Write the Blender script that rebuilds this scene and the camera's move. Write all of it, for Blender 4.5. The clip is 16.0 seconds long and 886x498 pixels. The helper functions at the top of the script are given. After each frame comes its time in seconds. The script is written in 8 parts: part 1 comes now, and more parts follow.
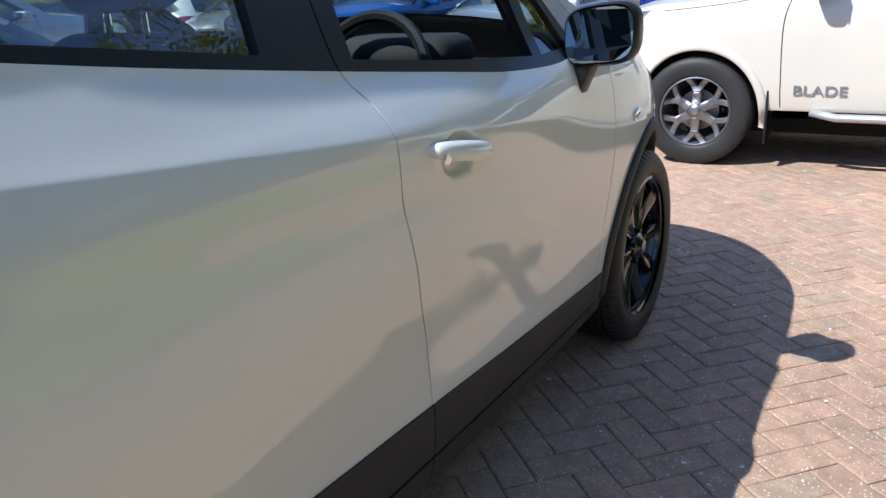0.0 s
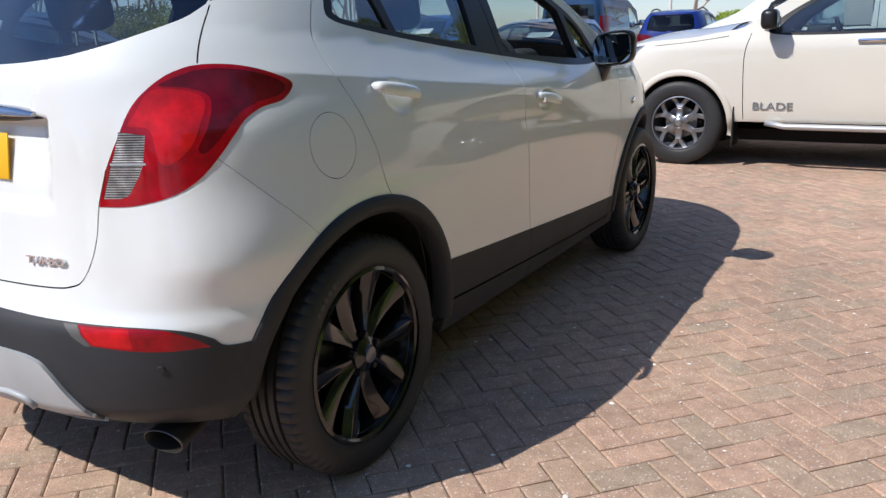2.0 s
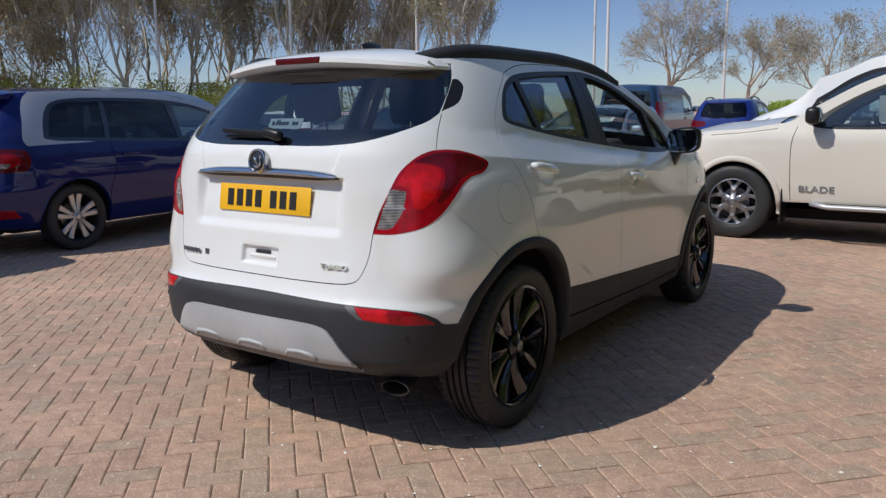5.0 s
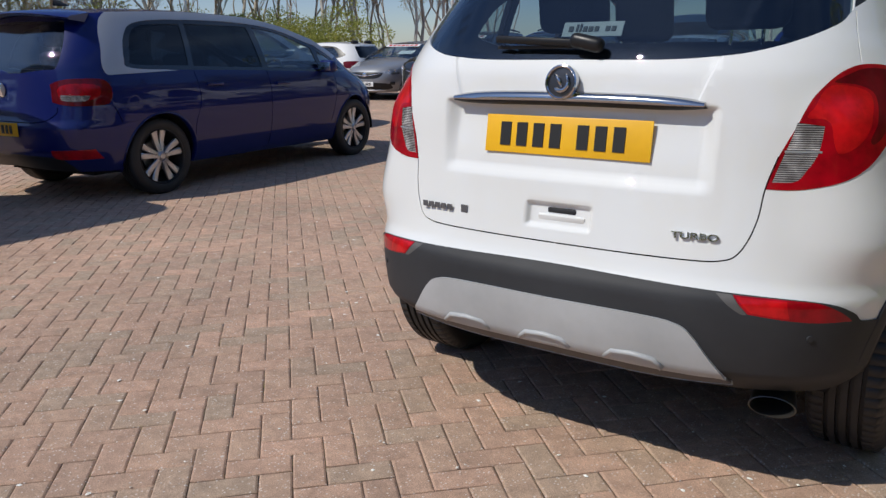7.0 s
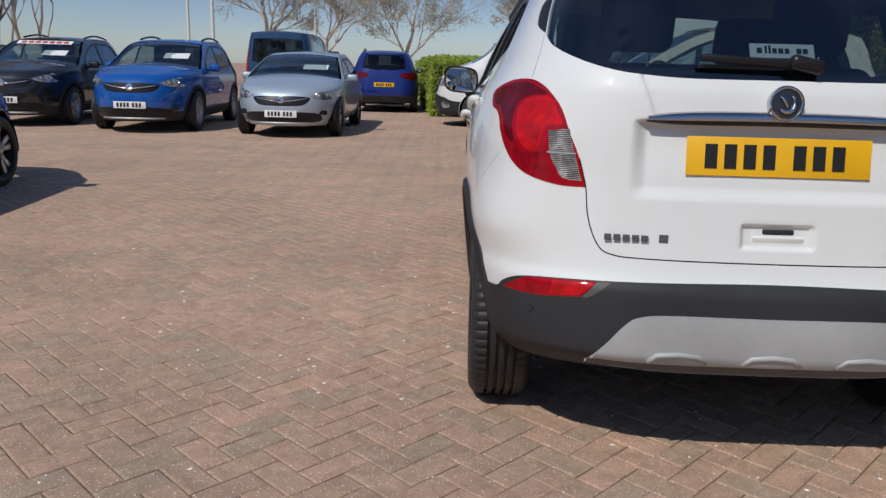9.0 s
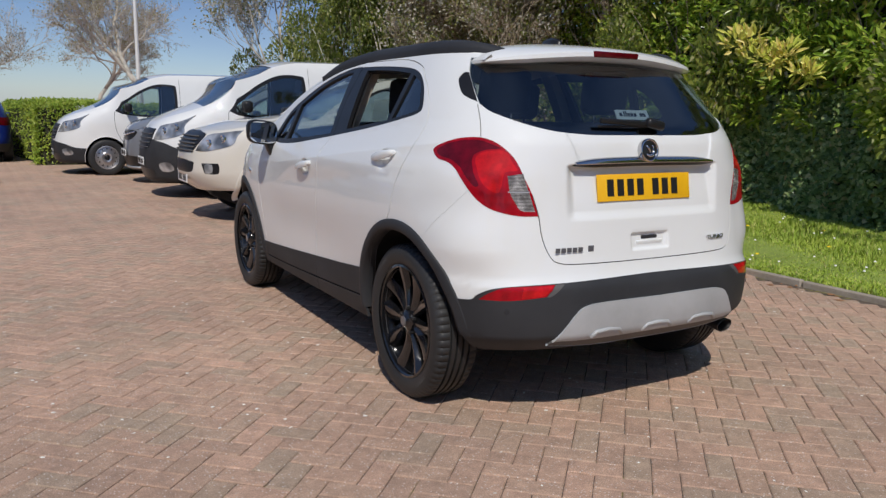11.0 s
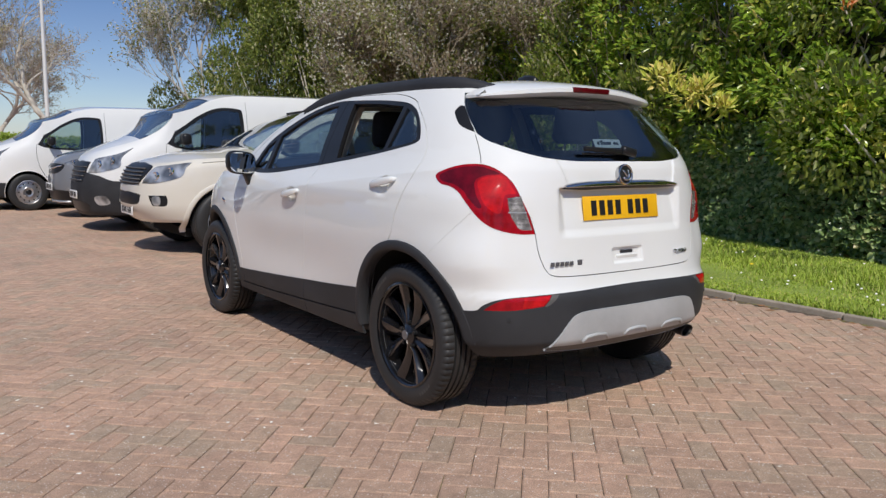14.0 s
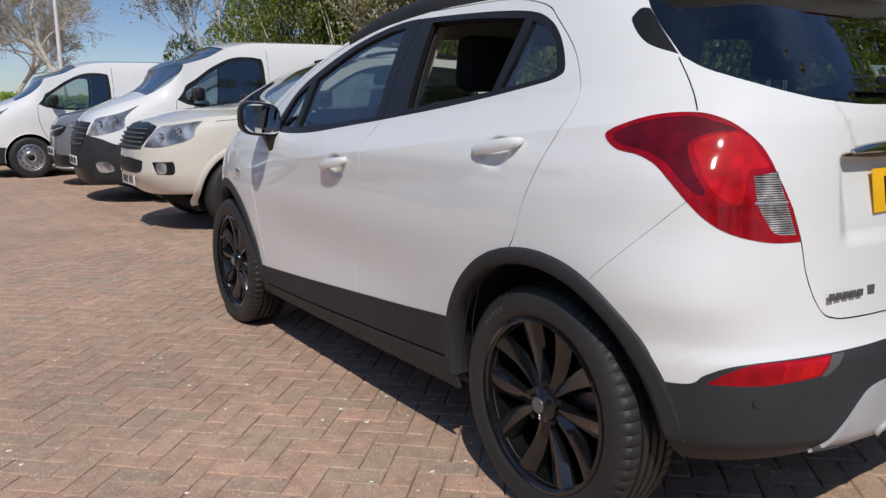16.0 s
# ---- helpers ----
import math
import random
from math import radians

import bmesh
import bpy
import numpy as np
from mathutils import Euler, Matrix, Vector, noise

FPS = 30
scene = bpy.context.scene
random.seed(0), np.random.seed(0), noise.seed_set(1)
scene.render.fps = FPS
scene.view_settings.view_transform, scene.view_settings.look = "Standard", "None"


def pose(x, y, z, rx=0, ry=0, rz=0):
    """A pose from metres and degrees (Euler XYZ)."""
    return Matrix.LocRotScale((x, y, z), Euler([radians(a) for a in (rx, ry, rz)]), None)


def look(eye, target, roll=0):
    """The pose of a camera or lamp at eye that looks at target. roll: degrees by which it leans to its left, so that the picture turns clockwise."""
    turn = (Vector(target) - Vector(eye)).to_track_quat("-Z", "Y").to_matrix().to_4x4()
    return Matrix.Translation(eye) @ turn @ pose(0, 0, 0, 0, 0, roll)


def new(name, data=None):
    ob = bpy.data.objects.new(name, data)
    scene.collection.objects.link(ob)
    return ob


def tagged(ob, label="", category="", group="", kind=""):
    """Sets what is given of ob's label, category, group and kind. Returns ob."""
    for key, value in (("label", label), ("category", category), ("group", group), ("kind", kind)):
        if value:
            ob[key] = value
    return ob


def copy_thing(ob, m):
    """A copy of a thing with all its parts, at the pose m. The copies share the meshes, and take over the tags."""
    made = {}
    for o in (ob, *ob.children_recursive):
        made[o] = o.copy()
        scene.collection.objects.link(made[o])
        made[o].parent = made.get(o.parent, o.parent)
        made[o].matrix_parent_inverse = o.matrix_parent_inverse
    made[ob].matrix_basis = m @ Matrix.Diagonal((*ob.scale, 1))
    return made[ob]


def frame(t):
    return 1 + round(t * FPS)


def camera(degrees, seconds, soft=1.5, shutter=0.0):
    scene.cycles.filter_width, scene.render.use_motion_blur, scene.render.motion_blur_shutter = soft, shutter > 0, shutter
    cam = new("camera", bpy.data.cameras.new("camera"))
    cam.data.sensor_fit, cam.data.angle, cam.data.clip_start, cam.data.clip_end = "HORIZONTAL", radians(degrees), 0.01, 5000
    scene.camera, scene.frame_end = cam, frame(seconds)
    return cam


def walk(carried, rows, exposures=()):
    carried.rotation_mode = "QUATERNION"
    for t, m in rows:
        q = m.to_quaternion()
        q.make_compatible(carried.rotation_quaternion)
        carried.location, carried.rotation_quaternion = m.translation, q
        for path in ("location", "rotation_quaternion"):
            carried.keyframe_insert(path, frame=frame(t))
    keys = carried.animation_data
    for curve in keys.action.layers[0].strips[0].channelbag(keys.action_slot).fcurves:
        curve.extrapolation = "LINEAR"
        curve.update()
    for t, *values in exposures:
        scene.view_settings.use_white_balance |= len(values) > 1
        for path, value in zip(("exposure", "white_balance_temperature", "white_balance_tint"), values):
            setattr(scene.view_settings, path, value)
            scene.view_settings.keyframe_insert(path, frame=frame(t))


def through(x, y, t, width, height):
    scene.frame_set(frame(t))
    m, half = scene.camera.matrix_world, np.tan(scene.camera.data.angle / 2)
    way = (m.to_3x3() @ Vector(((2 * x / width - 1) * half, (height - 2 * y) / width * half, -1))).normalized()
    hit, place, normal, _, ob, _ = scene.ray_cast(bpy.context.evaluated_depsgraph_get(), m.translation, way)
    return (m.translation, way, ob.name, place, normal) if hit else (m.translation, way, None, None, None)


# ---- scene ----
cam = camera(59.8, 16.0, 1.4)
PATH = [
    (0, (1.596, -0.071, 1.254), (0.609, 1.548, 0.617), -2.6),
    (0.5, (1.715, -0.458, 1.209), (0.753, 1.18, 0.583), -2.8),
    (1, (1.829, -0.869, 1.213), (0.874, 0.778, 0.599), -2.3),
    (1.5, (1.981, -1.24, 1.212), (1.013, 0.41, 0.629), -2.1),
    (2, (2.082, -1.636, 1.221), (1.088, 0.014, 0.683), -2.0),
    (2.5, (2.198, -1.954, 1.256), (1.18, -0.303, 0.768), -2.2),
    (3, (2.299, -2.211, 1.252), (1.273, -0.551, 0.813), -2.3),
    (3.2, (2.313, -2.306, 1.265), (1.284, -0.643, 0.843), -2.3),
    (5.3, (2.333, -2.738, 1.307), (1.193, -1.132, 0.96), -0.4),
    (5.5, (2.271, -2.729, 1.3), (1.11, -1.14, 0.944), -0.4),
    (6, (1.969, -2.621, 1.244), (0.763, -1.075, 0.85), -0.5),
    (6.5, (1.49, -2.55, 1.226), (0.285, -1.018, 0.778), -0.6),
    (7, (0.992, -2.589, 1.22), (-0.134, -1.014, 0.717), -0.6),
    (7.5, (0.495, -2.58, 1.189), (-0.472, -0.912, 0.659), -0.0),
    (8, (0.014, -2.655, 1.186), (-0.716, -0.869, 0.657), 0.8),
    (8.5, (-0.452, -2.721, 1.177), (-0.862, -0.828, 0.678), 1.4),
    (9, (-0.904, -2.803, 1.2), (-0.947, -0.857, 0.741), 1.5),
    (9.5, (-1.312, -2.913, 1.239), (-0.993, -0.986, 0.812), 1.4),
    (10, (-1.701, -2.916, 1.238), (-1.083, -1.057, 0.834), 1.1),
    (10.2, (-1.854, -2.927, 1.248), (-1.14, -1.101, 0.852), 1.1),
    (12.3, (-2.815, -3.145, 1.261), (-1.665, -1.532, 0.99), 0.9),
    (12.5, (-2.858, -3.171, 1.26), (-1.693, -1.567, 0.996), 1.0),
    (13, (-2.894, -3.199, 1.249), (-1.712, -1.604, 1.002), 0.9),
    (13.5, (-2.884, -3.166, 1.251), (-1.704, -1.571, 1.005), 0.8),
    (14, (-2.836, -3.042, 1.239), (-1.669, -1.439, 0.98), 0.6),
    (14.5, (-2.691, -2.778, 1.223), (-1.544, -1.164, 0.945), 0.4),
    (15, (-2.556, -2.443, 1.199), (-1.434, -0.816, 0.897), 0.2),
    (15.5, (-2.42, -2.016, 1.212), (-1.32, -0.379, 0.879), -0.1),
    (16, (-2.236, -1.573, 1.196), (-1.132, 0.053, 0.825), -0.4),
]
walk(cam, [(t, look(eye, target, roll)) for t, eye, target, roll in PATH],
     [(0.0, 0.9, 6000, 9), (1.0, 0.92, 6000, 9), (1.5, 0.79, 6100, 10), (2.0, 0.52, 6300, 10), (2.5, 0.24, 6400, 10), (3.2, 0.1, 6450, 10), (5.5, 0.02, 6450, 9), (7.0, -0.03, 6500, 9),
      (8.0, -0.17, 6550, 9), (9.0, -0.25, 6550, 9), (10.2, -0.21, 6550, 10), (12.5, -0.03, 6620, 10), (14.5, 0.0, 6620, 10), (16.0, -0.10, 6580, 10)])

# ---- light: a clear spring sky, sun high behind the car's tail ----
SUN_FROM = Vector((-0.45, -0.75, 1.0)).normalized()
world = bpy.data.worlds.new("sky")
scene.world = world
world.use_nodes = True
wn = world.node_tree.nodes
sky = wn.new("ShaderNodeTexSky")
sky.sky_type, sky.sun_disc = "NISHITA", False
sky.sun_elevation = math.asin(SUN_FROM.z)
sky.sun_rotation = math.atan2(SUN_FROM.x, SUN_FROM.y)
sky.air_density, sky.dust_density, sky.ozone_density = 1.0, 0.3, 1.0
# thin cirrus all over the sky
wtc, wmap, wnoise, wramp, wmix = wn.new("ShaderNodeTexCoord"), wn.new("ShaderNodeMapping"), wn.new("ShaderNodeTexNoise"), wn.new("ShaderNodeValToRGB"), wn.new("ShaderNodeMix")
wmap.inputs["Scale"].default_value = (1.2, 1.2, 5.0)
wnoise.inputs["Scale"].default_value, wnoise.inputs["Detail"].default_value = 1.6, 6
wramp.color_ramp.elements[0].position, wramp.color_ramp.elements[1].position = 0.42, 0.78
wramp.color_ramp.elements[1].color = (0.55, 0.55, 0.55, 1)
wmix.data_type = "RGBA"
wmix.inputs[7].default_value = (4.6, 5.2, 6.2, 1)
wtint = wn.new("ShaderNodeMix")
wtint.data_type, wtint.blend_type = "RGBA", "MULTIPLY"
wtint.inputs[0].default_value, wtint.inputs[7].default_value = 1.0, (1.0, 1.0, 0.98, 1)
wsep, wup = wn.new("ShaderNodeSeparateXYZ"), wn.new("ShaderNodeValToRGB")
wup.color_ramp.elements[0].color, wup.color_ramp.elements[1].color = (0.58, 0.66, 0.88, 1), (0.45, 0.55, 0.74, 1)
wup.color_ramp.elements[1].position = 0.85
wlow = wup.color_ramp.elements.new(0.17)
wlow.color = (0.37, 0.455, 0.67, 1)
wmid = wup.color_ramp.elements.new(0.45)
wmid.color = (0.66, 0.78, 1.0, 1)
world.node_tree.links.new(wtc.outputs["Generated"], wsep.inputs[0])
world.node_tree.links.new(wsep.outputs[2], wup.inputs[0])
whaze = wn.new("ShaderNodeMix")
whaze.data_type, whaze.blend_type = "RGBA", "MULTIPLY"
whaze.inputs[0].default_value = 1.0
world.node_tree.links.new(wup.outputs[0], whaze.inputs[7])
for a, b in ((wtc.outputs["Generated"], wmap.inputs[0]), (wmap.outputs[0], wnoise.inputs["Vector"]), (wnoise.outputs[0], wramp.inputs[0]), (wramp.outputs[0], wmix.inputs[0]), (sky.outputs[0], wmix.inputs[6]), (wmix.outputs[2], wtint.inputs[6]), (wtint.outputs[2], whaze.inputs[6]), (whaze.outputs[2], wn["Background"].inputs[0])):
    world.node_tree.links.new(a, b)
wn["Background"].inputs[1].default_value = 0.124
sun = new("sun", bpy.data.lights.new("sun", "SUN"))
sun.data.energy, sun.data.angle, sun.data.color = 3.35, radians(0.5), (1.0, 0.958, 0.892)
sun.matrix_basis = look(SUN_FROM * 40, (0, 0, 0))


# ---- materials ----
def material(name, base, rough=0.5, metal=0.0, coat=0.0, spec=0.5):
    m = bpy.data.materials.new(name)
    m.use_nodes = True
    b = m.node_tree.nodes["Principled BSDF"]
    b.inputs["Base Color"].default_value = (*base, 1)
    b.inputs["Roughness"].default_value = rough
    b.inputs["Metallic"].default_value = metal
    b.inputs["Coat Weight"].default_value = coat
    b.inputs["Coat Roughness"].default_value = 0.03
    b.inputs["Specular IOR Level"].default_value = spec
    return m


def bsdf(m):
    return m.node_tree.nodes["Principled BSDF"]


def noise_tex(m, scale, detail=4.0, rough=0.6, coords="Object"):
    n = m.node_tree.nodes
    tc, tex = n.new("ShaderNodeTexCoord"), n.new("ShaderNodeTexNoise")
    tex.inputs["Scale"].default_value, tex.inputs["Detail"].default_value = scale, detail
    tex.inputs["Roughness"].default_value = rough
    m.node_tree.links.new(tc.outputs[coords], tex.inputs["Vector"])
    return tex


def ramp(m, value, stops):
    r = m.node_tree.nodes.new("ShaderNodeValToRGB")
    e = r.color_ramp.elements
    while len(e) < len(stops):
        e.new(0.5)
    for k, (p, c) in zip(e, stops):
        k.position, k.color = p, (*c, 1)
    m.node_tree.links.new(value, r.inputs[0])
    return r.outputs[0]


def mix(m, kind, fac, a, b):
    x = m.node_tree.nodes.new("ShaderNodeMix")
    x.data_type, x.blend_type = "RGBA", kind
    for socket, v in ((x.inputs[0], fac), (x.inputs[6], a), (x.inputs[7], b)):
        if isinstance(v, bpy.types.NodeSocket):
            m.node_tree.links.new(v, socket)
        elif isinstance(v, tuple):
            socket.default_value = (*v, 1)
        else:
            socket.default_value = v
    return x.outputs[2]


def bump(m, height, strength=0.3, distance=0.01):
    b = m.node_tree.nodes.new("ShaderNodeBump")
    b.inputs["Strength"].default_value, b.inputs["Distance"].default_value = strength, distance
    m.node_tree.links.new(height, b.inputs["Height"])
    m.node_tree.links.new(b.outputs[0], bsdf(m).inputs["Normal"])


def paint(name, base, metal=0.0, dust=0.25):
    """Car paint under a clear coat, with a thin uneven film of dust."""
    m = material(name, base, 0.45, metal, 1.0, 0.12)
    bsdf(m).inputs["Coat IOR"].default_value = 1.62
    t = noise_tex(m, 2.2, 6)
    grime = tuple(0.5 * c + 0.5 * d for c, d in zip(base, (0.42, 0.38, 0.31)))
    m.node_tree.links.new(mix(m, "MIX", ramp(m, t.outputs[0], [(0.45, (0, 0, 0)), (0.85, (dust, dust, dust))]), base, grime), bsdf(m).inputs["Base Color"])
    fine = noise_tex(m, 60, 3)
    m.node_tree.links.new(ramp(m, fine.outputs[0], [(0.3, (0.0,) * 3), (0.8, (0.010,) * 3)]), bsdf(m).inputs["Coat Roughness"])
    return m


def plastic(name, base, rough=0.6, grain=180):
    m = material(name, base, rough)
    t = noise_tex(m, grain, 3)
    big = noise_tex(m, 3, 5)
    lighter = tuple(min(1, c * 1.35 + 0.004) for c in base)
    m.node_tree.links.new(mix(m, "MIX", ramp(m, big.outputs[0], [(0.35, (0, 0, 0)), (0.75, (1, 1, 1))]), base, lighter), bsdf(m).inputs["Base Color"])
    bump(m, t.outputs[0], 0.15, 0.002)
    return m


def glass(name, tint, rough=0.0, face_on=0.115):
    """Thin tinted car glass: see-through with a mirror gloss at grazing angles."""
    m = bpy.data.materials.new(name)
    m.use_nodes = True
    n, l = m.node_tree.nodes, m.node_tree.links
    n.remove(n["Principled BSDF"])
    clear, gloss, both = n.new("ShaderNodeBsdfTransparent"), n.new("ShaderNodeBsdfGlossy"), n.new("ShaderNodeMixShader")
    face, steep, fres = n.new("ShaderNodeLayerWeight"), n.new("ShaderNodeMath"), n.new("ShaderNodeMath")
    face.inputs[0].default_value = 0.5
    steep.operation, steep.inputs[1].default_value = "POWER", 4.0
    fres.operation, fres.inputs[1].default_value, fres.inputs[2].default_value = "MULTIPLY_ADD", 0.85, face_on
    l.new(face.outputs["Facing"], steep.inputs[0]), l.new(steep.outputs[0], fres.inputs[0])
    clear.inputs[0].default_value = (*tint, 1)
    gloss.inputs["Roughness"].default_value = rough
    gloss.inputs["Color"].default_value = (0.95, 0.97, 1.0, 1)
    l.new(fres.outputs[0], both.inputs[0]), l.new(clear.outputs[0], both.inputs[1]), l.new(gloss.outputs[0], both.inputs[2])
    l.new(both.outputs[0], n["Material Output"].inputs[0])
    return m


def lens(name, base, rough=0.05):
    """Coloured lamp plastic, with highlights and depth painted in as mottling."""
    m = material(name, base, 0.5, 0.0, 0.8, 0.05)
    bsdf(m).inputs["Coat Roughness"].default_value = rough
    bsdf(m).inputs["Coat IOR"].default_value = 1.45
    t, u = noise_tex(m, 17, 2), noise_tex(m, 120, 3, 0.7)
    dark = tuple(c * 0.38 for c in base)
    both = mix(m, "OVERLAY", 0.6, ramp(m, t.outputs[0], [(0.25, (0.15, 0.15, 0.15)), (0.75, (1, 1, 1))]), u.outputs[0])
    m.node_tree.links.new(mix(m, "MIX", both, dark, tuple(min(1.0, c * 1.15) for c in base)), bsdf(m).inputs["Base Color"])
    return m


WHITE = paint("white_paint", (0.79, 0.80, 0.785), dust=0.10)
IVORY = paint("cream_white_paint", (0.69, 0.65, 0.57), dust=0.2)
VANWHITE = paint("van_white_paint", (0.80, 0.80, 0.78), dust=0.2)
NAVY = paint("navy_metallic_paint", (0.002, 0.009, 0.105), 0.0, 0.0)
bsdf(NAVY).inputs["Coat IOR"].default_value = 1.45
ROYAL = paint("royal_blue_paint", (0.006, 0.020, 0.17), 0.0, 0.0)
INKBLUE = paint("mid_blue_van_paint", (0.020, 0.060, 0.14), 0.0, 0.03)
MIDGREY = paint("mid_grey_paint", (0.24, 0.25, 0.27), 0.3, 0.1)
BRIGHTBLUE = paint("bright_blue_paint", (0.004, 0.085, 0.36), 0.0, 0.0)
SILVERBLUE = paint("silver_blue_paint", (0.42, 0.49, 0.57), 0.35, 0.05)
BLACKPAINT = paint("black_metallic_paint", (0.018, 0.02, 0.025), 0.3, 0.08)
GREYPAINT = paint("grey_metallic_paint", (0.12, 0.13, 0.15), 0.5, 0.1)
SILVER = paint("silver_paint", (0.50, 0.51, 0.52), 0.6, 0.1)
CLAD = plastic("grained_black_plastic", (0.026, 0.027, 0.030), 0.60)
TRIM = plastic("smooth_black_trim", (0.012, 0.012, 0.013), 0.35, 60)
SKID = plastic("satin_grey_plastic", (0.36, 0.37, 0.375), 0.42)
LIPGREY = plastic("dull_grey_plastic", (0.075, 0.072, 0.070), 0.6)
# near-black painted for shade in panel gaps, wheel wells and undersides
SEAM = material("near_black_shade", (0.004, 0.004, 0.004), 0.95)
LINING = plastic("dark_cabin_lining", (0.03, 0.03, 0.032), 0.85, 90)
BEIGE = plastic("beige_pillar_trim", (0.42, 0.36, 0.29), 0.8, 90)
FABRIC = plastic("dark_seat_fabric", (0.022, 0.022, 0.025), 0.9, 250)
RUBBER = plastic("tyre_rubber", (0.024, 0.024, 0.0245), 0.52, 120)
SCUFF = plastic("scuffed_rubber", (0.055, 0.054, 0.052), 0.8, 90)
RIMBLACK = material("gloss_black_alloy", (0.007, 0.007, 0.008), 0.16, 0.0, 0.65, 0.45)
ALLOY = material("silver_alloy", (0.55, 0.55, 0.56), 0.3, 0.9)
GREYALLOY = material("grey_alloy", (0.30, 0.30, 0.31), 0.36, 0.85)
STEEL = material("dull_steel", (0.32, 0.31, 0.30), 0.45, 0.9)
DARKCHROME = material("dark_chrome", (0.52, 0.52, 0.53), 0.10, 1.0)
SOOTY = material("sooty_steel", (0.10, 0.095, 0.09), 0.4, 0.8)
BADGEGREY = material("dark_grey_metal", (0.10, 0.10, 0.105), 0.3, 0.9)
PIANO = material("gloss_black_glazing_surround", (0.006, 0.007, 0.009), 0.08, 0.0, 1.0, 0.5)
CHROME = material("chrome", (0.82, 0.83, 0.85), 0.06, 1.0)
MIRROR = material("mirror_glass", (0.75, 0.78, 0.8), 0.01, 1.0)
REDLENS = lens("red_lamp_lens", (0.38, 0.001, 0.009))
GLOWLENS = lens("bright_red_lens", (0.60, 0.006, 0.010))
DEEPRED = lens("deep_red_lens", (0.135, 0.0006, 0.007))
CLEARLENS = lens("clear_lamp_lens", (0.21, 0.20, 0.195), 0.15)
wave = CLEARLENS.node_tree.nodes.new("ShaderNodeTexWave")
wave.bands_direction, wave.inputs["Scale"].default_value = "Z", 58
wtex = CLEARLENS.node_tree.nodes.new("ShaderNodeTexCoord")
CLEARLENS.node_tree.links.new(wtex.outputs["Object"], wave.inputs["Vector"])
# stripes and sparkle noise put the ribs' glints into the colour
sparkle = noise_tex(CLEARLENS, 28, 2, 0.5)
CLEARLENS.node_tree.links.new(mix(CLEARLENS, "MULTIPLY", 1.0, ramp(CLEARLENS, wave.outputs["Fac"], [(0.25, (0.055, 0.05, 0.05)), (0.75, (0.46, 0.45, 0.44))]), ramp(CLEARLENS, sparkle.outputs[0], [(0.35, (0.45, 0.44, 0.44)), (0.55, (0.9, 0.9, 0.9)), (0.7, (1.7, 1.7, 1.7))])), bsdf(CLEARLENS).inputs["Base Color"])
bump(CLEARLENS, wave.outputs["Fac"], 0.2, 0.004)
HEADLENS = material("headlamp_glass", (0.20, 0.22, 0.24), 0.12, 0.5, 1.0)
# light and dark blotches imitate the reflector's shine behind glass
hl = noise_tex(HEADLENS, 7, 1, 0.5)
HEADLENS.node_tree.links.new(ramp(HEADLENS, hl.outputs[0], [(0.36, (0.13, 0.135, 0.145)), (0.50, (0.30, 0.31, 0.32)), (0.64, (0.60, 0.61, 0.62))]), bsdf(HEADLENS).inputs["Base Color"])
for _m in (RUBBER, CLAD, TRIM):
    bsdf(_m).inputs["Specular IOR Level"].default_value = 0.32
YELLOW = plastic("yellow_plate", (0.80, 0.42, 0.010), 0.4, 40)
WHITEPLATE = plastic("white_plate", (0.75, 0.75, 0.73), 0.4, 40)
INK = material("black_ink", (0.012, 0.012, 0.012), 0.5)
PAPER = material("white_card", (0.78, 0.80, 0.80), 0.6)
REDINK = material("red_ink", (0.5, 0.02, 0.02), 0.5)
GLASS = glass("tinted_glass", (0.70, 0.78, 0.76))
PRIVACY = glass("dark_tinted_glass", (0.44, 0.52, 0.54))
SIDEGLASS = glass("green_tinted_glass", (0.66, 0.74, 0.73))
DARKGLASS = glass("privacy_glass", (0.06, 0.07, 0.08), face_on=0.045)


# ---- helpers for meshes ----
def mesh_object(name, verts, faces, mat, parent=None, label="", normals=None, smooth=True):
    me = bpy.data.meshes.new(name)
    me.from_pydata([tuple(v) for v in verts], [], [tuple(f) for f in faces])
    me.materials.append(mat)
    if smooth:
        me.polygons.foreach_set("use_smooth", [True] * len(me.polygons))
    if normals is not None:
        me.normals_split_custom_set_from_vertices([tuple(n) for n in normals])
    me.update()
    ob = new(name, me)
    ob.parent = parent
    return tagged(ob, label)


def part(name, bm, mat, parent=None, label="", smooth=True, sharp=35):
    """One bmesh as one mesh object under a thing or a part."""
    me = bpy.data.meshes.new(name)
    if smooth:
        for f in bm.faces:
            f.smooth = True
        for e in bm.edges:
            if len(e.link_faces) == 2 and e.calc_face_angle(0) > radians(sharp):
                e.smooth = False
    bm.to_mesh(me)
    bm.free()
    me.materials.append(mat)
    ob = new(name, me)
    ob.parent = parent
    return tagged(ob, label)


def box(sx, sy, sz, m=Matrix(), bevel=0.0, seg=2, bm=None):
    bm = bm or bmesh.new()
    made = bmesh.ops.create_cube(bm, size=1, matrix=m @ Matrix.Diagonal((sx, sy, sz, 1)))
    if bevel:
        edges = list({e for v in made["verts"] for e in v.link_edges})
        bmesh.ops.bevel(bm, geom=edges, offset=bevel, segments=seg, affect="EDGES", profile=0.5)
    return bm


def cyl(r0, r1, depth, m=Matrix(), seg=24, bm=None, caps=True):
    bm = bm or bmesh.new()
    bmesh.ops.create_cone(bm, cap_ends=caps, segments=seg, radius1=r0, radius2=r1, depth=depth, matrix=m)
    return bm


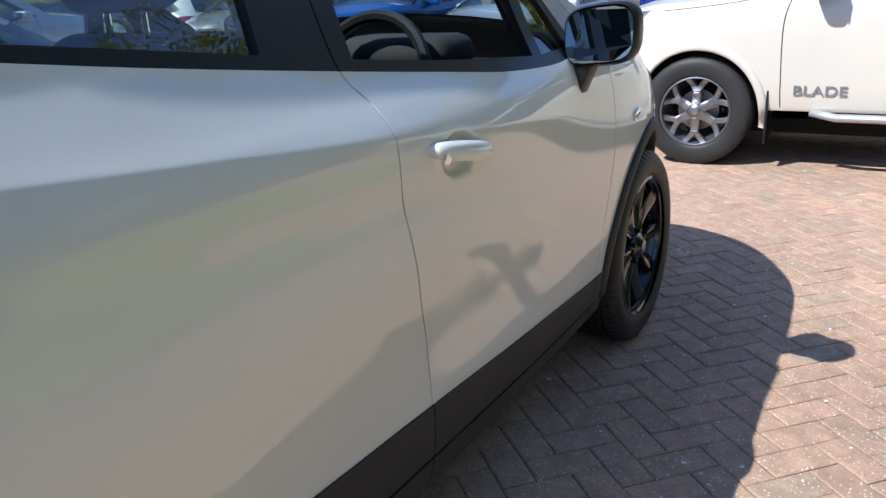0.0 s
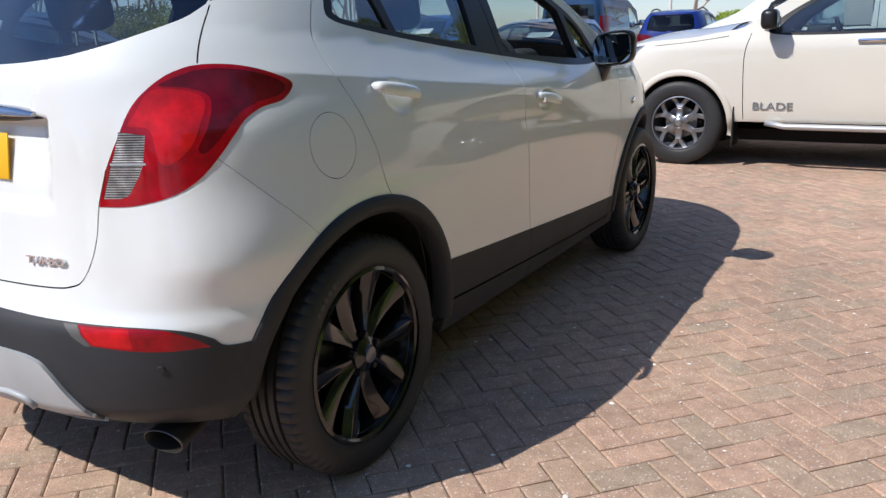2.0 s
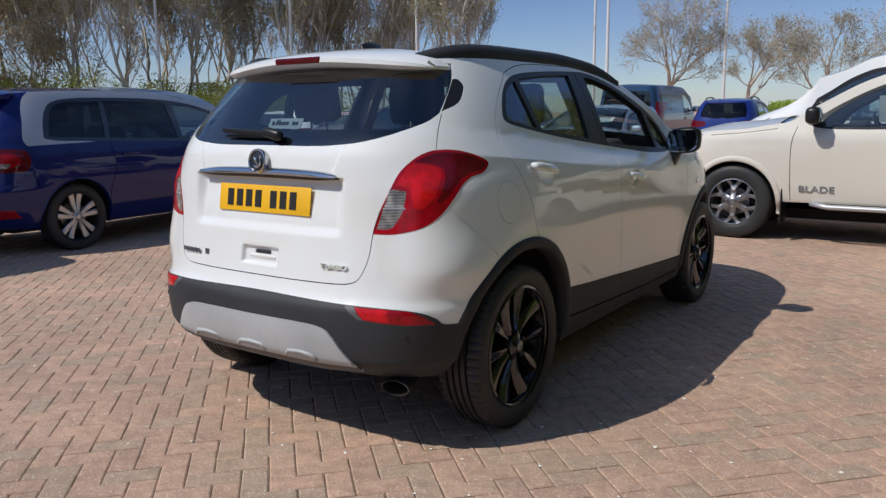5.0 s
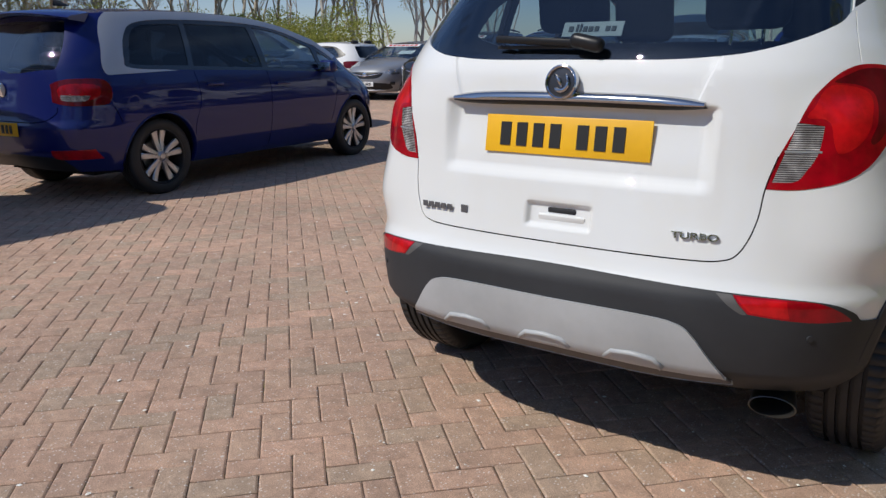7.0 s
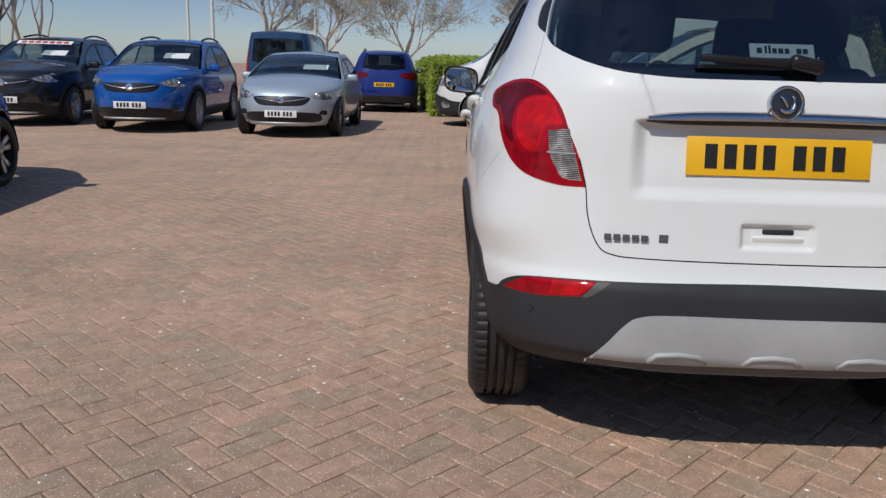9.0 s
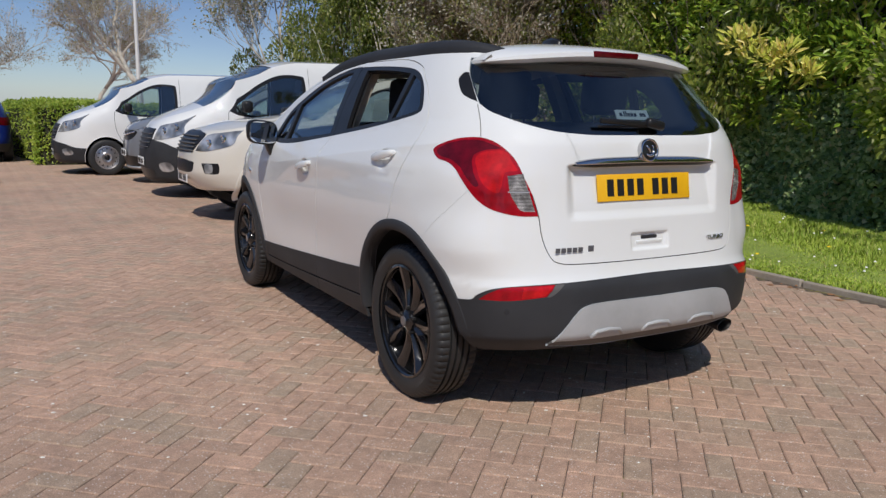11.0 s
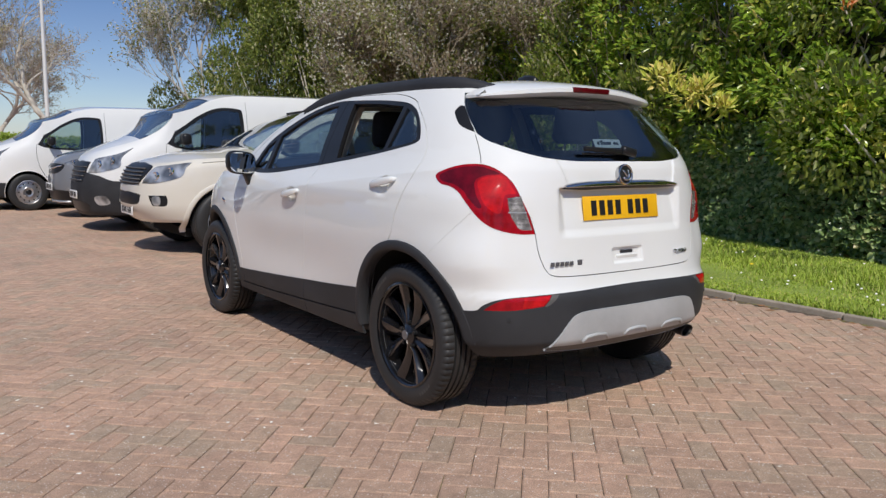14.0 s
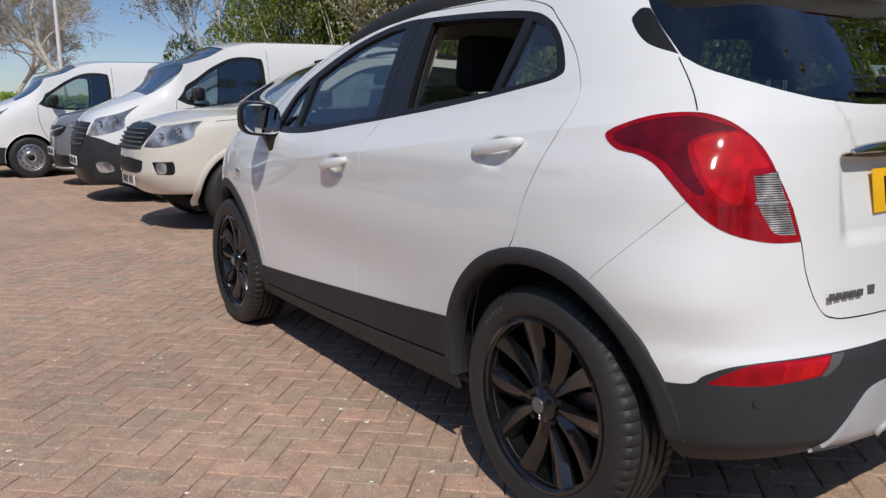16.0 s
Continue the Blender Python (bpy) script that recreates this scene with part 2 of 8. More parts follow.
def lathe(profile, seg, angles=None):
    """Turns (radius, along) pairs about the x axis, at even or given angles."""
    verts, faces = [], []
    n = len(profile)
    for i in range(seg):
        t = angles[i] if angles else 2 * math.pi * i / seg
        c, s = math.cos(t), math.sin(t)
        verts += [(h, r * c, r * s) for r, h in profile]
    for i in range(seg):
        for j in range(n - 1):
            a, b = i * n + j, ((i + 1) % seg) * n + j
            faces.append((a, b, b + 1, a + 1))
    bm = bmesh.new()
    vs = [bm.verts.new(v) for v in verts]
    for f in faces:
        bm.faces.new([vs[k] for k in f])
    bmesh.ops.recalc_face_normals(bm, faces=bm.faces)
    return bm


def tube(points, radius, seg=8, bm=None, flat=1.0, taper=None):
    """A round or flattened bar along points, which may taper."""
    bm = bm or bmesh.new()
    pts = [Vector(p) for p in points]
    rings = []
    for i, p in enumerate(pts):
        d = (pts[min(i + 1, len(pts) - 1)] - pts[max(i - 1, 0)]).normalized()
        u = d.cross(Vector((0, 0, 1)))
        u = u.normalized() if u.length > 1e-4 else Vector((1, 0, 0))
        w = u.cross(d)
        r = radius * (taper[i] if taper else 1)
        rings.append([bm.verts.new(p + r * (math.cos(2 * math.pi * k / seg) * u + flat * math.sin(2 * math.pi * k / seg) * w)) for k in range(seg)])
    for a, b in zip(rings, rings[1:]):
        for k in range(seg):
            bm.faces.new((a[k], a[(k + 1) % seg], b[(k + 1) % seg], b[k]))
    bm.faces.new(rings[0][::-1]), bm.faces.new(rings[-1])
    return bm


def pchip(table, v):
    """Smooth monotone curve through (place, value) pairs."""
    xs, ys = np.array([p[0] for p in table], float), np.array([p[1] for p in table], float)
    v = np.clip(np.asarray(v, float), xs[0], xs[-1])
    h, d = np.diff(xs), np.diff(ys) / np.diff(xs)
    m = np.zeros(len(xs))
    m[0], m[-1] = d[0], d[-1]
    for i in range(1, len(xs) - 1):
        if d[i - 1] * d[i] > 0:
            w1, w2 = 2 * h[i] + h[i - 1], h[i] + 2 * h[i - 1]
            m[i] = (w1 + w2) / (w1 / d[i - 1] + w2 / d[i])
    k = np.clip(np.searchsorted(xs, v) - 1, 0, len(h) - 1)
    t = (v - xs[k]) / h[k]
    return ((1 + 2 * t) * (1 - t) ** 2 * ys[k] + t * (1 - t) ** 2 * h[k] * m[k] + t * t * (3 - 2 * t) * ys[k + 1] + t * t * (t - 1) * h[k] * m[k + 1])


def smooth_line(points, closed=False, steps=6):
    """Catmull-Rom through the points; a point given twice stays a sharp corner."""
    p = [np.array(q, float) for q in points]
    n, out = len(p), []
    for i in range(n if closed else n - 1):
        a, b = p[i], p[(i + 1) % n]
        if np.allclose(a, b):
            continue
        before = p[(i - 1) % n] if closed or i else a
        after = p[(i + 2) % n] if closed or i < n - 2 else b
        ta = (b - before) / 2 if not np.allclose(before, a) else (b - a)
        tb = (after - a) / 2 if not np.allclose(after, b) else (b - a)
        for k in range(steps):
            t = k / steps
            out.append((2 * t**3 - 3 * t**2 + 1) * a + (t**3 - 2 * t**2 + t) * ta + (3 * t**2 - 2 * t**3) * b + (t**3 - t**2) * tb)
    if not closed:
        out.append(p[-1])
    return out


def inside(poly, x, y):
    """Even-odd test of many places against one outline."""
    hit = np.zeros(len(x), bool)
    px, py = np.array([q[0] for q in poly]), np.array([q[1] for q in poly])
    j = len(poly) - 1
    for i in range(len(poly)):
        cross = (py[i] > y) != (py[j] > y)
        if py[i] != py[j]:
            hit ^= cross & (x < (px[j] - px[i]) * (y - py[i]) / (py[j] - py[i]) + px[i])
        j = i
    return hit


# ---- vehicle bodies: a skin over plan outlines that change with height ----
class Skin:
    """Half of a vehicle's skin. Chart place (a, z): a from 0 at the tail's middle, 1 to 2 along the side, to 3 at the nose's middle."""

    def __init__(self, width, rear, front, yr, yf, nr=4.2, nf=3.0, taper=((-9, 1), (9, 1)), relief=None):
        self.width, self.rear, self.front, self.yr, self.yf, self.nr, self.nf, self.taper, self.relief = width, rear, front, yr, yf, nr, nf, taper, relief

    def raw(self, a, z):
        a, z = np.broadcast_arrays(np.asarray(a, float), np.asarray(z, float))
        w = pchip(self.width, z)
        x, y = w.copy(), self.yr + (a - 1) * (self.yf - self.yr)
        for sel, t, mid, end, n in ((a < 1, 1 - a, self.yr, pchip(self.rear, z), self.nr), (a > 2, a - 2, self.yf, pchip(self.front, z), self.nf)):
            k = 2 ** (-1 / n)
            t = np.clip(t, 0, 1)
            v = np.where(t < 0.5, k * t / 0.5, 0)
            u = np.where(t < 0.5, 0, k * (1 - (t - 0.5) / 0.5))
            far = np.where(t < 0.5, v, np.clip(1 - u**n, 0, 1) ** (1 / n))
            side = np.where(t < 0.5, np.clip(1 - v**n, 0, 1) ** (1 / n), u)
            x = np.where(sel, w * side, x)
            y = np.where(sel, mid + (end - mid) * far, y)
        x = x * pchip(self.taper, y)
        if self.relief:
            dx, dy = self.relief(x, y, z)
            x, y = np.where(x > 1e-6, np.maximum(x + dx, 0), x), y + dy
        return np.stack([x, y, z], -1)

    def point(self, a, z, out=0.0):
        """Place and normal on the skin."""
        p, e = self.raw(a, z), 2e-3
        pa, pz = self.raw(np.asarray(a) + e, z) - self.raw(np.asarray(a) - e, z), self.raw(a, np.asarray(z) + e) - self.raw(a, np.asarray(z) - e)
        n = np.cross(pz, pa)
        n = n / np.maximum(np.linalg.norm(n, axis=-1, keepdims=True), 1e-9)
        flip = np.where(n[..., 0] * np.maximum(p[..., 0], 0.02) + n[..., 1] * (p[..., 1] - 1.2) < 0, -1, 1)
        n = n * flip[..., None]
        mid = p[..., 0] < 1e-4
        n[mid, 0] = 0
        return p + n * np.asarray(out)[..., None] if np.ndim(out) else p + n * out, n

    def side(self, y, z):
        """Chart place of a point (y, z) seen from the side."""
        for mid, end, n, sign, base in ((self.yr, float(pchip(self.rear, z)), self.nr, -1, 1), (self.yf, float(pchip(self.front, z)), self.nf, 1, 2)):
            if (y - mid) * sign > 0:
                v = min((y - mid) / (end - mid), 1.0)
                k = 2 ** (-1 / n)
                t = 0.5 * v / k if v <= k else 1 - 0.5 * max(1 - v**n, 0) ** (1 / n) / k
                return (base + sign * t, z)
        return (1 + (y - self.yr) / (self.yf - self.yr), z)

    def back(self, x, z, front=False):
        """Chart place of a point (x, z) seen from behind, or from the front."""
        n = self.nf if front else self.nr
        end = float(pchip(self.front if front else self.rear, z))
        u = min(x / float(pchip(self.width, z)) / float(pchip(self.taper, end)), 1.0)
        k = 2 ** (-1 / n)
        t = 1 - 0.5 * u / k if u <= k else 0.5 * max(1 - u**n, 0) ** (1 / n) / k
        return (2 + t, z) if front else (1 - t, z)

    def chart(self, q):
        if q[0] == "a":
            return (q[1], q[2])
        if q[0] == "r":
            return self.back(q[1], q[2])
        if q[0] == "f":
            return self.back(q[1], q[2], True)
        return self.side(q[0], q[1])

    def line(self, points, closed=False, steps=6):
        return smooth_line([self.chart(q) for q in points], closed, steps)

    def groove(self, points, width=0.006, closed=False, steps=6):
        """The outline of a narrow strip along a line."""
        c = self.line(points, closed, steps)
        left, right = [], []
        for i, q in enumerate(c):
            b, e = (c[i - 1], c[(i + 1) % len(c)]) if closed else (c[max(i - 1, 0)], c[min(i + 1, len(c) - 1)])
            s = max(float(np.linalg.norm(self.raw(q[0] + 1e-3, q[1]) - self.raw(q[0] - 1e-3, q[1])) / 2e-3), 0.15)
            d = np.array([(e[0] - b[0]) * s, e[1] - b[1]])
            d = d / max(np.linalg.norm(d), 1e-9)
            o = np.array([-d[1] / s, d[0]]) * width / 2
            left.append(q + o), right.append(q - o)
        if closed:
            return left, right
        return left + right[::-1]


class Sheet:
    """The skin's chart as a flat mesh, cut along outlines and sorted into named areas."""

    def __init__(self, skin, top, bottom, na=(40, 50, 30), nz=50):
        self.skin = skin
        conv = lambda pts: sorted(skin.chart(q) for q in pts)
        self.top, self.bottom = conv(top), conv(bottom)
        self.a = np.concatenate([np.linspace(0, 1, na[0] + 1)[:-1], np.linspace(1, 2, na[1] + 1)[:-1], np.linspace(2, 3, na[2] + 1)])
        zt, zb = pchip(self.top, self.a), pchip(self.bottom, self.a)
        self.bm = bm = bmesh.new()
        grid = [[bm.verts.new((a, b + (t - b) * k / nz, 0)) for k in range(nz + 1)] for a, b, t in zip(self.a, zb, zt)]
        self.bins = {}
        for i in range(len(self.a) - 1):
            for k in range(nz):
                self.keep(bm.faces.new((grid[i][k], grid[i + 1][k], grid[i + 1][k + 1], grid[i][k + 1])))
        self.areas = []

    def keep(self, f):
        lo, hi = min(v.co.x for v in f.verts), max(v.co.x for v in f.verts)
        for b in range(int(lo * 40), int(hi * 40) + 1):
            self.bins.setdefault(b, {})[f] = None

    def cut(self, p, q):
        """Splits the small faces along one stretch of an outline."""
        lo, hi = min(p[0], q[0]) - 1e-4, max(p[0], q[0]) + 1e-4
        zl, zh = min(p[1], q[1]) - 1e-4, max(p[1], q[1]) + 1e-4
        dx, dy = q[0] - p[0], q[1] - p[1]
        size = math.hypot(dx, dy)
        if size < 1e-7:
            return
        nx, ny = -dy / size, dx / size
        found = {}
        for b in range(int(lo * 40), int(hi * 40) + 1):
            for f in self.bins.get(b, ()):
                if f not in found:
                    xs, ys = [v.co.x for v in f.verts], [v.co.y for v in f.verts]
                    if min(xs) < hi and max(xs) > lo and min(ys) < zh and max(ys) > zl:
                        found[f] = None
        for f in found:
            far = [(l, nx * (l.vert.co.x - p[0]) + ny * (l.vert.co.y - p[1])) for l in f.loops]
            if max(d for _, d in far) < 1e-6 or min(d for _, d in far) > -1e-6:
                continue
            on = [l.vert for l, d in far if abs(d) <= 1e-6]
            for (l, d), (_, e) in zip(far, far[1:] + far[:1]):
                if abs(d) > 1e-6 and abs(e) > 1e-6 and d * e < 0:
                    on.append(bmesh.utils.edge_split(l.edge, l.vert, d / (d - e))[1])
            if len(on) == 2:
                try:
                    made = bmesh.utils.face_split(f, on[0], on[1])
                except ValueError:
                    continue
                if made and made[0]:
                    self.keep(made[0])

    def area(self, name, poly, knife=True):
        if knife:
            for p, q in zip(poly, list(poly[1:]) + [poly[0]]):
                self.cut(p, q)
        self.areas.append((name, poly))

    def ring(self, name, outer, inner):
        for poly in (outer, inner):
            for p, q in zip(poly, list(poly[1:]) + [poly[0]]):
                self.cut(p, q)
        self.areas.append((name, (outer, inner)))

    def score(self, points):
        """Cuts along an open line, so that a fold of the skin stays crisp."""
        for p, q in zip(points, points[1:]):
            self.cut(p, q)

    def finish(self):
        bm = self.bm
        bm.verts.index_update()
        self.az = np.array([(v.co.x, v.co.y) for v in bm.verts])
        self.faces = [[v.index for v in f.verts] for f in bm.faces]
        cen = np.array([self.az[f].mean(0) for f in self.faces])
        tag = np.array(["body"] * len(self.faces), dtype=object)
        for name, poly in self.areas:
            if isinstance(poly, tuple):
                hit = inside(poly[0], cen[:, 0], cen[:, 1]) ^ inside(poly[1], cen[:, 0], cen[:, 1])
            else:
                hit = inside(poly, cen[:, 0], cen[:, 1])
            tag[hit] = name
        self.tag = tag
        bm.free()

    def shell(self, names, out=0.0, depth=0.012, sides=(1, -1)):
        """Vertices, faces and normals of the named areas, with turned-in edges."""
        pick = [f for f, t in zip(self.faces, self.tag) if t in names]
        if not pick:
            return None
        used = sorted({i for f in pick for i in f})
        at = {v: k for k, v in enumerate(used)}
        az = self.az[used]
        p, n = self.skin.point(az[:, 0], az[:, 1], out)
        count, loop = {}, []
        for f in pick:
            for i, j in zip(f, f[1:] + f[:1]):
                count[(i, j)] = 1
        rim = [(i, j) for i, j in count if (j, i) not in count and not (self.az[i][0] < 1e-6 and self.az[j][0] < 1e-6) and not (self.az[i][0] > 2.99999 and self.az[j][0] > 2.99999)]
        V, F, N = [], [], []
        for s in sides:
            base = len(V)
            flip = np.array([s, 1, 1])
            V += list(p * flip)
            N += list(n * flip)
            for f in pick:
                g = [base + at[i] for i in f]
                F.append(g if s > 0 else g[::-1])
            if depth:
                for i, j in rim:
                    k = len(V)
                    a, b = p[at[i]], p[at[j]]
                    na, nb = n[at[i]], n[at[j]]
                    o = np.cross(b - a, na)
                    o = o / max(np.linalg.norm(o), 1e-9)
                    quad = [a, b, b - nb * depth, a - na * depth]
                    V += [v * flip for v in quad]
                    N += [o * flip] * 4
                    F.append((k + 3, k + 2, k + 1, k) if s > 0 else (k, k + 1, k + 2, k + 3))
        return V, F, N

    def make(self, name, areas, mat, parent, label="", out=0.0, depth=0.012, sides=(1, -1)):
        got = self.shell(areas if isinstance(areas, tuple) else (areas,), out, depth, sides)
        return mesh_object(name, got[0], got[1], mat, parent, label, got[2]) if got else None

    def pair(self, name, areas, mat, parent, label="", out=0.0, depth=0.012):
        return [self.make(name, areas, mat, parent, label, out, depth, (s,)) for s in (1, -1)]

    def roof(self, name, a0, a1, mat, parent, crown, inset=0.0, drop=0.0, label="", nx=24):
        """The part of the top between two chart places, arched from side to side."""
        aa = np.array([a0] + [a for a in self.a if min(a0, a1) < a < max(a0, a1)][:: 1 if a0 < a1 else -1] + [a1])
        wide = float(np.max(self.skin.raw(self.a, pchip(self.top, self.a))[:, 0]))
        ks = np.linspace(-1, 1, nx + 1)
        def at(a, k):
            e = self.skin.raw(a, pchip(self.top, a))
            xe = np.maximum(e[:, 0] - inset, 0.0)[:, None]
            c = pchip(crown, e[:, 1])[:, None]
            return np.stack([xe * k, np.repeat(e[:, 1:2], len(k), 1), e[:, 2:] + c * (xe / wide) ** 2 * (1 - k * k) - drop], -1)
        V = at(aa, ks)
        N = np.cross(at(np.minimum(aa + 0.004, 3), ks) - at(np.maximum(aa - 0.004, 0), ks), at(aa, np.minimum(ks + 0.01, 1)) - at(aa, np.maximum(ks - 0.01, -1)))
        N /= np.maximum(np.linalg.norm(N, axis=-1, keepdims=True), 1e-9)
        N *= np.where(N[..., 2:] > 0, 1, -1)
        V, N, F = list(V.reshape(-1, 3)), list(N.reshape(-1, 3)), []
        for r in range(len(aa) - 1):
            for i in range(nx):
                q = r * (nx + 1) + i
                F.append((q, q + 1, q + nx + 2, q + nx + 1))
        u, v, w = (V[k] for k in F[len(F) // 2][:3])
        if np.cross(v - u, w - v)[2] < 0:
            F = [f[::-1] for f in F]
        return mesh_object(name, V, F, mat, parent, label, N)


# ---- wheels ----
def tyre_bm(r, rim, w, seg=132, tread=True):
    """Tyre about x, outside face at +x: bulged walls, shoulder and grooved tread."""
    h = w / 2
    p = [(rim - 0.012, h * 0.62), (rim + 0.004, h * 0.86), (rim + 0.016, h * 0.93), (rim + 0.022, h * 0.95), (rim + (r - rim) * 0.45, h * 1.0), (rim + (r - rim) * 0.72, h * 0.97), (r - 0.014, h * 0.89), (r - 0.004, h * 0.80)]
    across = [(r, h * 0.74)]
    if tread:
        for c in (0.42, 0.14, -0.14, -0.42):
            across += [(r + 0.001, h * (c + 0.055)), (r - 0.012, h * (c + 0.045)), (r - 0.012, h * (c - 0.045)), (r + 0.001, h * (c - 0.055))]
    across.append((r, -h * 0.74))
    sipes = seg // 4
    angles = [2 * math.pi * (i + o) / sipes for i in range(sipes) for o in (0.0, 0.84, 0.865, 0.975)]
    bm = lathe(p + across + [(q, -x) for q, x in p[::-1]], seg, angles)
    if tread and seg > 200:
        # sipes across the shoulders
        rows = len(p) * 2 + len(across)
        for k, v in enumerate(bm.verts):
            if (k // rows) % 4 > 1 and abs(v.co.x) > h * 0.5 and math.hypot(v.co.y, v.co.z) > r - 0.006:
                v.co.y *= 1 - 0.0035 / r
                v.co.z *= 1 - 0.0035 / r
    return bm


def spoke(bm, r0, r1, w0, w1, x0, x1, ang, lean, thick=0.03, bend=0.0, ridge=0):
    """One tapered spoke, from the hub to the rim's edge."""
    n, rows = 8, []
    for i in range(n + 1):
        t = i / n
        r, w, x = r0 + (r1 - r0) * t, w0 + (w1 - w0) * t, x0 + (x1 - x0) * t - 0.012 * math.sin(math.pi * t)
        a = ang + lean * t + bend * math.sin(math.pi * t)
        c, s = math.cos(a), math.sin(a)
        row = []
        prof = ((-0.5, -thick), (-0.5, -0.006), (-0.36, 0.0), (0.36, 0.0), (0.5, -0.006), (0.5, -thick))
        if ridge:
            prof = ((-0.5, -thick), (-0.5, -0.014 - 0.008 * (ridge > 0)), (-0.12 * ridge - 0.12, -0.001), (-0.12 * ridge + 0.12, 0.0), (0.5, -0.014 - 0.008 * (ridge < 0)), (0.5, -thick))
        for dw, dx in prof:
            row.append(bm.verts.new((x + dx, r * c - dw * w * s, r * s + dw * w * c)))
        rows.append(row)
    for p, q in zip(rows, rows[1:]):
        for k in range(5):
            bm.faces.new((p[k], q[k], q[k + 1], p[k + 1]))
        bm.faces.new((p[5], q[5], q[0], p[0]))
    bm.faces.new(rows[0]), bm.faces.new(rows[-1][::-1])


def make_wheel(parent, r, rim, w, rim_mat, style, m, deep=0.0):
    """A wheel with its outside face towards +x; its pieces hang under it."""
    h = w / 2
    face = h * 0.78
    hub = part("wheel", lathe([(rim - 0.004, h * 0.93), (rim + 0.006, h * 0.9), (rim - 0.008, h * 0.80), (rim - 0.014, h * 0.4), (rim - 0.05, -h * 0.2), (rim - 0.05, -h * 0.9)], 64), GREYPAINT if style == "star" else TRIM if style in ("ten", "double") else rim_mat, parent)
    hub.matrix_basis = m
    part("tyre", tyre_bm(r, rim, w, 264 if style == "twin" else 132), RUBBER, hub, "black rubber tyre")
    bm = bmesh.new()
    R = rim - 0.006
    if style == "twin":
        for k in range(5):
            a = 2 * math.pi * k / 5 + math.pi / 2
            for side in (-1, 1):
                spoke(bm, 0.038, rim - 0.002, 0.032, 0.082, face - 0.014, face - 0.001, a + side * 0.46, side * -0.175, 0.045, side * -0.012, side)
    elif style == "ten":
        for k in range(10):
            spoke(bm, 0.045, R, 0.030, 0.075, face, face - 0.004, 2 * math.pi * k / 10, 0.05, 0.03)
    elif style == "double":
        for k in range(5):
            a = 2 * math.pi * k / 5 + math.pi / 2
            for side in (-1, 1):
                spoke(bm, 0.046, R, 0.034, 0.064, face, face - 0.004, a + side * 0.22, side * -0.01, 0.03)
    elif style == "star":
        for k in range(6):
            a = 2 * math.pi * k / 6 + math.pi / 6
            spoke(bm, 0.05, R * 0.62, 0.062, 0.055, face, face - 0.008, a, 0, 0.035)
            for side in (-1, 1):
                spoke(bm, R * 0.55, R, 0.042, 0.046, face - 0.008, face - 0.012, a, side * 0.30, 0.035)
    elif style == "steel":
        bm.free()
        bm = lathe([(0.05, face + 0.005), (0.085, face + 0.012), (0.10, face - 0.03), (R * 0.72, face - 0.035), (R * 0.8, face - 0.015), (R, face - 0.03)], 40)
    else:
        for k in range(5):
            spoke(bm, 0.045, R, 0.07, 0.09, face, face - 0.008, 2 * math.pi * k / 5 + math.pi / 2, 0, 0.035)
    bmesh.ops.recalc_face_normals(bm, faces=bm.faces)
    part("rim", bm, rim_mat, hub)
    cap = lathe([(0.0, face + 0.010), (0.026, face + 0.008), (0.030, face + 0.002), (0.052, face - 0.008), (0.060, face - 0.03), (0.060, face - 0.05)], 24)
    part("hub_cap", cap, TRIM if style == "steel" else rim_mat, hub)
    if style == "steel":
        # near-black discs stand for the shade in the open slots
        for k in range(12):
            a = 2 * math.pi * k / 12
            part("wheel_slot", cyl(0.014, 0.014, 0.012, Matrix.Translation((face - 0.020, R * 0.80 * math.cos(a), R * 0.80 * math.sin(a))) @ pose(0, 0, 0, 0, 90, 0), 10), SEAM, hub)
    if style != "steel":
        part("badge", lathe([(0.0, face + 0.0125), (0.022, face + 0.012), (0.024, face + 0.009)], 20), GREYPAINT if rim_mat == RIMBLACK else ALLOY, hub, "round centre badge")
        for k in range(5):
            a = 2 * math.pi * k / 5 + 0.3
            part("wheel_nut", cyl(0.010, 0.009, 0.02, Matrix.Translation((face - 0.012, 0.058 * math.cos(a), 0.058 * math.sin(a))) @ pose(0, 0, 0, 0, 90, 0), 6), TRIM if rim_mat == RIMBLACK else STEEL, hub)
    if style == "twin":
        for base, count in ((0.55, 5), (0.55 + math.pi, 5)):
            for i in range(count):
                a = base + 0.075 * i
                b = part("sidewall_mark", box(0.0015, 0.011 + 0.003 * (i % 2), 0.015), SCUFF, hub, "pale raised marks", smooth=False)
                b.matrix_basis = pose(0, 0, 0, math.degrees(a), 0, 0) @ Matrix.Translation((h * 0.993, 0, 0.297))
    part("brake_disc", lathe([(0.05, 0.0), (min(0.14, rim * 0.68), 0.0), (min(0.14, rim * 0.68), -0.02), (0.05, -0.02)], 40), STEEL, hub)
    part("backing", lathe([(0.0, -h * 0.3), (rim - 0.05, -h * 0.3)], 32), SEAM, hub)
    return hub


def wheel_places(wb, track, r, w):
    """Poses of the four wheels; track to the tyres' outside."""
    for y in (0, wb):
        for s in (1, -1):
            yield Matrix.Translation((s * (track - w / 2), y, r)) @ (Matrix() if s > 0 else pose(0, 0, 0, 0, 0, 180))


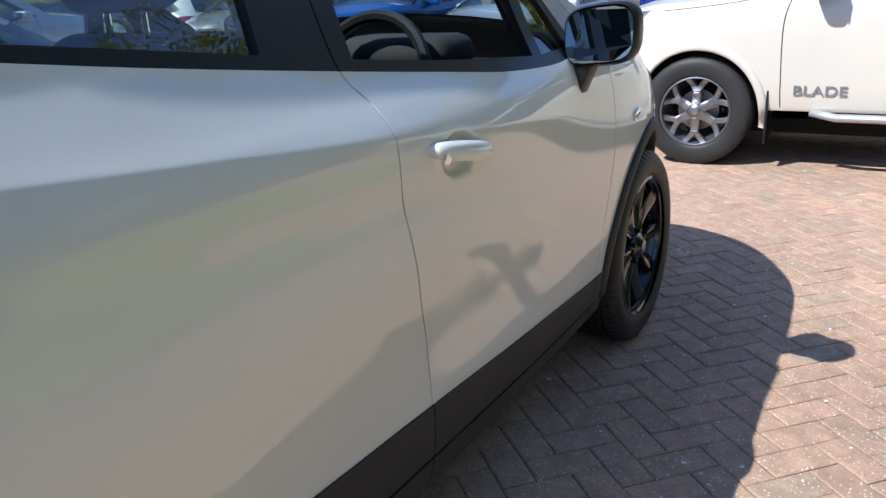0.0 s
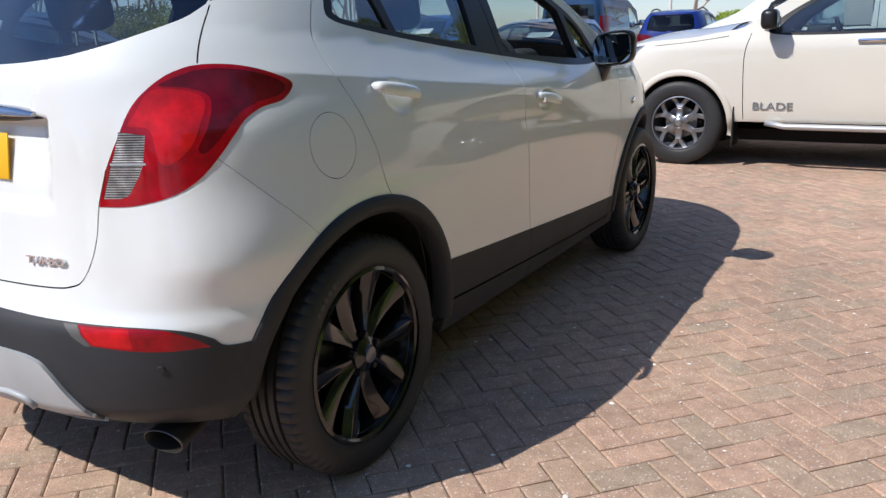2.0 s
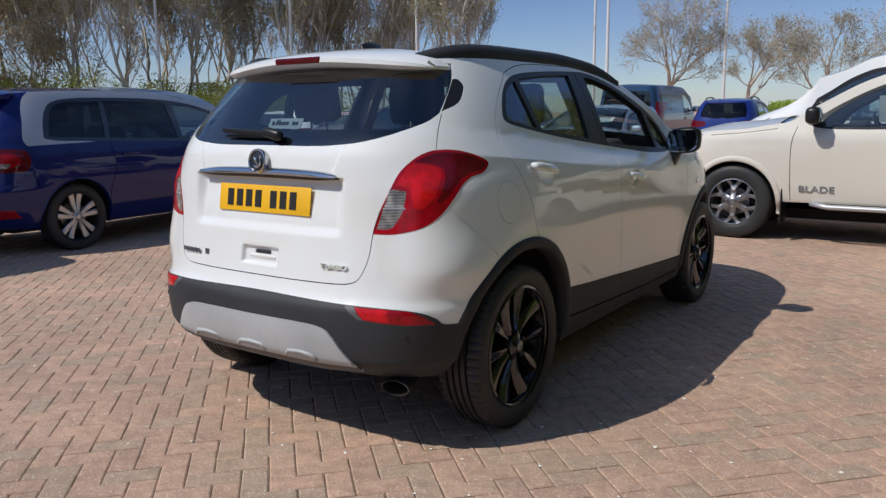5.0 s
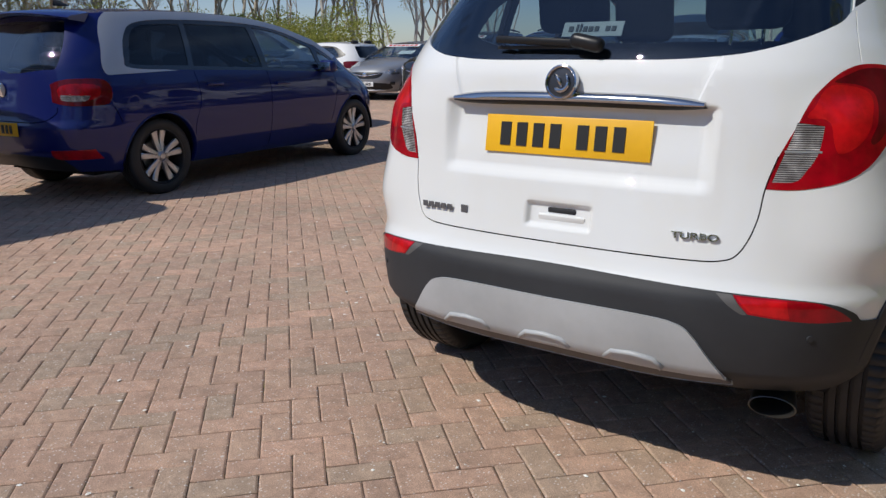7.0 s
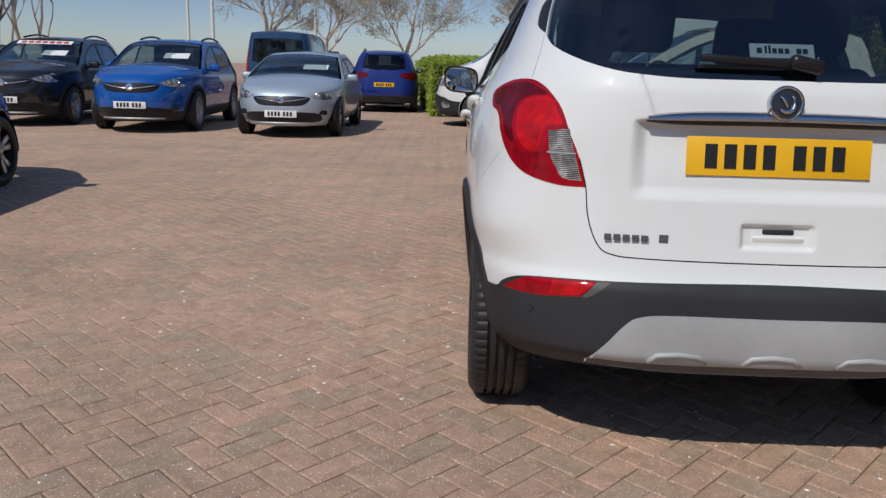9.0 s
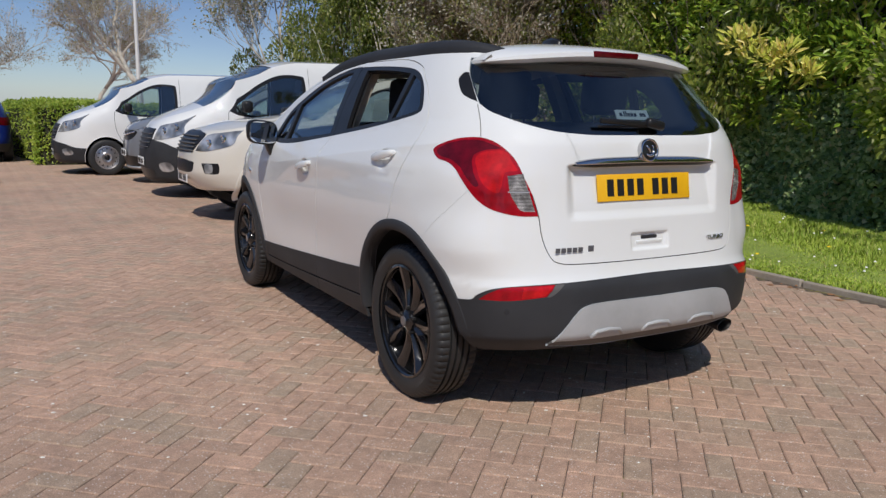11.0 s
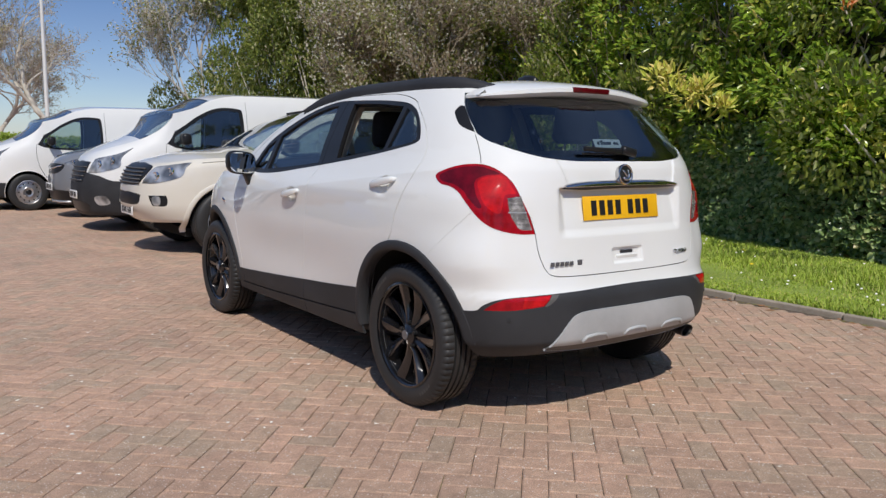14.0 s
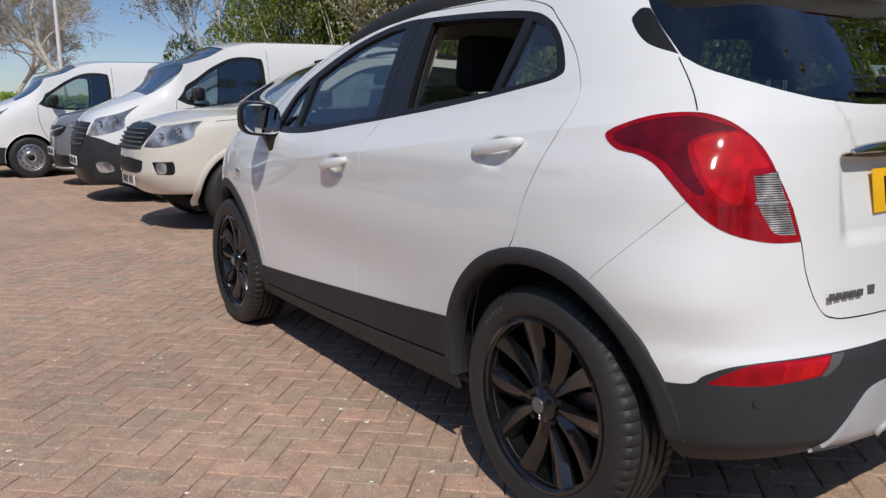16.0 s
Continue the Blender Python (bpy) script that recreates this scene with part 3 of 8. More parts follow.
def arch(skin, yh, zh, r0, r1, parent, mat, out=0.012, name="wheel_arch_trim", label="", a0=-14, a1=194, lip=0.05, blend=False):
    """Plastic lip round a wheel opening, on both sides of the car."""
    prof = [(r1, -0.012), (r1, 0.004), (r1 - 0.008, out), (r0 + 0.012, out + 0.004), (r0, out - 0.004), (r0 + 0.004, -lip)]
    n = 48
    th = np.radians(np.linspace(a0, a1, n + 1))[:, None]
    rr, oo = np.array([q[0] for q in prof]), np.array([q[1] for q in prof])
    Y, Z = yh + rr * np.cos(th), zh + rr * np.sin(th)
    az = np.array([skin.side(y, max(z, 0.22)) for y, z in zip(Y.ravel(), Z.ravel())])
    near_end = np.clip((np.degrees(th) - 132) / 30, 0, 1) if blend else np.zeros_like(th)
    OO = np.where(oo > 0, oo * (1 - near_end) + 0.0045 * near_end, oo)
    X = skin.raw(az[:, 0], az[:, 1])[:, 0] + OO.ravel()
    for s in (1, -1):
        V, F = [(s * x, y, z) for x, y, z in zip(X, Y.ravel(), Z.ravel())], []
        k = len(prof)
        for i in range(n):
            for j in range(k - 1):
                f = (i * k + j, (i + 1) * k + j, (i + 1) * k + j + 1, i * k + j + 1)
                F.append(f if s < 0 else f[::-1])
        ob = mesh_object(name, V, F, mat, parent, label)
    liner(yh, zh, r0 + 0.02, parent, skin=skin)


def liner(yh, zh, r, parent, low=0.27, skin=None):
    for s in (1, -1):
        bm = bmesh.new()
        rows = []
        for i in range(25):
            th = radians(-6 + 192 * i / 24)
            wide = 0.83
            if skin:
                yy, zz = yh + r * math.cos(th), max(zh + r * math.sin(th), 0.34)
                wide = min(0.83, float(skin.raw(*skin.side(yy, zz))[0]) - 0.02)
            rows.append([bm.verts.new((s * x, yh + q * math.cos(th), max(zh + q * math.sin(th), low))) for x, q in ((wide, r), (0.52, r), (0.52, 0.0))])
        for p, q in zip(rows, rows[1:]):
            bm.faces.new((p[0], q[0], q[1], p[1])), bm.faces.new((p[1], q[1], q[2], p[2]))
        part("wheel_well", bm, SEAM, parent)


def circle(yh, zh, r, n=40):
    return [(yh + r * math.cos(2 * math.pi * i / n), zh + r * math.sin(2 * math.pi * i / n)) for i in range(n)]


def bars(word_w, h, n, mat, parent, m, name="lettering", gap=0.25):
    """Writing that cannot be repeated, as a row of plain bars."""
    step = word_w / n
    for i in range(n):
        b = part(name, box(step * (1 - gap), 0.003, h), mat, parent, smooth=False)
        b.matrix_basis = m @ Matrix.Translation((-word_w / 2 + step * (i + 0.5), 0, 0))


def words(text, size, mat, parent, m, depth=0.002, name="lettering", shear=0.0, wide=1.0):
    c = bpy.data.curves.new(name, "FONT")
    c.body, c.size, c.extrude, c.align_x, c.align_y, c.shear, c.offset = text, size, depth, "CENTER", "CENTER", shear, 0.0006
    ob = new(name, c)
    me = bpy.data.meshes.new_from_object(ob)
    bpy.data.objects.remove(ob)
    me.materials.append(mat)
    ob = new(name, me)
    ob.parent = parent
    ob.matrix_basis = m @ Matrix.Diagonal((wide, 1, 1, 1))
    return ob


def number_plate(parent, mat, m, w=0.52, h=0.111):
    """A UK plate; its characters stay plain bars."""
    p = part("number_plate", box(w, 0.004, h, bevel=0.0018), mat, parent, "yellow plate with black bars" if mat == YELLOW else "white plate with black bars")
    p.matrix_basis = m
    for i in range(7):
        x = -0.5 * w + w * (0.11 + 0.105 * i + (0.06 if i > 3 else 0))
        b = part("plate_bar", box(w * 0.066, 0.003, h * 0.62), INK, p, smooth=False)
        b.matrix_basis = Matrix.Translation((x + 0.012, -0.003, 0))
    return p


def seat(parent, m, rear=False, width=0.50):
    s = part("seat", box(width, 0.50, 0.16, Matrix.Translation((0, 0.1, 0.08)), 0.05, 3), FABRIC, parent, "dark fabric seat")
    s.matrix_basis = m
    part("backrest", box(width, 0.13, 0.62, Matrix.Translation((0, -0.20, 0.40)) @ pose(0, 0, 0, 14, 0, 0), 0.055, 3), FABRIC, s)
    for x in ((-width * 0.27, width * 0.27) if rear else (0,)):
        part("headrest", box(0.26, 0.10, 0.21, Matrix.Translation((x, -0.305, 0.845)) @ pose(0, 0, 0, 8, 0, 0), 0.04, 3), FABRIC, s)
        for dx in (-0.05, 0.05):
            part("headrest_post", cyl(0.006, 0.006, 0.14, Matrix.Translation((x + dx, -0.29, 0.72)), 8), CHROME, s)


def cabin(parent, z0, half, front, dash_y, wheel_x, belt):
    """Dark dashboard, steering wheel and front and rear seats."""
    part("dashboard", box(half * 2 - 0.08, 0.42, 0.34, Matrix.Translation((0, dash_y, belt - 0.22)), 0.09, 3), LINING, parent, "dark moulded dashboard")
    part("floor_pan", box(half * 2 - 0.1, 3.0, 0.03, Matrix.Translation((0, front - 0.6, z0 - 0.14))), LINING, parent)
    col = Matrix.Translation((wheel_x, dash_y - 0.36, belt - 0.07)) @ pose(0, 0, 0, 68, 0, 0)
    bm = bmesh.new()
    ring = []
    for i in range(33):
        t = 2 * math.pi * i / 32
        ring.append((0.18 * math.cos(t), 0.18 * math.sin(t), 0))
    verts = []
    for i in range(32):
        t = 2 * math.pi * i / 32
        d = Vector((math.cos(t), math.sin(t), 0))
        verts.append([bm.verts.new(col @ (d * (0.18 + 0.017 * math.cos(2 * math.pi * k / 8)) + Vector((0, 0, 0.017 * math.sin(2 * math.pi * k / 8))))) for k in range(8)])
    for i in range(32):
        for k in range(8):
            bm.faces.new((verts[i][k], verts[(i + 1) % 32][k], verts[(i + 1) % 32][(k + 1) % 8], verts[i][(k + 1) % 8]))
    bmesh.ops.recalc_face_normals(bm, faces=bm.faces)
    sw = part("steering_wheel", bm, TRIM, parent, "black steering wheel")
    part("hub", box(0.16, 0.12, 0.05, col, 0.02, 2), TRIM, sw)
    part("spoke", box(0.34, 0.035, 0.02, col, 0.008, 2), TRIM, sw)
    part("binnacle", box(0.36, 0.2, 0.10, Matrix.Translation((wheel_x, dash_y - 0.16, belt - 0.01)), 0.045, 3), LINING, parent)
    for x in (-0.36, 0.36):
        seat(parent, Matrix.Translation((x, front - 0.62, z0)))
    seat(parent, Matrix.Translation((0, front - 1.45, z0 + 0.03)), True, half * 2 - 0.32)


def plan_box(name, outline, z0, z1, mat, parent, label="", bevel=0.0):
    """An upright block over a plan outline."""
    bm = bmesh.new()
    vs = [bm.verts.new((x, y, z0)) for x, y in outline]
    f = bm.faces.new(vs)
    up = bmesh.ops.extrude_face_region(bm, geom=[f])
    bmesh.ops.translate(bm, vec=(0, 0, z1 - z0), verts=[g for g in up["geom"] if isinstance(g, bmesh.types.BMVert)])
    bmesh.ops.recalc_face_normals(bm, faces=bm.faces)
    if bevel:
        bmesh.ops.bevel(bm, geom=list(bm.edges), offset=bevel, segments=2, affect="EDGES")
    return part(name, bm, mat, parent, label)


# ---- the white crossover that the camera goes round ----
def step(lo, hi, v):
    t = np.clip((v - lo) / (hi - lo), 0, 1)
    return t * t * (3 - 2 * t)


def hero_relief(x, y, z):
    tail = step(-0.35, -0.48, y)
    plate = step(0.428, 0.372, x) * step(0.842, 0.888, z) * step(1.075, 1.06, z)
    grip = step(0.106, 0.088, x) * step(0.711, 0.726, z) * step(0.791, 0.774, z)
    panel = step(0.0, 0.008, 0.385 + 0.35 * (z - 1.13) - x) * step(1.065, 1.075, z)
    dy = tail * (0.006 * panel) + tail * (0.034 * plate * (0.45 + 0.55 * step(0.88, 1.05, z)) + 0.016 * grip)
    door = step(0.30, 1.15, y) * step(2.2, 1.6, y)
    dx = -0.012 * door * np.exp(-(((z - 0.58) / 0.14) ** 2))
    dx += 0.010 * np.exp(-((((y - 0.0) / 0.62) ** 2 + ((z - 0.72) / 0.30) ** 2) ** 2)) + 0.012 * np.exp(-((((y - 2.555) / 0.6) ** 2 + ((z - 0.70) / 0.30) ** 2) ** 2))
    d = z - (1.123 - 0.10 * y)
    d = np.sqrt(d * d + 0.0025**2) * np.where(d > 0, 1 / 0.10, 1 / 0.12)
    dx += 0.019 * np.clip(1 - d, 0, 1) * step(-0.62, -0.15, y) * step(1.9, 1.2, y)
    cups = 0
    for hy, hz in ((1.165, 0.962), (0.175, 1.058)):
        cups = cups + np.exp(-((((y - hy) / 0.055) ** 2 + ((z - hz) / 0.040) ** 2) ** 3))
    dx += 0.026 * step(0.45, 0.78, x) * step(0.0, -0.40, y) * step(0.28, 0.40, z) * step(0.92, 0.72, z)
    # fuller tail corners at the lamps' height
    corner = step(0.58, 0.76, x) * step(-0.12, -0.42, y) * step(0.60, 0.74, z) * step(1.17, 1.02, z)
    return dx - 0.017 * cups + 0.012 * corner, dy - 0.024 * corner


HERO = Skin(
    width=[(0.15, 0.77), (0.25, 0.822), (0.36, 0.850), (0.5, 0.862), (0.66, 0.872), (0.82, 0.882), (0.95, 0.878), (1.02, 0.868), (1.06, 0.852), (1.10, 0.832), (1.16, 0.806), (1.26, 0.766), (1.4, 0.702), (1.5, 0.648), (1.6, 0.585)],
    rear=[(0.15, -0.44), (0.28, -0.545), (0.325, -0.600), (0.384, -0.679), (0.396, -0.689), (0.5, -0.700), (0.585, -0.695), (0.63, -0.665), (0.75, -0.636), (0.9, -0.614), (1.05, -0.602), (1.14, -0.592), (1.2, -0.568), (1.3, -0.492), (1.4, -0.405), (1.5, -0.31), (1.6, -0.22)],
    front=[(0.15, 3.22), (0.3, 3.34), (0.5, 3.42), (0.7, 3.41), (0.82, 3.37), (0.92, 3.28), (1.0, 3.1), (1.3, 2.6)],
    yr=0.45, yf=2.05, nr=4.0, nf=2.8,
    taper=[(-0.7, 0.985), (0.0, 1.0), (1.4, 1.0), (2.3, 0.985), (3.4, 0.93)],
    relief=hero_relief)


def build_hero():
    car = tagged(new("crossover_car"), "white crossover car with black cladding and black alloy wheels", "car")
    sk = HERO
    sh = Sheet(sk,
               top=[("f", 0.0, 0.90), (3.2, 0.945), (2.9, 1.0), (2.5, 1.055), (2.22, 1.09), (2.0, 1.20), (1.7, 1.352), (1.4, 1.462), (1.1, 1.522), (0.7, 1.548), (0.25, 1.548), (-0.15, 1.53), ("r", 0.5, 1.515), ("r", 0.0, 1.515)],
               bottom=[("f", 0.0, 0.24), (3.0, 0.22), (2.2, 0.255), (0.4, 0.268), (-0.3, 0.28), ("r", 0.7, 0.320), ("r", 0.0, 0.336)],
               na=(64, 64, 36), nz=60)
    # painted panels
    front_door = [(1.08, 0.2), (1.08, 0.2), (1.08, 0.45), (1.065, 0.6), (1.03, 0.72), (0.975, 0.93), (0.958, 1.07), (0.92, 1.14), (0.915, 1.3), (0.89, 1.525), (0.89, 1.525), (1.15, 1.512), (1.42, 1.44), (1.72, 1.325), (1.98, 1.16), (2.08, 1.06), (2.10, 0.85), (2.07, 0.6), (2.04, 0.4), (2.03, 0.2), (2.03, 0.2)]
    rear_door = [(0.30, 0.2), (0.30, 0.2), (0.34, 0.45), (0.24, 0.70), ("a", 0.797, 0.800), ("a", 0.764, 0.945), ("a", 0.734, 1.06), ("a", 0.701, 1.19), ("a", 0.700, 1.27), ("a", 0.718, 1.35), ("a", 0.764, 1.43), ("a", 0.815, 1.482), ("a", 0.967, 1.517), (0.89, 1.525), (0.89, 1.525), (0.915, 1.3), (0.92, 1.14), (0.958, 1.07), (0.975, 0.93), (1.03, 0.72), (1.065, 0.6), (1.08, 0.45), (1.08, 0.2), (1.08, 0.2)]
    gate = [("a", 0.000, 0.676), ("a", 0.139, 0.677), ("a", 0.280, 0.680), ("a", 0.318, 0.686), ("a", 0.338, 0.700), ("a", 0.352, 0.740), ("a", 0.362, 0.800), ("a", 0.369, 0.872), ("a", 0.386, 0.953), ("a", 0.414, 1.030), ("a", 0.439, 1.085), ("a", 0.465, 1.125), ("a", 0.493, 1.158), ("a", 0.519, 1.176), ("a", 0.523, 1.220), ("a", 0.532, 1.305), ("a", 0.532, 1.305)]
    seam_low = [("a", 0.640, 0.755), ("a", 0.574, 0.872), ("a", 0.522, 0.969)]
    bumper = [("a", 0.000, 0.676), ("a", 0.139, 0.677), ("a", 0.280, 0.680), ("a", 0.318, 0.686), ("a", 0.338, 0.700), ("a", 0.352, 0.740), ("a", 0.362, 0.800), ("a", 0.369, 0.872), ("a", 0.369, 0.872), ("a", 0.413, 0.872), ("a", 0.453, 0.884), ("a", 0.482, 0.902), ("a", 0.503, 0.930), ("a", 0.522, 0.969), ("a", 0.522, 0.969), ("a", 0.574, 0.872), ("a", 0.640, 0.755), ("a", 0.640, 0.755), ("a", 0.700, 0.500), ("a", 0.720, 0.100), ("a", 0.720, 0.100), ("a", 0.000, 0.100), ("a", 0.000, 0.100)]
    sh.area("bumper", sk.line(bumper[:1] + bumper, True))
    g = sk.line(gate[:1] + gate + [("a", 0.562, 1.43), ("a", 0.562, 1.6), ("a", 0.562, 1.6), ("a", 0.0, 1.6), ("a", 0.0, 1.6)], True)
    sh.area("gate", g)
    sh.area("door_f", sk.line(front_door, True))
    sh.area("door_r", sk.line(rear_door, True))
    # black lower cladding
    clad = [("f", 0.0, 0.55), ("f", 0.55, 0.53), (3.0, 0.50), (2.9, 0.50), (2.3, 0.43), (2.1, 0.402), (1.6, 0.430), (1.12, 0.462), (0.7, 0.492), (0.38, 0.519), (0.2, 0.52), (-0.28, 0.52), (-0.367, 0.534), ("a", 0.527, 0.540), ("a", 0.510, 0.566), ("a", 0.477, 0.594), ("a", 0.40, 0.607), ("a", 0.25, 0.614), ("a", 0.08, 0.619), ("a", 0.0, 0.620)]
    low = sk.line(clad) + [np.array([0, 0.05]), np.array([3, 0.05])]
    sh.area("clad", low)
    sh.area("sill_clad", [p for p in sk.line([(2.2, 0.1), (2.2, 0.1), (2.2, 0.415), (2.2, 0.415), (2.1, 0.402), (1.6, 0.430), (1.12, 0.462), (0.7, 0.492), (0.38, 0.519), (0.3, 0.52), (0.3, 0.52), (0.3, 0.1), (0.3, 0.1)], True)])
    skid = [("a", 0.000, 0.528), ("a", 0.200, 0.529), ("a", 0.268, 0.518), ("a", 0.298, 0.488), ("a", 0.330, 0.430), ("a", 0.366, 0.366), ("a", 0.366, 0.366), ("a", 0.200, 0.342), ("a", 0.000, 0.338), ("a", 0.000, 0.338)]
    sh.area("skid", sk.line(skid[:1] + skid, True))
    lip = [("a", 0.000, 0.387), ("a", 0.200, 0.387), ("a", 0.300, 0.387), ("a", 0.350, 0.387), ("a", 0.366, 0.366), ("a", 0.366, 0.366), ("a", 0.200, 0.343), ("a", 0.000, 0.340), ("a", 0.000, 0.340)]
    sh.area("skid_lip", sk.line(lip[:1] + lip, True))
    fog = [("a", 0.348, 0.607), ("a", 0.348, 0.607), ("a", 0.415, 0.603), ("a", 0.465, 0.595), ("a", 0.492, 0.573), ("a", 0.510, 0.545), ("a", 0.510, 0.545), ("a", 0.455, 0.548), ("a", 0.376, 0.564), ("a", 0.376, 0.564)]
    sh.area("fog", sk.line(fog, True))
    sh.area("fog_trim", sk.line([("a", 0.322, 0.608), ("a", 0.322, 0.608), ("a", 0.347, 0.607), ("a", 0.347, 0.607), ("a", 0.375, 0.563), ("a", 0.375, 0.563), ("a", 0.362, 0.566)], True))
    sh.area("fog_bright", sk.line([("a", 0.354, 0.603), ("a", 0.354, 0.603), ("a", 0.424, 0.599), ("a", 0.424, 0.599), ("a", 0.432, 0.556), ("a", 0.432, 0.556), ("a", 0.379, 0.568), ("a", 0.379, 0.568)], True))
    lamp = [("a", 0.634, 1.120), ("a", 0.604, 1.148), ("a", 0.562, 1.168), ("a", 0.520, 1.172), ("a", 0.493, 1.158), ("a", 0.465, 1.125), ("a", 0.439, 1.085), ("a", 0.414, 1.030), ("a", 0.386, 0.953), ("a", 0.369, 0.872), ("a", 0.369, 0.872), ("a", 0.413, 0.872), ("a", 0.453, 0.884), ("a", 0.482, 0.902), ("a", 0.503, 0.930), ("a", 0.523, 0.972), ("a", 0.545, 1.020), ("a", 0.563, 1.052), ("a", 0.585, 1.072), ("a", 0.616, 1.085)]
    sh.area("lamp", sk.line(lamp, True))
    amber = [("a", 0.450, 1.028), ("a", 0.450, 1.028), ("a", 0.414, 1.036), ("a", 0.414, 1.036), ("a", 0.394, 0.959), ("a", 0.378, 0.889), ("a", 0.378, 0.889), ("a", 0.412, 0.893), ("a", 0.427, 0.922), ("a", 0.440, 0.961)]
    sh.area("lamp_dark", sk.line([("a", 0.622, 1.118), ("a", 0.600, 1.140), ("a", 0.562, 1.158), ("a", 0.522, 1.162), ("a", 0.497, 1.148), ("a", 0.478, 1.131), ("a", 0.505, 1.124), ("a", 0.527, 1.100), ("a", 0.520, 1.045), ("a", 0.505, 0.995), ("a", 0.512, 0.985), ("a", 0.535, 1.026), ("a", 0.553, 1.060), ("a", 0.578, 1.082), ("a", 0.612, 1.096)], True))
    sh.area("lamp_clear", sk.line(amber, True))
    sh.area("lamp_bar", sk.groove([("a", 0.445, 0.966), ("a", 0.394, 0.966)], 0.005))
    glow = [("a", 0.521, 1.097), ("a", 0.499, 1.120), ("a", 0.468, 1.120), ("a", 0.444, 1.075), ("a", 0.430, 1.048), ("a", 0.456, 1.040), ("a", 0.460, 0.990), ("a", 0.466, 0.962), ("a", 0.483, 0.972), ("a", 0.499, 1.000), ("a", 0.511, 1.043)]
    sh.area("lamp_bright", sk.line(glow, True))
    # glazing
    band = [(1.90, 1.105), (1.90, 1.105), (1.78, 1.072), (1.5, 1.078), (1.2, 1.108), (0.8, 1.152), (0.45, 1.195), (0.14, 1.242), (0.04, 1.265), (0.025, 1.295), (0.08, 1.375), (0.16, 1.435), (0.27, 1.468), (0.5, 1.488), (0.8, 1.500), (1.04, 1.498), (1.33, 1.440), (1.62, 1.332), (1.78, 1.240)]
    sh.area("frame", sk.line(band, True))
    fwin = [(1.63, 1.100), (1.63, 1.100), (1.3, 1.122), (0.965, 1.152), (0.965, 1.152), (0.985, 1.478), (0.985, 1.478), (1.1, 1.468), (1.33, 1.415), (1.60, 1.305), (1.60, 1.305)]
    fq = [(1.85, 1.105), (1.85, 1.105), (1.68, 1.098), (1.68, 1.098), (1.655, 1.285), (1.655, 1.285), (1.76, 1.225)]
    rwin = [(0.765, 1.178), (0.765, 1.178), (0.31, 1.232), (0.31, 1.232), (0.275, 1.448), (0.275, 1.448), (0.55, 1.472), (0.81, 1.482), (0.81, 1.482)]
    rq = [(0.275, 1.238), (0.275, 1.238), (0.12, 1.262), (0.065, 1.278), (0.06, 1.30), (0.11, 1.375), (0.17, 1.415), (0.235, 1.438), (0.235, 1.438)]
    for n, w in (("glass_f", fwin), ("glass_fq", fq), ("glass_r", rwin), ("glass_rq", rq)):
        sh.area(n, sk.line(w, True))
    rear_glass = [("a", 0.000, 1.187), ("a", 0.200, 1.187), ("a", 0.300, 1.195), ("a", 0.360, 1.205), ("a", 0.430, 1.230), ("a", 0.495, 1.268), ("a", 0.527, 1.306), ("a", 0.527, 1.306), ("a", 0.556, 1.430), ("a", 0.556, 1.500), ("a", 0.556, 1.500), ("a", 0.000, 1.500), ("a", 0.000, 1.500)]
    sh.area("rear_glass", sk.line(rear_glass[:1] + rear_glass, True))
    quarter = [("a", 0.594, 1.402), ("a", 0.586, 1.425), ("a", 0.572, 1.438), ("a", 0.558, 1.436), ("a", 0.558, 1.436), ("a", 0.531, 1.312), ("a", 0.531, 1.312), ("a", 0.575, 1.345)]
    sh.area("quarter_glass", sk.line(quarter, True))
    # folds round the plate recess and above the chrome strip
    for x in (0.088, 0.097, 0.106):
        sh.score([sk.back(x, z) for z in (0.70, 0.75, 0.80)])
    for z in (0.711, 0.7185, 0.726, 0.774, 0.7825, 0.791):
        sh.score([sk.back(x, z) for x in (0.0, 0.06, 0.12)])
    for x in (0.428, 0.414, 0.400, 0.386, 0.372):
        sh.score([sk.back(x, z) for z in (0.85, 0.95, 1.085)])
    for z in (0.842, 0.8535, 0.865, 0.8765, 0.888, 1.06, 1.065, 1.07, 1.075):
        sh.score([sk.back(x, z) for x in (0.0, 0.2, 0.415)])
    for o in (0.0, 0.004, 0.008):
        sh.score([sk.back(0.385 + 0.35 * (z - 1.13) - o, z) for z in (1.06, 1.10, 1.14, 1.19)])
    # hollows behind the door handles
    for hy, hz in ((1.165, 0.962), (0.175, 1.058)):
        for k in (0.55, 0.75, 0.88, 1.0, 1.12):
            sh.score([sk.side(hy + 0.055 * k * math.cos(t * math.pi / 10), hz + 0.040 * k * math.sin(t * math.pi / 10)) for t in range(21)])
    # shoulder crease from the lamp to the front door
    for o in (-0.008, -0.003, 0.0, 0.003, 0.008):
        sh.score([sk.side(y, 1.123 - 0.10 * y + o) for y in np.arange(-0.5, 1.9, 0.1)])
    # wheel openings
    for yh in (0.0, 2.555):
        sh.area("hole", [sk.side(y, z) for y, z in circle(yh, 0.352, 0.414, 56)])
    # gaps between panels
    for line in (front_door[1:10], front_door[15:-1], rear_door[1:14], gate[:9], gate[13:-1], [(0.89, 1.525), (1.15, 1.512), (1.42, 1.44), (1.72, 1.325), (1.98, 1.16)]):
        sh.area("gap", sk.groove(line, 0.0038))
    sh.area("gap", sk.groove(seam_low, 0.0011))
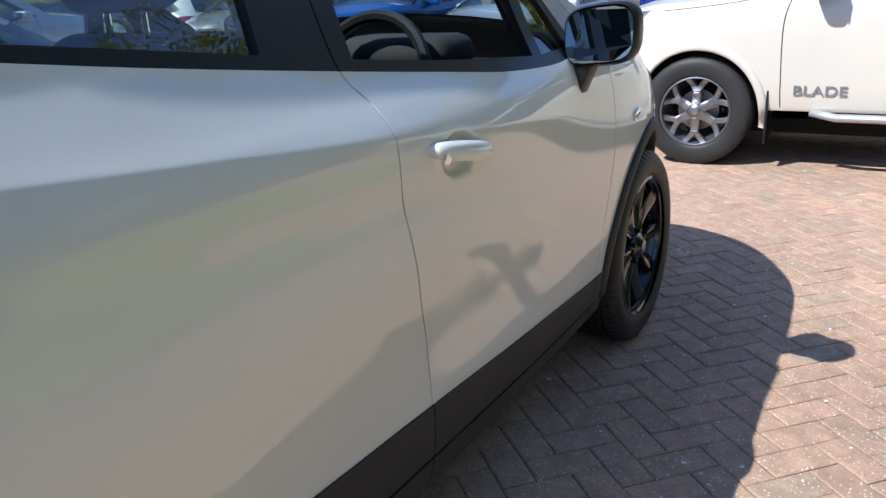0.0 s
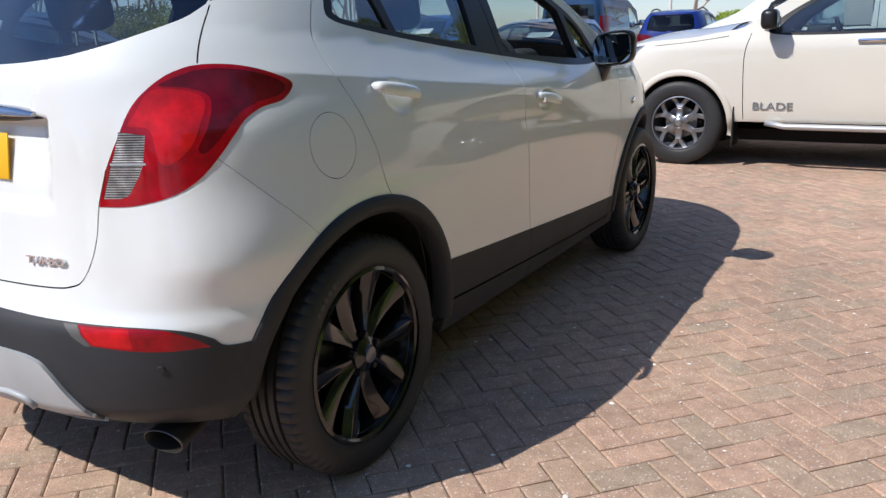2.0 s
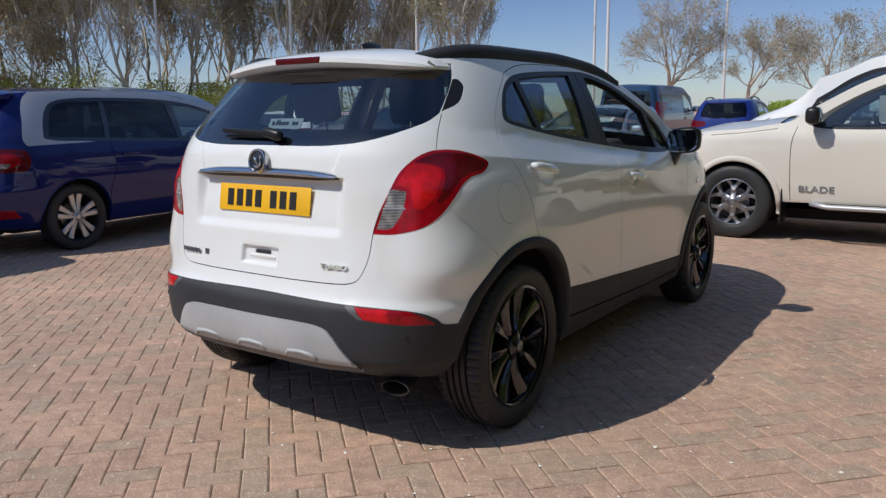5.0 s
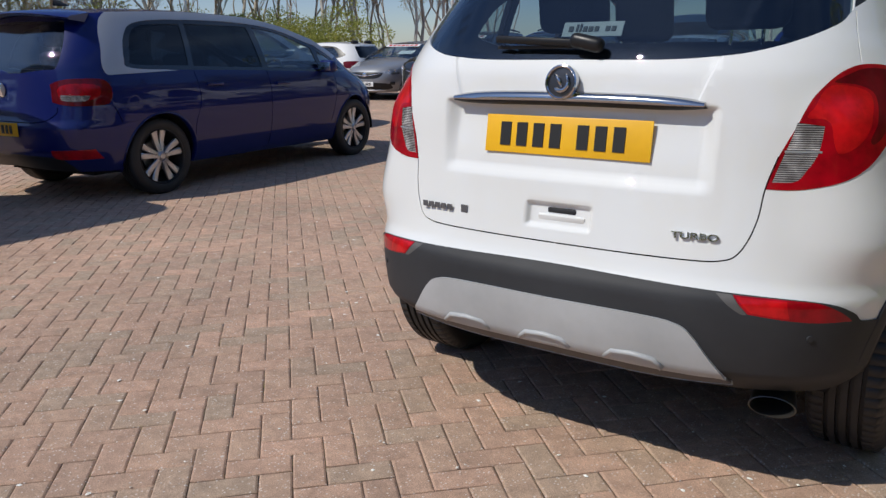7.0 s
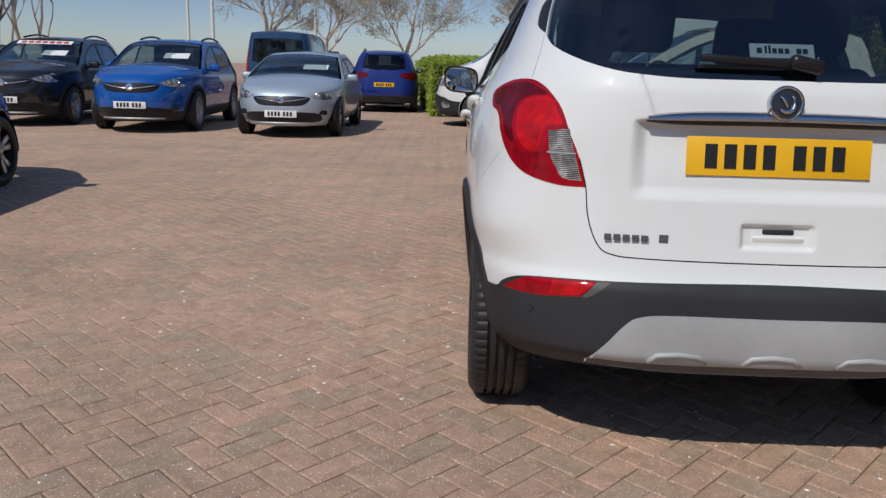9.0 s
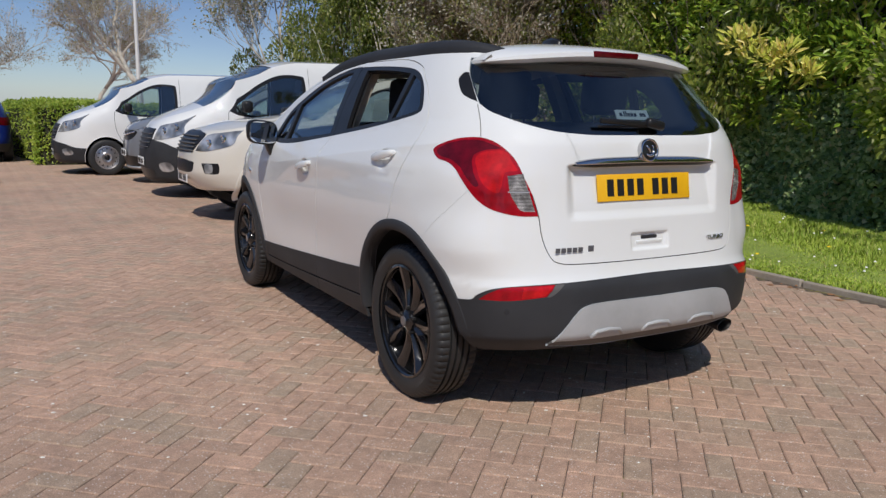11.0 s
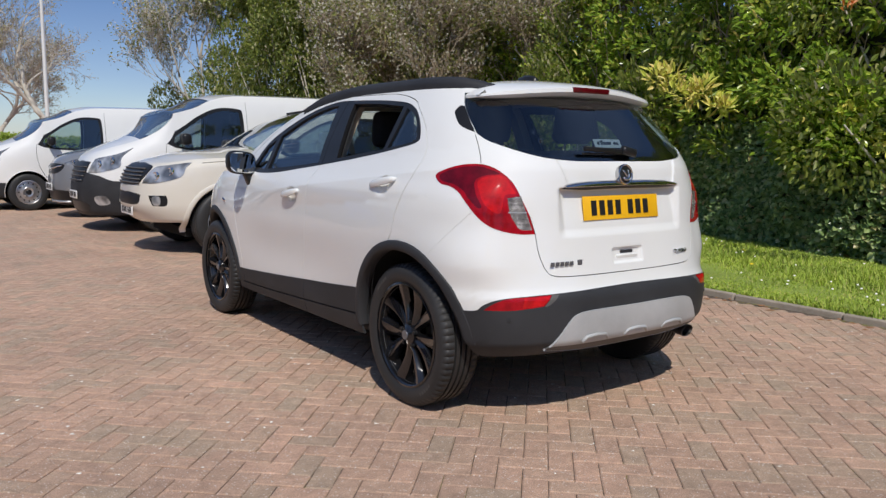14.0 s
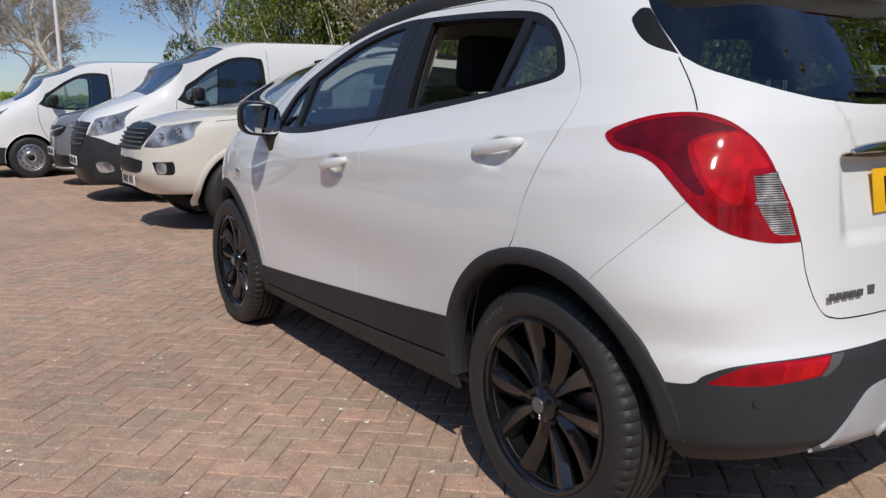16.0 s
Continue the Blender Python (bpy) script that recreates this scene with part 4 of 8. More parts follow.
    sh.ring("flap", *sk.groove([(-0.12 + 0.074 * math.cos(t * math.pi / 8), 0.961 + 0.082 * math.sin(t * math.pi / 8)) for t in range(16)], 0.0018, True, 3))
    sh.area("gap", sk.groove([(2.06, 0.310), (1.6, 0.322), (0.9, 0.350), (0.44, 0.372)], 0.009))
    sh.finish()
    sh.make("body", "body", WHITE, car, "gloss white painted body shell")
    sh.pair("front_door", "door_f", WHITE, car)
    sh.pair("rear_door", "door_r", WHITE, car)
    tailgate = sh.make("tailgate", "gate", WHITE, car)
    bumper_ob = sh.make("rear_bumper", "bumper", WHITE, car)
    sh.make("lower_cladding", "clad", CLAD, car, "grained black plastic lower bumper", 0.004)
    sh.pair("sill_cladding", "sill_clad", CLAD, car, "grained black plastic sill", 0.004)
    sh.make("skid_plate", "skid", SKID, bumper_ob, "silver grey skid plate", 0.014, 0.02)
    sh.make("skid_lip", "skid_lip", LIPGREY, bumper_ob, "dull grey underside of the skid plate", 0.012, 0.02)
    sh.pair("fog_reflector", "fog", REDLENS, bumper_ob, "red reflector", 0.004)
    sh.pair("reflector_trim", "fog_trim", LIPGREY, bumper_ob, "grey inner edge of the reflector", 0.004)
    sh.pair("reflector_prism", "fog_bright", GLOWLENS, bumper_ob, "bright red reflector", 0.0045)
    for s in (1, -1):
        lamp_ob = sh.make("tail_lamp", "lamp", REDLENS, car, "red tail lamp with clear inner lens", 0.0015, 0.01, (s,))
        sh.make("side_lens", "lamp_dark", DEEPRED, lamp_ob, "dark red lens", 0.0012, 0.004, (s,))
        sh.make("lens_divider", "lamp_bar", SILVER, lamp_ob, "", 0.0025, 0.004, (s,))
        sh.make("reversing_lens", "lamp_clear", CLEARLENS, lamp_ob, "clear ribbed lens", 0.0008, 0.01, (s,))
        sh.make("brake_lens", "lamp_bright", GLOWLENS, lamp_ob, "bright red lens", 0.0020, 0.004, (s,))
    sh.pair("window_frame", "frame", TRIM, car, "black window surround", -0.002, 0.02)
    sh.make("front_window", "glass_f", GLASS, car, "", -0.012, 0.0, (-1,))
    for n, a, mt in (("front_quarter_light", "glass_fq", GLASS), ("rear_quarter_light", "glass_rq", SIDEGLASS)):
        sh.pair(n, a, mt, car, "", -0.010, 0.0)
    sh.make("rear_window", "glass_r", SIDEGLASS, car, "", -0.012, 0.0, (1,))
    sh.make("rear_window", "rear_glass", PRIVACY, tailgate, "dark tinted rear window", -0.004, 0.0)
    sh.pair("quarter_panel", "quarter_glass", TRIM, car, "gloss black corner panel", -0.002)
    # gap strips carry their shade in a near-black colour
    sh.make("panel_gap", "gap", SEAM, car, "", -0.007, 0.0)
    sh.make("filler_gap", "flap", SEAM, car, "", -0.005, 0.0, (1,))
    sh.make("wing_panel", "flap", WHITE, car, "", 0.0, 0.0, (-1,))
    sh.make("cabin_lining", ("body", "door_f", "door_r", "gate", "bumper", "clad", "sill_clad", "frame", "gap", "lamp", "lamp_clear", "lamp_bright", "lamp_dark", "lamp_bar", "flap", "quarter_glass"), LINING, car, "", -0.035, 0.0)
    A = lambda y, z: sk.side(y, z)[0]
    crown = [(-0.6, 0.05), (0.5, 0.062), (1.3, 0.06), (2.2, 0.10), (3.4, 0.10)]
    a_cowl, a_head = A(2.25, 1.09), A(1.32, 1.48)
    sh.roof("bonnet", 3.0, a_cowl, WHITE, car, crown)
    sh.roof("windscreen", a_cowl, a_head, GLASS, car, crown, 0.03)
    sh.roof("roof", a_head, 0.0, WHITE, car, crown)
    sh.roof("headlining", a_head, 0.0, BEIGE, car, crown, 0.03, 0.04, "pale headlining")
    for yh in (0.0, 2.555):
        arch(sk, yh, 0.352, 0.407, 0.455, car, CLAD, 0.010, label="grained black plastic wheel arch", a0=-5 if yh < 1 else 10, a1=176 if yh < 1 else 185, blend=yh < 1)
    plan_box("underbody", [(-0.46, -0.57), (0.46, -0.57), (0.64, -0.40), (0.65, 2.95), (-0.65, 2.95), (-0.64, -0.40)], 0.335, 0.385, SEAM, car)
    # low tray added to cut the light reaching the ground below
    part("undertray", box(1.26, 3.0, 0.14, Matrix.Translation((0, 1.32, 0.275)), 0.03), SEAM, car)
    for m in wheel_places(2.555, 0.858, 0.345, 0.215):
        make_wheel(car, 0.345, 0.250, 0.215, RIMBLACK, "twin", m)
    cabin(car, 0.50, 0.72, 1.80, 1.97, 0.36, 1.10)
    # pale trim on the inside of the middle pillars
    for s in (1, -1):
        bm = bmesh.new()
        rows = []
        for z in (1.06, 1.15, 1.25, 1.35, 1.44, 1.50):
            x = float(sk.raw(*sk.side(0.87, z))[0])
            rows.append([bm.verts.new((s * (x - dx), y, z)) for dx, y in ((0.022, 0.835), (0.10, 0.845), (0.10, 0.925), (0.022, 0.93))])
        for p, q in zip(rows, rows[1:]):
            for k in range(4):
                bm.faces.new((p[k], q[k], q[(k + 1) % 4], p[(k + 1) % 4]))
        bmesh.ops.recalc_face_normals(bm, faces=bm.faces)
        part("pillar_trim", bm, BEIGE, car, "beige pillar trim")
    # roof rails
    for s in (1, -1):
        pts = []
        for i in range(25):
            y = -0.22 + 1.62 * i / 24
            a, z = sk.side(y, float(pchip(sh.top, A(y, 1.5))))
            p = sk.raw(a, z)
            pts.append((y, p[0], p[2], math.sin(math.pi * i / 24)))
        bm = bmesh.new()
        rows = []
        for y, x, z, k in pts:
            e = min(1.0, 3.2 * k)
            rows.append([bm.verts.new((s * (x + dx), y, z + dz)) for dx, dz in ((0.012, -0.028), (0.016, 0.004), (0.006, 0.010 + 0.018 * e), (-0.014, 0.018 + 0.022 * e), (-0.042, 0.016 + 0.018 * e), (-0.052, -0.01))])
        for p, q in zip(rows, rows[1:]):
            for k in range(5):
                bm.faces.new((p[k], q[k], q[k + 1], p[k + 1]))
        bm.faces.new(rows[0]), bm.faces.new(rows[-1][::-1])
        bmesh.ops.recalc_face_normals(bm, faces=bm.faces)
        part("roof_rail", bm, CLAD, car, "black plastic roof rail", sharp=50)
    # tail spoiler over the rear window, with the high brake lamp
    bm = bmesh.new()
    rows = []
    for i in range(33):
        x = -0.595 + 1.19 * i / 32
        k = abs(x) / 0.595
        ye, yf = -0.372 + 0.10 * k**2.2 + 0.06 * k**12, -0.10 - 0.03 * k
        zt = 1.582 - 0.050 * k**2 - 0.046 * k**10
        f = 1 - 0.85 * k**8
        rows.append([bm.verts.new((x, y, zt + (z - zt) * f)) for y, z in ((yf, zt + 0.002), (yf - 0.10, zt - 0.010), (ye + 0.02, zt - 0.036), (ye, zt - 0.048), (ye - 0.002, zt - 0.066), (ye + 0.012, zt - 0.080), (ye + 0.10, zt - 0.092), (yf, zt - 0.05))])
    for p, q in zip(rows, rows[1:]):
        for k in range(7):
            bm.faces.new((p[k], q[k], q[k + 1], p[k + 1]))
    bm.faces.new(rows[0]), bm.faces.new(rows[-1][::-1])
    bmesh.ops.recalc_face_normals(bm, faces=bm.faces)
    sp = part("spoiler", bm, WHITE, tailgate, "white roof spoiler", sharp=40)
    part("brake_lamp", box(0.25, 0.02, 0.026, Matrix.Translation((-0.006, -0.366, 1.524)) @ pose(0, 0, 0, 10, 0, 0), 0.006), DEEPRED, sp, "dark red high brake lamp")
    # shark-fin aerial
    bm = bmesh.new()
    rows = []
    for i in range(9):
        t = i / 8
        w, h = 0.030 * math.sin(math.pi * min(1, 0.15 + t * 0.8)), 0.040 * math.sin(math.pi * (0.2 + 0.6 * (1 - t)) ) * (1 if t < 0.9 else 0.5)
        rows.append([bm.verts.new((x, 0.03 + 0.16 * t, 1.592 + z)) for x, z in ((-w, 0), (-w * 0.5, h * 0.7), (0, h), (w * 0.5, h * 0.7), (w, 0))])
    for p, q in zip(rows, rows[1:]):
        for k in range(4):
            bm.faces.new((p[k], q[k], q[k + 1], p[k + 1]))
    bm.faces.new(rows[0]), bm.faces.new(rows[-1][::-1])
    part("aerial", bm, TRIM, car, "black shark-fin aerial")
    # rear wiper
    yw = float(sk.raw(*sk.back(0.0, 1.225))[1]) - 0.015
    bm = box(0.30, 0.018, 0.022, Matrix.Translation((-0.10, yw - 0.006, 1.238)) @ pose(0, 0, 0, 0, 3, 0), 0.007)
    wiper = part("rear_wiper", bm, TRIM, tailgate, "black rear wiper")
    part("wiper_boot", box(0.10, 0.04, 0.042, Matrix.Translation((0.045, yw - 0.012, 1.232)) @ pose(0, 0, 0, 0, 12, 0), 0.017, 3), TRIM, wiper)
    part("wiper_blade", box(0.28, 0.006, 0.010, Matrix.Translation((-0.11, yw + 0.004, 1.222)), 0.002), RUBBER, wiper)
    # chrome strip with the round maker's badge
    bm, dark = bmesh.new(), bmesh.new()
    rows, under = [], []
    for i in range(29):
        x = -0.385 + 0.77 * i / 28
        k = abs(x) / 0.385
        y = float(sk.raw(*sk.back(abs(x), 0.84))[1]) + 0.034
        h = 0.0205 * (1 - 0.55 * k**6)
        mid = 1.074 + 0.007 * (1 - k * k)
        sect = ((-0.03, 1.0), (0.004, 1.0), (0.012, 0.86), (0.018, 0.62), (0.022, 0.30), (0.0235, -0.05), (0.022, -0.30), (-0.02, -0.34))
        rows.append([bm.verts.new((x, y - o, mid + h * z)) for o, z in sect])
        under.append([dark.verts.new((x, y - o, mid + h * z)) for o, z in ((-0.02, -0.30), (0.0205, -0.31), (0.018, -0.62), (0.010, -0.95), (-0.03, -1.0))])
    for p, q in zip(rows, rows[1:]):
        for k in range(len(sect) - 1):
            bm.faces.new((p[k], q[k], q[k + 1], p[k + 1]))
    bm.faces.new(rows[0]), bm.faces.new(rows[-1][::-1])
    bmesh.ops.recalc_face_normals(bm, faces=bm.faces)
    for p, q in zip(under, under[1:]):
        for k in range(4):
            dark.faces.new((p[k], q[k], q[k + 1], p[k + 1]))
    dark.faces.new(under[0]), dark.faces.new(under[-1][::-1])
    bmesh.ops.recalc_face_normals(dark, faces=dark.faces)
    strip = part("chrome_strip", bm, DARKCHROME, tailgate, "polished chrome strip", sharp=30)
    # black piece paints the dark reflection on the chrome's lower half
    part("strip_dark_half", dark, TRIM, strip, "black lower half imitating a dark reflection", sharp=30)
    yb = float(sk.raw(*sk.back(0.0, 1.12))[1])
    up = Matrix.Translation((-0.012, yb - 0.016, 1.126)) @ pose(0, 0, 0, -8, 0, 0) @ pose(0, 0, 0, 0, 0, -90)
    badge = part("badge", lathe([(0.047, -0.016), (0.0495, 0.004), (0.048, 0.009), (0.044, 0.0105), (0.0405, 0.008), (0.040, 0.002)], 40), DARKCHROME, tailgate, "round dark chrome badge with a plain relief")
    badge.matrix_basis = up
    part("badge_disc", lathe([(0.0, 0.0055), (0.030, 0.0045), (0.042, 0.003)], 32), BADGEGREY, badge)
    bm = tube([(0.007, 0.024 * math.cos(t), 0.024 * math.sin(t)) for t in np.radians(np.arange(-140, 61, 20))], 0.007, 8, taper=[0.5, 0.8, 1, 1.1, 1.1, 1, 1, 0.9, 0.8, 0.7, 0.4])
    tube([(0.007, -0.020, 0.020), (0.009, -0.006, 0.006), (0.007, 0.004, -0.014)], 0.0065, 8, bm, taper=[0.5, 1, 0.6])
    part("badge_figure", bm, DARKCHROME, badge, "plain curved metal relief")
    # number plate, grip, writing
    yp = float(sk.raw(*sk.back(0.0, 0.974))[1])
    number_plate(tailgate, YELLOW, Matrix.Translation((-0.008, yp - 0.009, 0.974)) @ pose(0, 0, 0, -8.5, 0, 0))
    yg = float(sk.raw(*sk.back(0.0, 0.75))[1])
    # dark bar painted in for the shade of the grip's slot
    part("grip_slot_shade", box(0.092, 0.012, 0.017, Matrix.Translation((0.006, yg + 0.0045, 0.7635)), 0.006), CLAD, tailgate)
    part("grip_lip", box(0.150, 0.016, 0.030, Matrix.Translation((0.006, yg + 0.004, 0.738)) @ pose(0, 0, 0, 20, 0, 0), 0.006), WHITE, tailgate)
    yt = float(sk.raw(*sk.back(0.38, 0.745))[1])
    lean = pose(0, 0, 0, 90 - 7, 0, 0)
    words("TURBO", 0.0245, CHROME, tailgate, Matrix.Translation((0.395, yt - 0.004, 0.742)) @ pose(0, 0, 0, 0, 0, 8) @ lean, 0.003, wide=1.5)
    bars(0.130, 0.018, 5, GREYPAINT, tailgate, Matrix.Translation((-0.428, yt - 0.004, 0.738)) @ pose(0, 0, 0, 0, 0, -7))
    bars(0.034, 0.024, 1, GREYPAINT, tailgate, Matrix.Translation((-0.322, yt - 0.008, 0.738)) @ pose(0, 0, 0, 0, 0, -7))
    # skid plate ribs, sensors, exhaust
    for x in (-0.27, 0.0, 0.27):
        yk = float(sk.raw(*sk.back(abs(x), 0.39))[1])
        bm = tube([(x - 0.082, yk - 0.012, 0.386), (x - 0.058, yk - 0.020, 0.409), (x, yk - 0.023, 0.414), (x + 0.058, yk - 0.020, 0.409), (x + 0.082, yk - 0.012, 0.386)], 0.0085, 8)
        part("skid_rib", bm, SKID, bumper_ob)
    for x in (-0.66, -0.27, 0.27, 0.66):
        p, n = sk.point(*[np.array([v]) for v in sk.back(abs(x), 0.505)])
        d = Vector((n[0][0] * (1 if x > 0 else -1), n[0][1], n[0][2]))
        s = part("parking_sensor", cyl(0.009, 0.008, 0.004, d.to_track_quat("Z", "Y").to_matrix().to_4x4(), 16), CLAD, bumper_ob)
        s.location = Vector((math.copysign(p[0][0], x), p[0][1], p[0][2])) + d * 0.006
    ex = part("exhaust", lathe([(0.030, -0.20), (0.043, -0.05), (0.046, 0.0), (0.043, 0.002), (0.040, -0.01), (0.036, -0.15)], 28), SOOTY, car, "dull oval exhaust tip")
    ex.matrix_basis = Matrix.Translation((0.607, -0.545, 0.283)) @ pose(0, 0, 0, 0, 8, -82) @ Matrix.Diagonal((1, 1.32, 0.70, 1))
    # door handles: pull bar and escutcheon
    for s in (1, -1):
        for hy, hz in ((1.165, 0.970), (0.175, 1.075)):
            x = float(sk.raw(*sk.side(hy + 0.17, hz))[0])
            slope = -0.035
            rows, bm = [], bmesh.new()
            for i in range(25):
                t = 0.5 - 0.5 * math.cos(math.pi * i / 24)
                end = (1 - abs(2 * t - 1) ** 10) ** 0.5 * 0.75 + 0.25
                y = hy - 0.105 + 0.21 * t
                o = 0.032 * math.sin(math.pi * (0.12 + 0.76 * t)) ** 0.5 * (0.3 + 0.7 * end)
                z, hh = hz + slope * (t - 0.5), 0.0185 * (0.8 + 0.2 * math.sin(math.pi * t)) * end
                rows.append([bm.verts.new((s * (x + oo), y, z + zz)) for oo, zz in ((o - 0.018, -hh), (o - 0.004, -hh), (o, -hh * 0.4), (o - 0.001, hh * 0.5), (o - 0.010, hh), (o - 0.024, hh))])
            for p, q in zip(rows, rows[1:]):
                for k in range(6):
                    bm.faces.new((p[k], q[k], q[(k + 1) % 6], p[(k + 1) % 6]))
            bm.faces.new(rows[0]), bm.faces.new(rows[-1][::-1])
            bmesh.ops.recalc_face_normals(bm, faces=bm.faces)
            h = part("door_handle", bm, WHITE, car, "white pull handle", sharp=50)
            if s > 0 and hy > 1:
                k = part("keyhole", lathe([(0.0, 0.002), (0.010, 0.002), (0.012, 0.0)], 16), CHROME, h)
                k.location = (x + 0.022, hy - 0.085, hz)
    # door mirrors
    for s in (1, -1):
        bm = bmesh.new()
        rows = []
        for i, (d, k) in enumerate(((0.0, 0.93), (0.012, 1.0), (0.05, 1.0), (0.09, 0.90), (0.12, 0.70), (0.138, 0.4))):
            row = []
            for j in range(24):
                t = 2 * math.pi * j / 24
                cx, cz = math.copysign(abs(math.cos(t)) ** 0.55, math.cos(t)), math.copysign(abs(math.sin(t)) ** 0.55, math.sin(t))
                row.append(bm.verts.new((s * (0.925 + 0.100 * k * cx), 1.79 + d + 0.03 * (cx < 0), 1.132 + 0.076 * k * cz + 0.010 * cx * k)))
            rows.append(row)
        for p, q in zip(rows, rows[1:]):
            for k in range(24):
                bm.faces.new((p[k], p[(k + 1) % 24], q[(k + 1) % 24], q[k]))
        bm.faces.new(rows[-1])
        bmesh.ops.recalc_face_normals(bm, faces=bm.faces)
        mir = part("door_mirror", bm, TRIM, car, "gloss black door mirror")
        bm = bmesh.new()
        vs = []
        for j in range(24):
            t = 2 * math.pi * j / 24
            cx, cz = math.copysign(abs(math.cos(t)) ** 0.55, math.cos(t)), math.copysign(abs(math.sin(t)) ** 0.55, math.sin(t))
            vs.append(bm.verts.new((s * (0.925 + 0.090 * cx), 1.796 + 0.02 * (cx < 0), 1.132 + 0.066 * cz + 0.009 * cx)))
        bm.faces.new(vs)
        part("mirror_glass", bm, MIRROR, mir, smooth=False)
        bm = box(0.05, 0.07, 0.16, Matrix.Translation((s * 0.865, 1.865, 1.035)) @ pose(0, 0, 0, 0, s * 24, 0), 0.016)
        part("mirror_arm", bm, TRIM, mir)
    # side badge on the wing
    for s in (1, -1):
        x = float(sk.raw(*sk.side(2.30, 0.86))[0])
        b = part("side_repeater", box(0.008, 0.055, 0.022, bevel=0.003), CHROME, car, "small chrome wing badge")
        b.matrix_basis = Matrix.Translation((s * (x + 0.003), 2.30, 0.862)) @ pose(0, 0, 0, 20, 0, 0)
    # dealer's card behind the rear window
    yc = float(sk.raw(*sk.back(0.06, 1.26))[1]) + 0.05
    card = part("window_card", box(0.185, 0.003, 0.046), PAPER, tailgate, "white dealer card with black bars", smooth=False)
    card.matrix_basis = Matrix.Translation((0.012, yc, 1.270)) @ pose(0, 0, 0, -30, 0, 0)
    for x, w, hh in ((-0.066, 0.014, 0.016), (-0.047, 0.006, 0.022), (-0.036, 0.006, 0.024), (-0.022, 0.012, 0.015), (-0.004, 0.014, 0.015), (0.014, 0.012, 0.015), (0.048, 0.013, 0.015), (0.066, 0.013, 0.015)):
        b = part("card_bar", box(w, 0.003, hh), INK, card, smooth=False)
        b.location = (x, -0.003, (hh - 0.016) / 2)
    return car


build_hero()


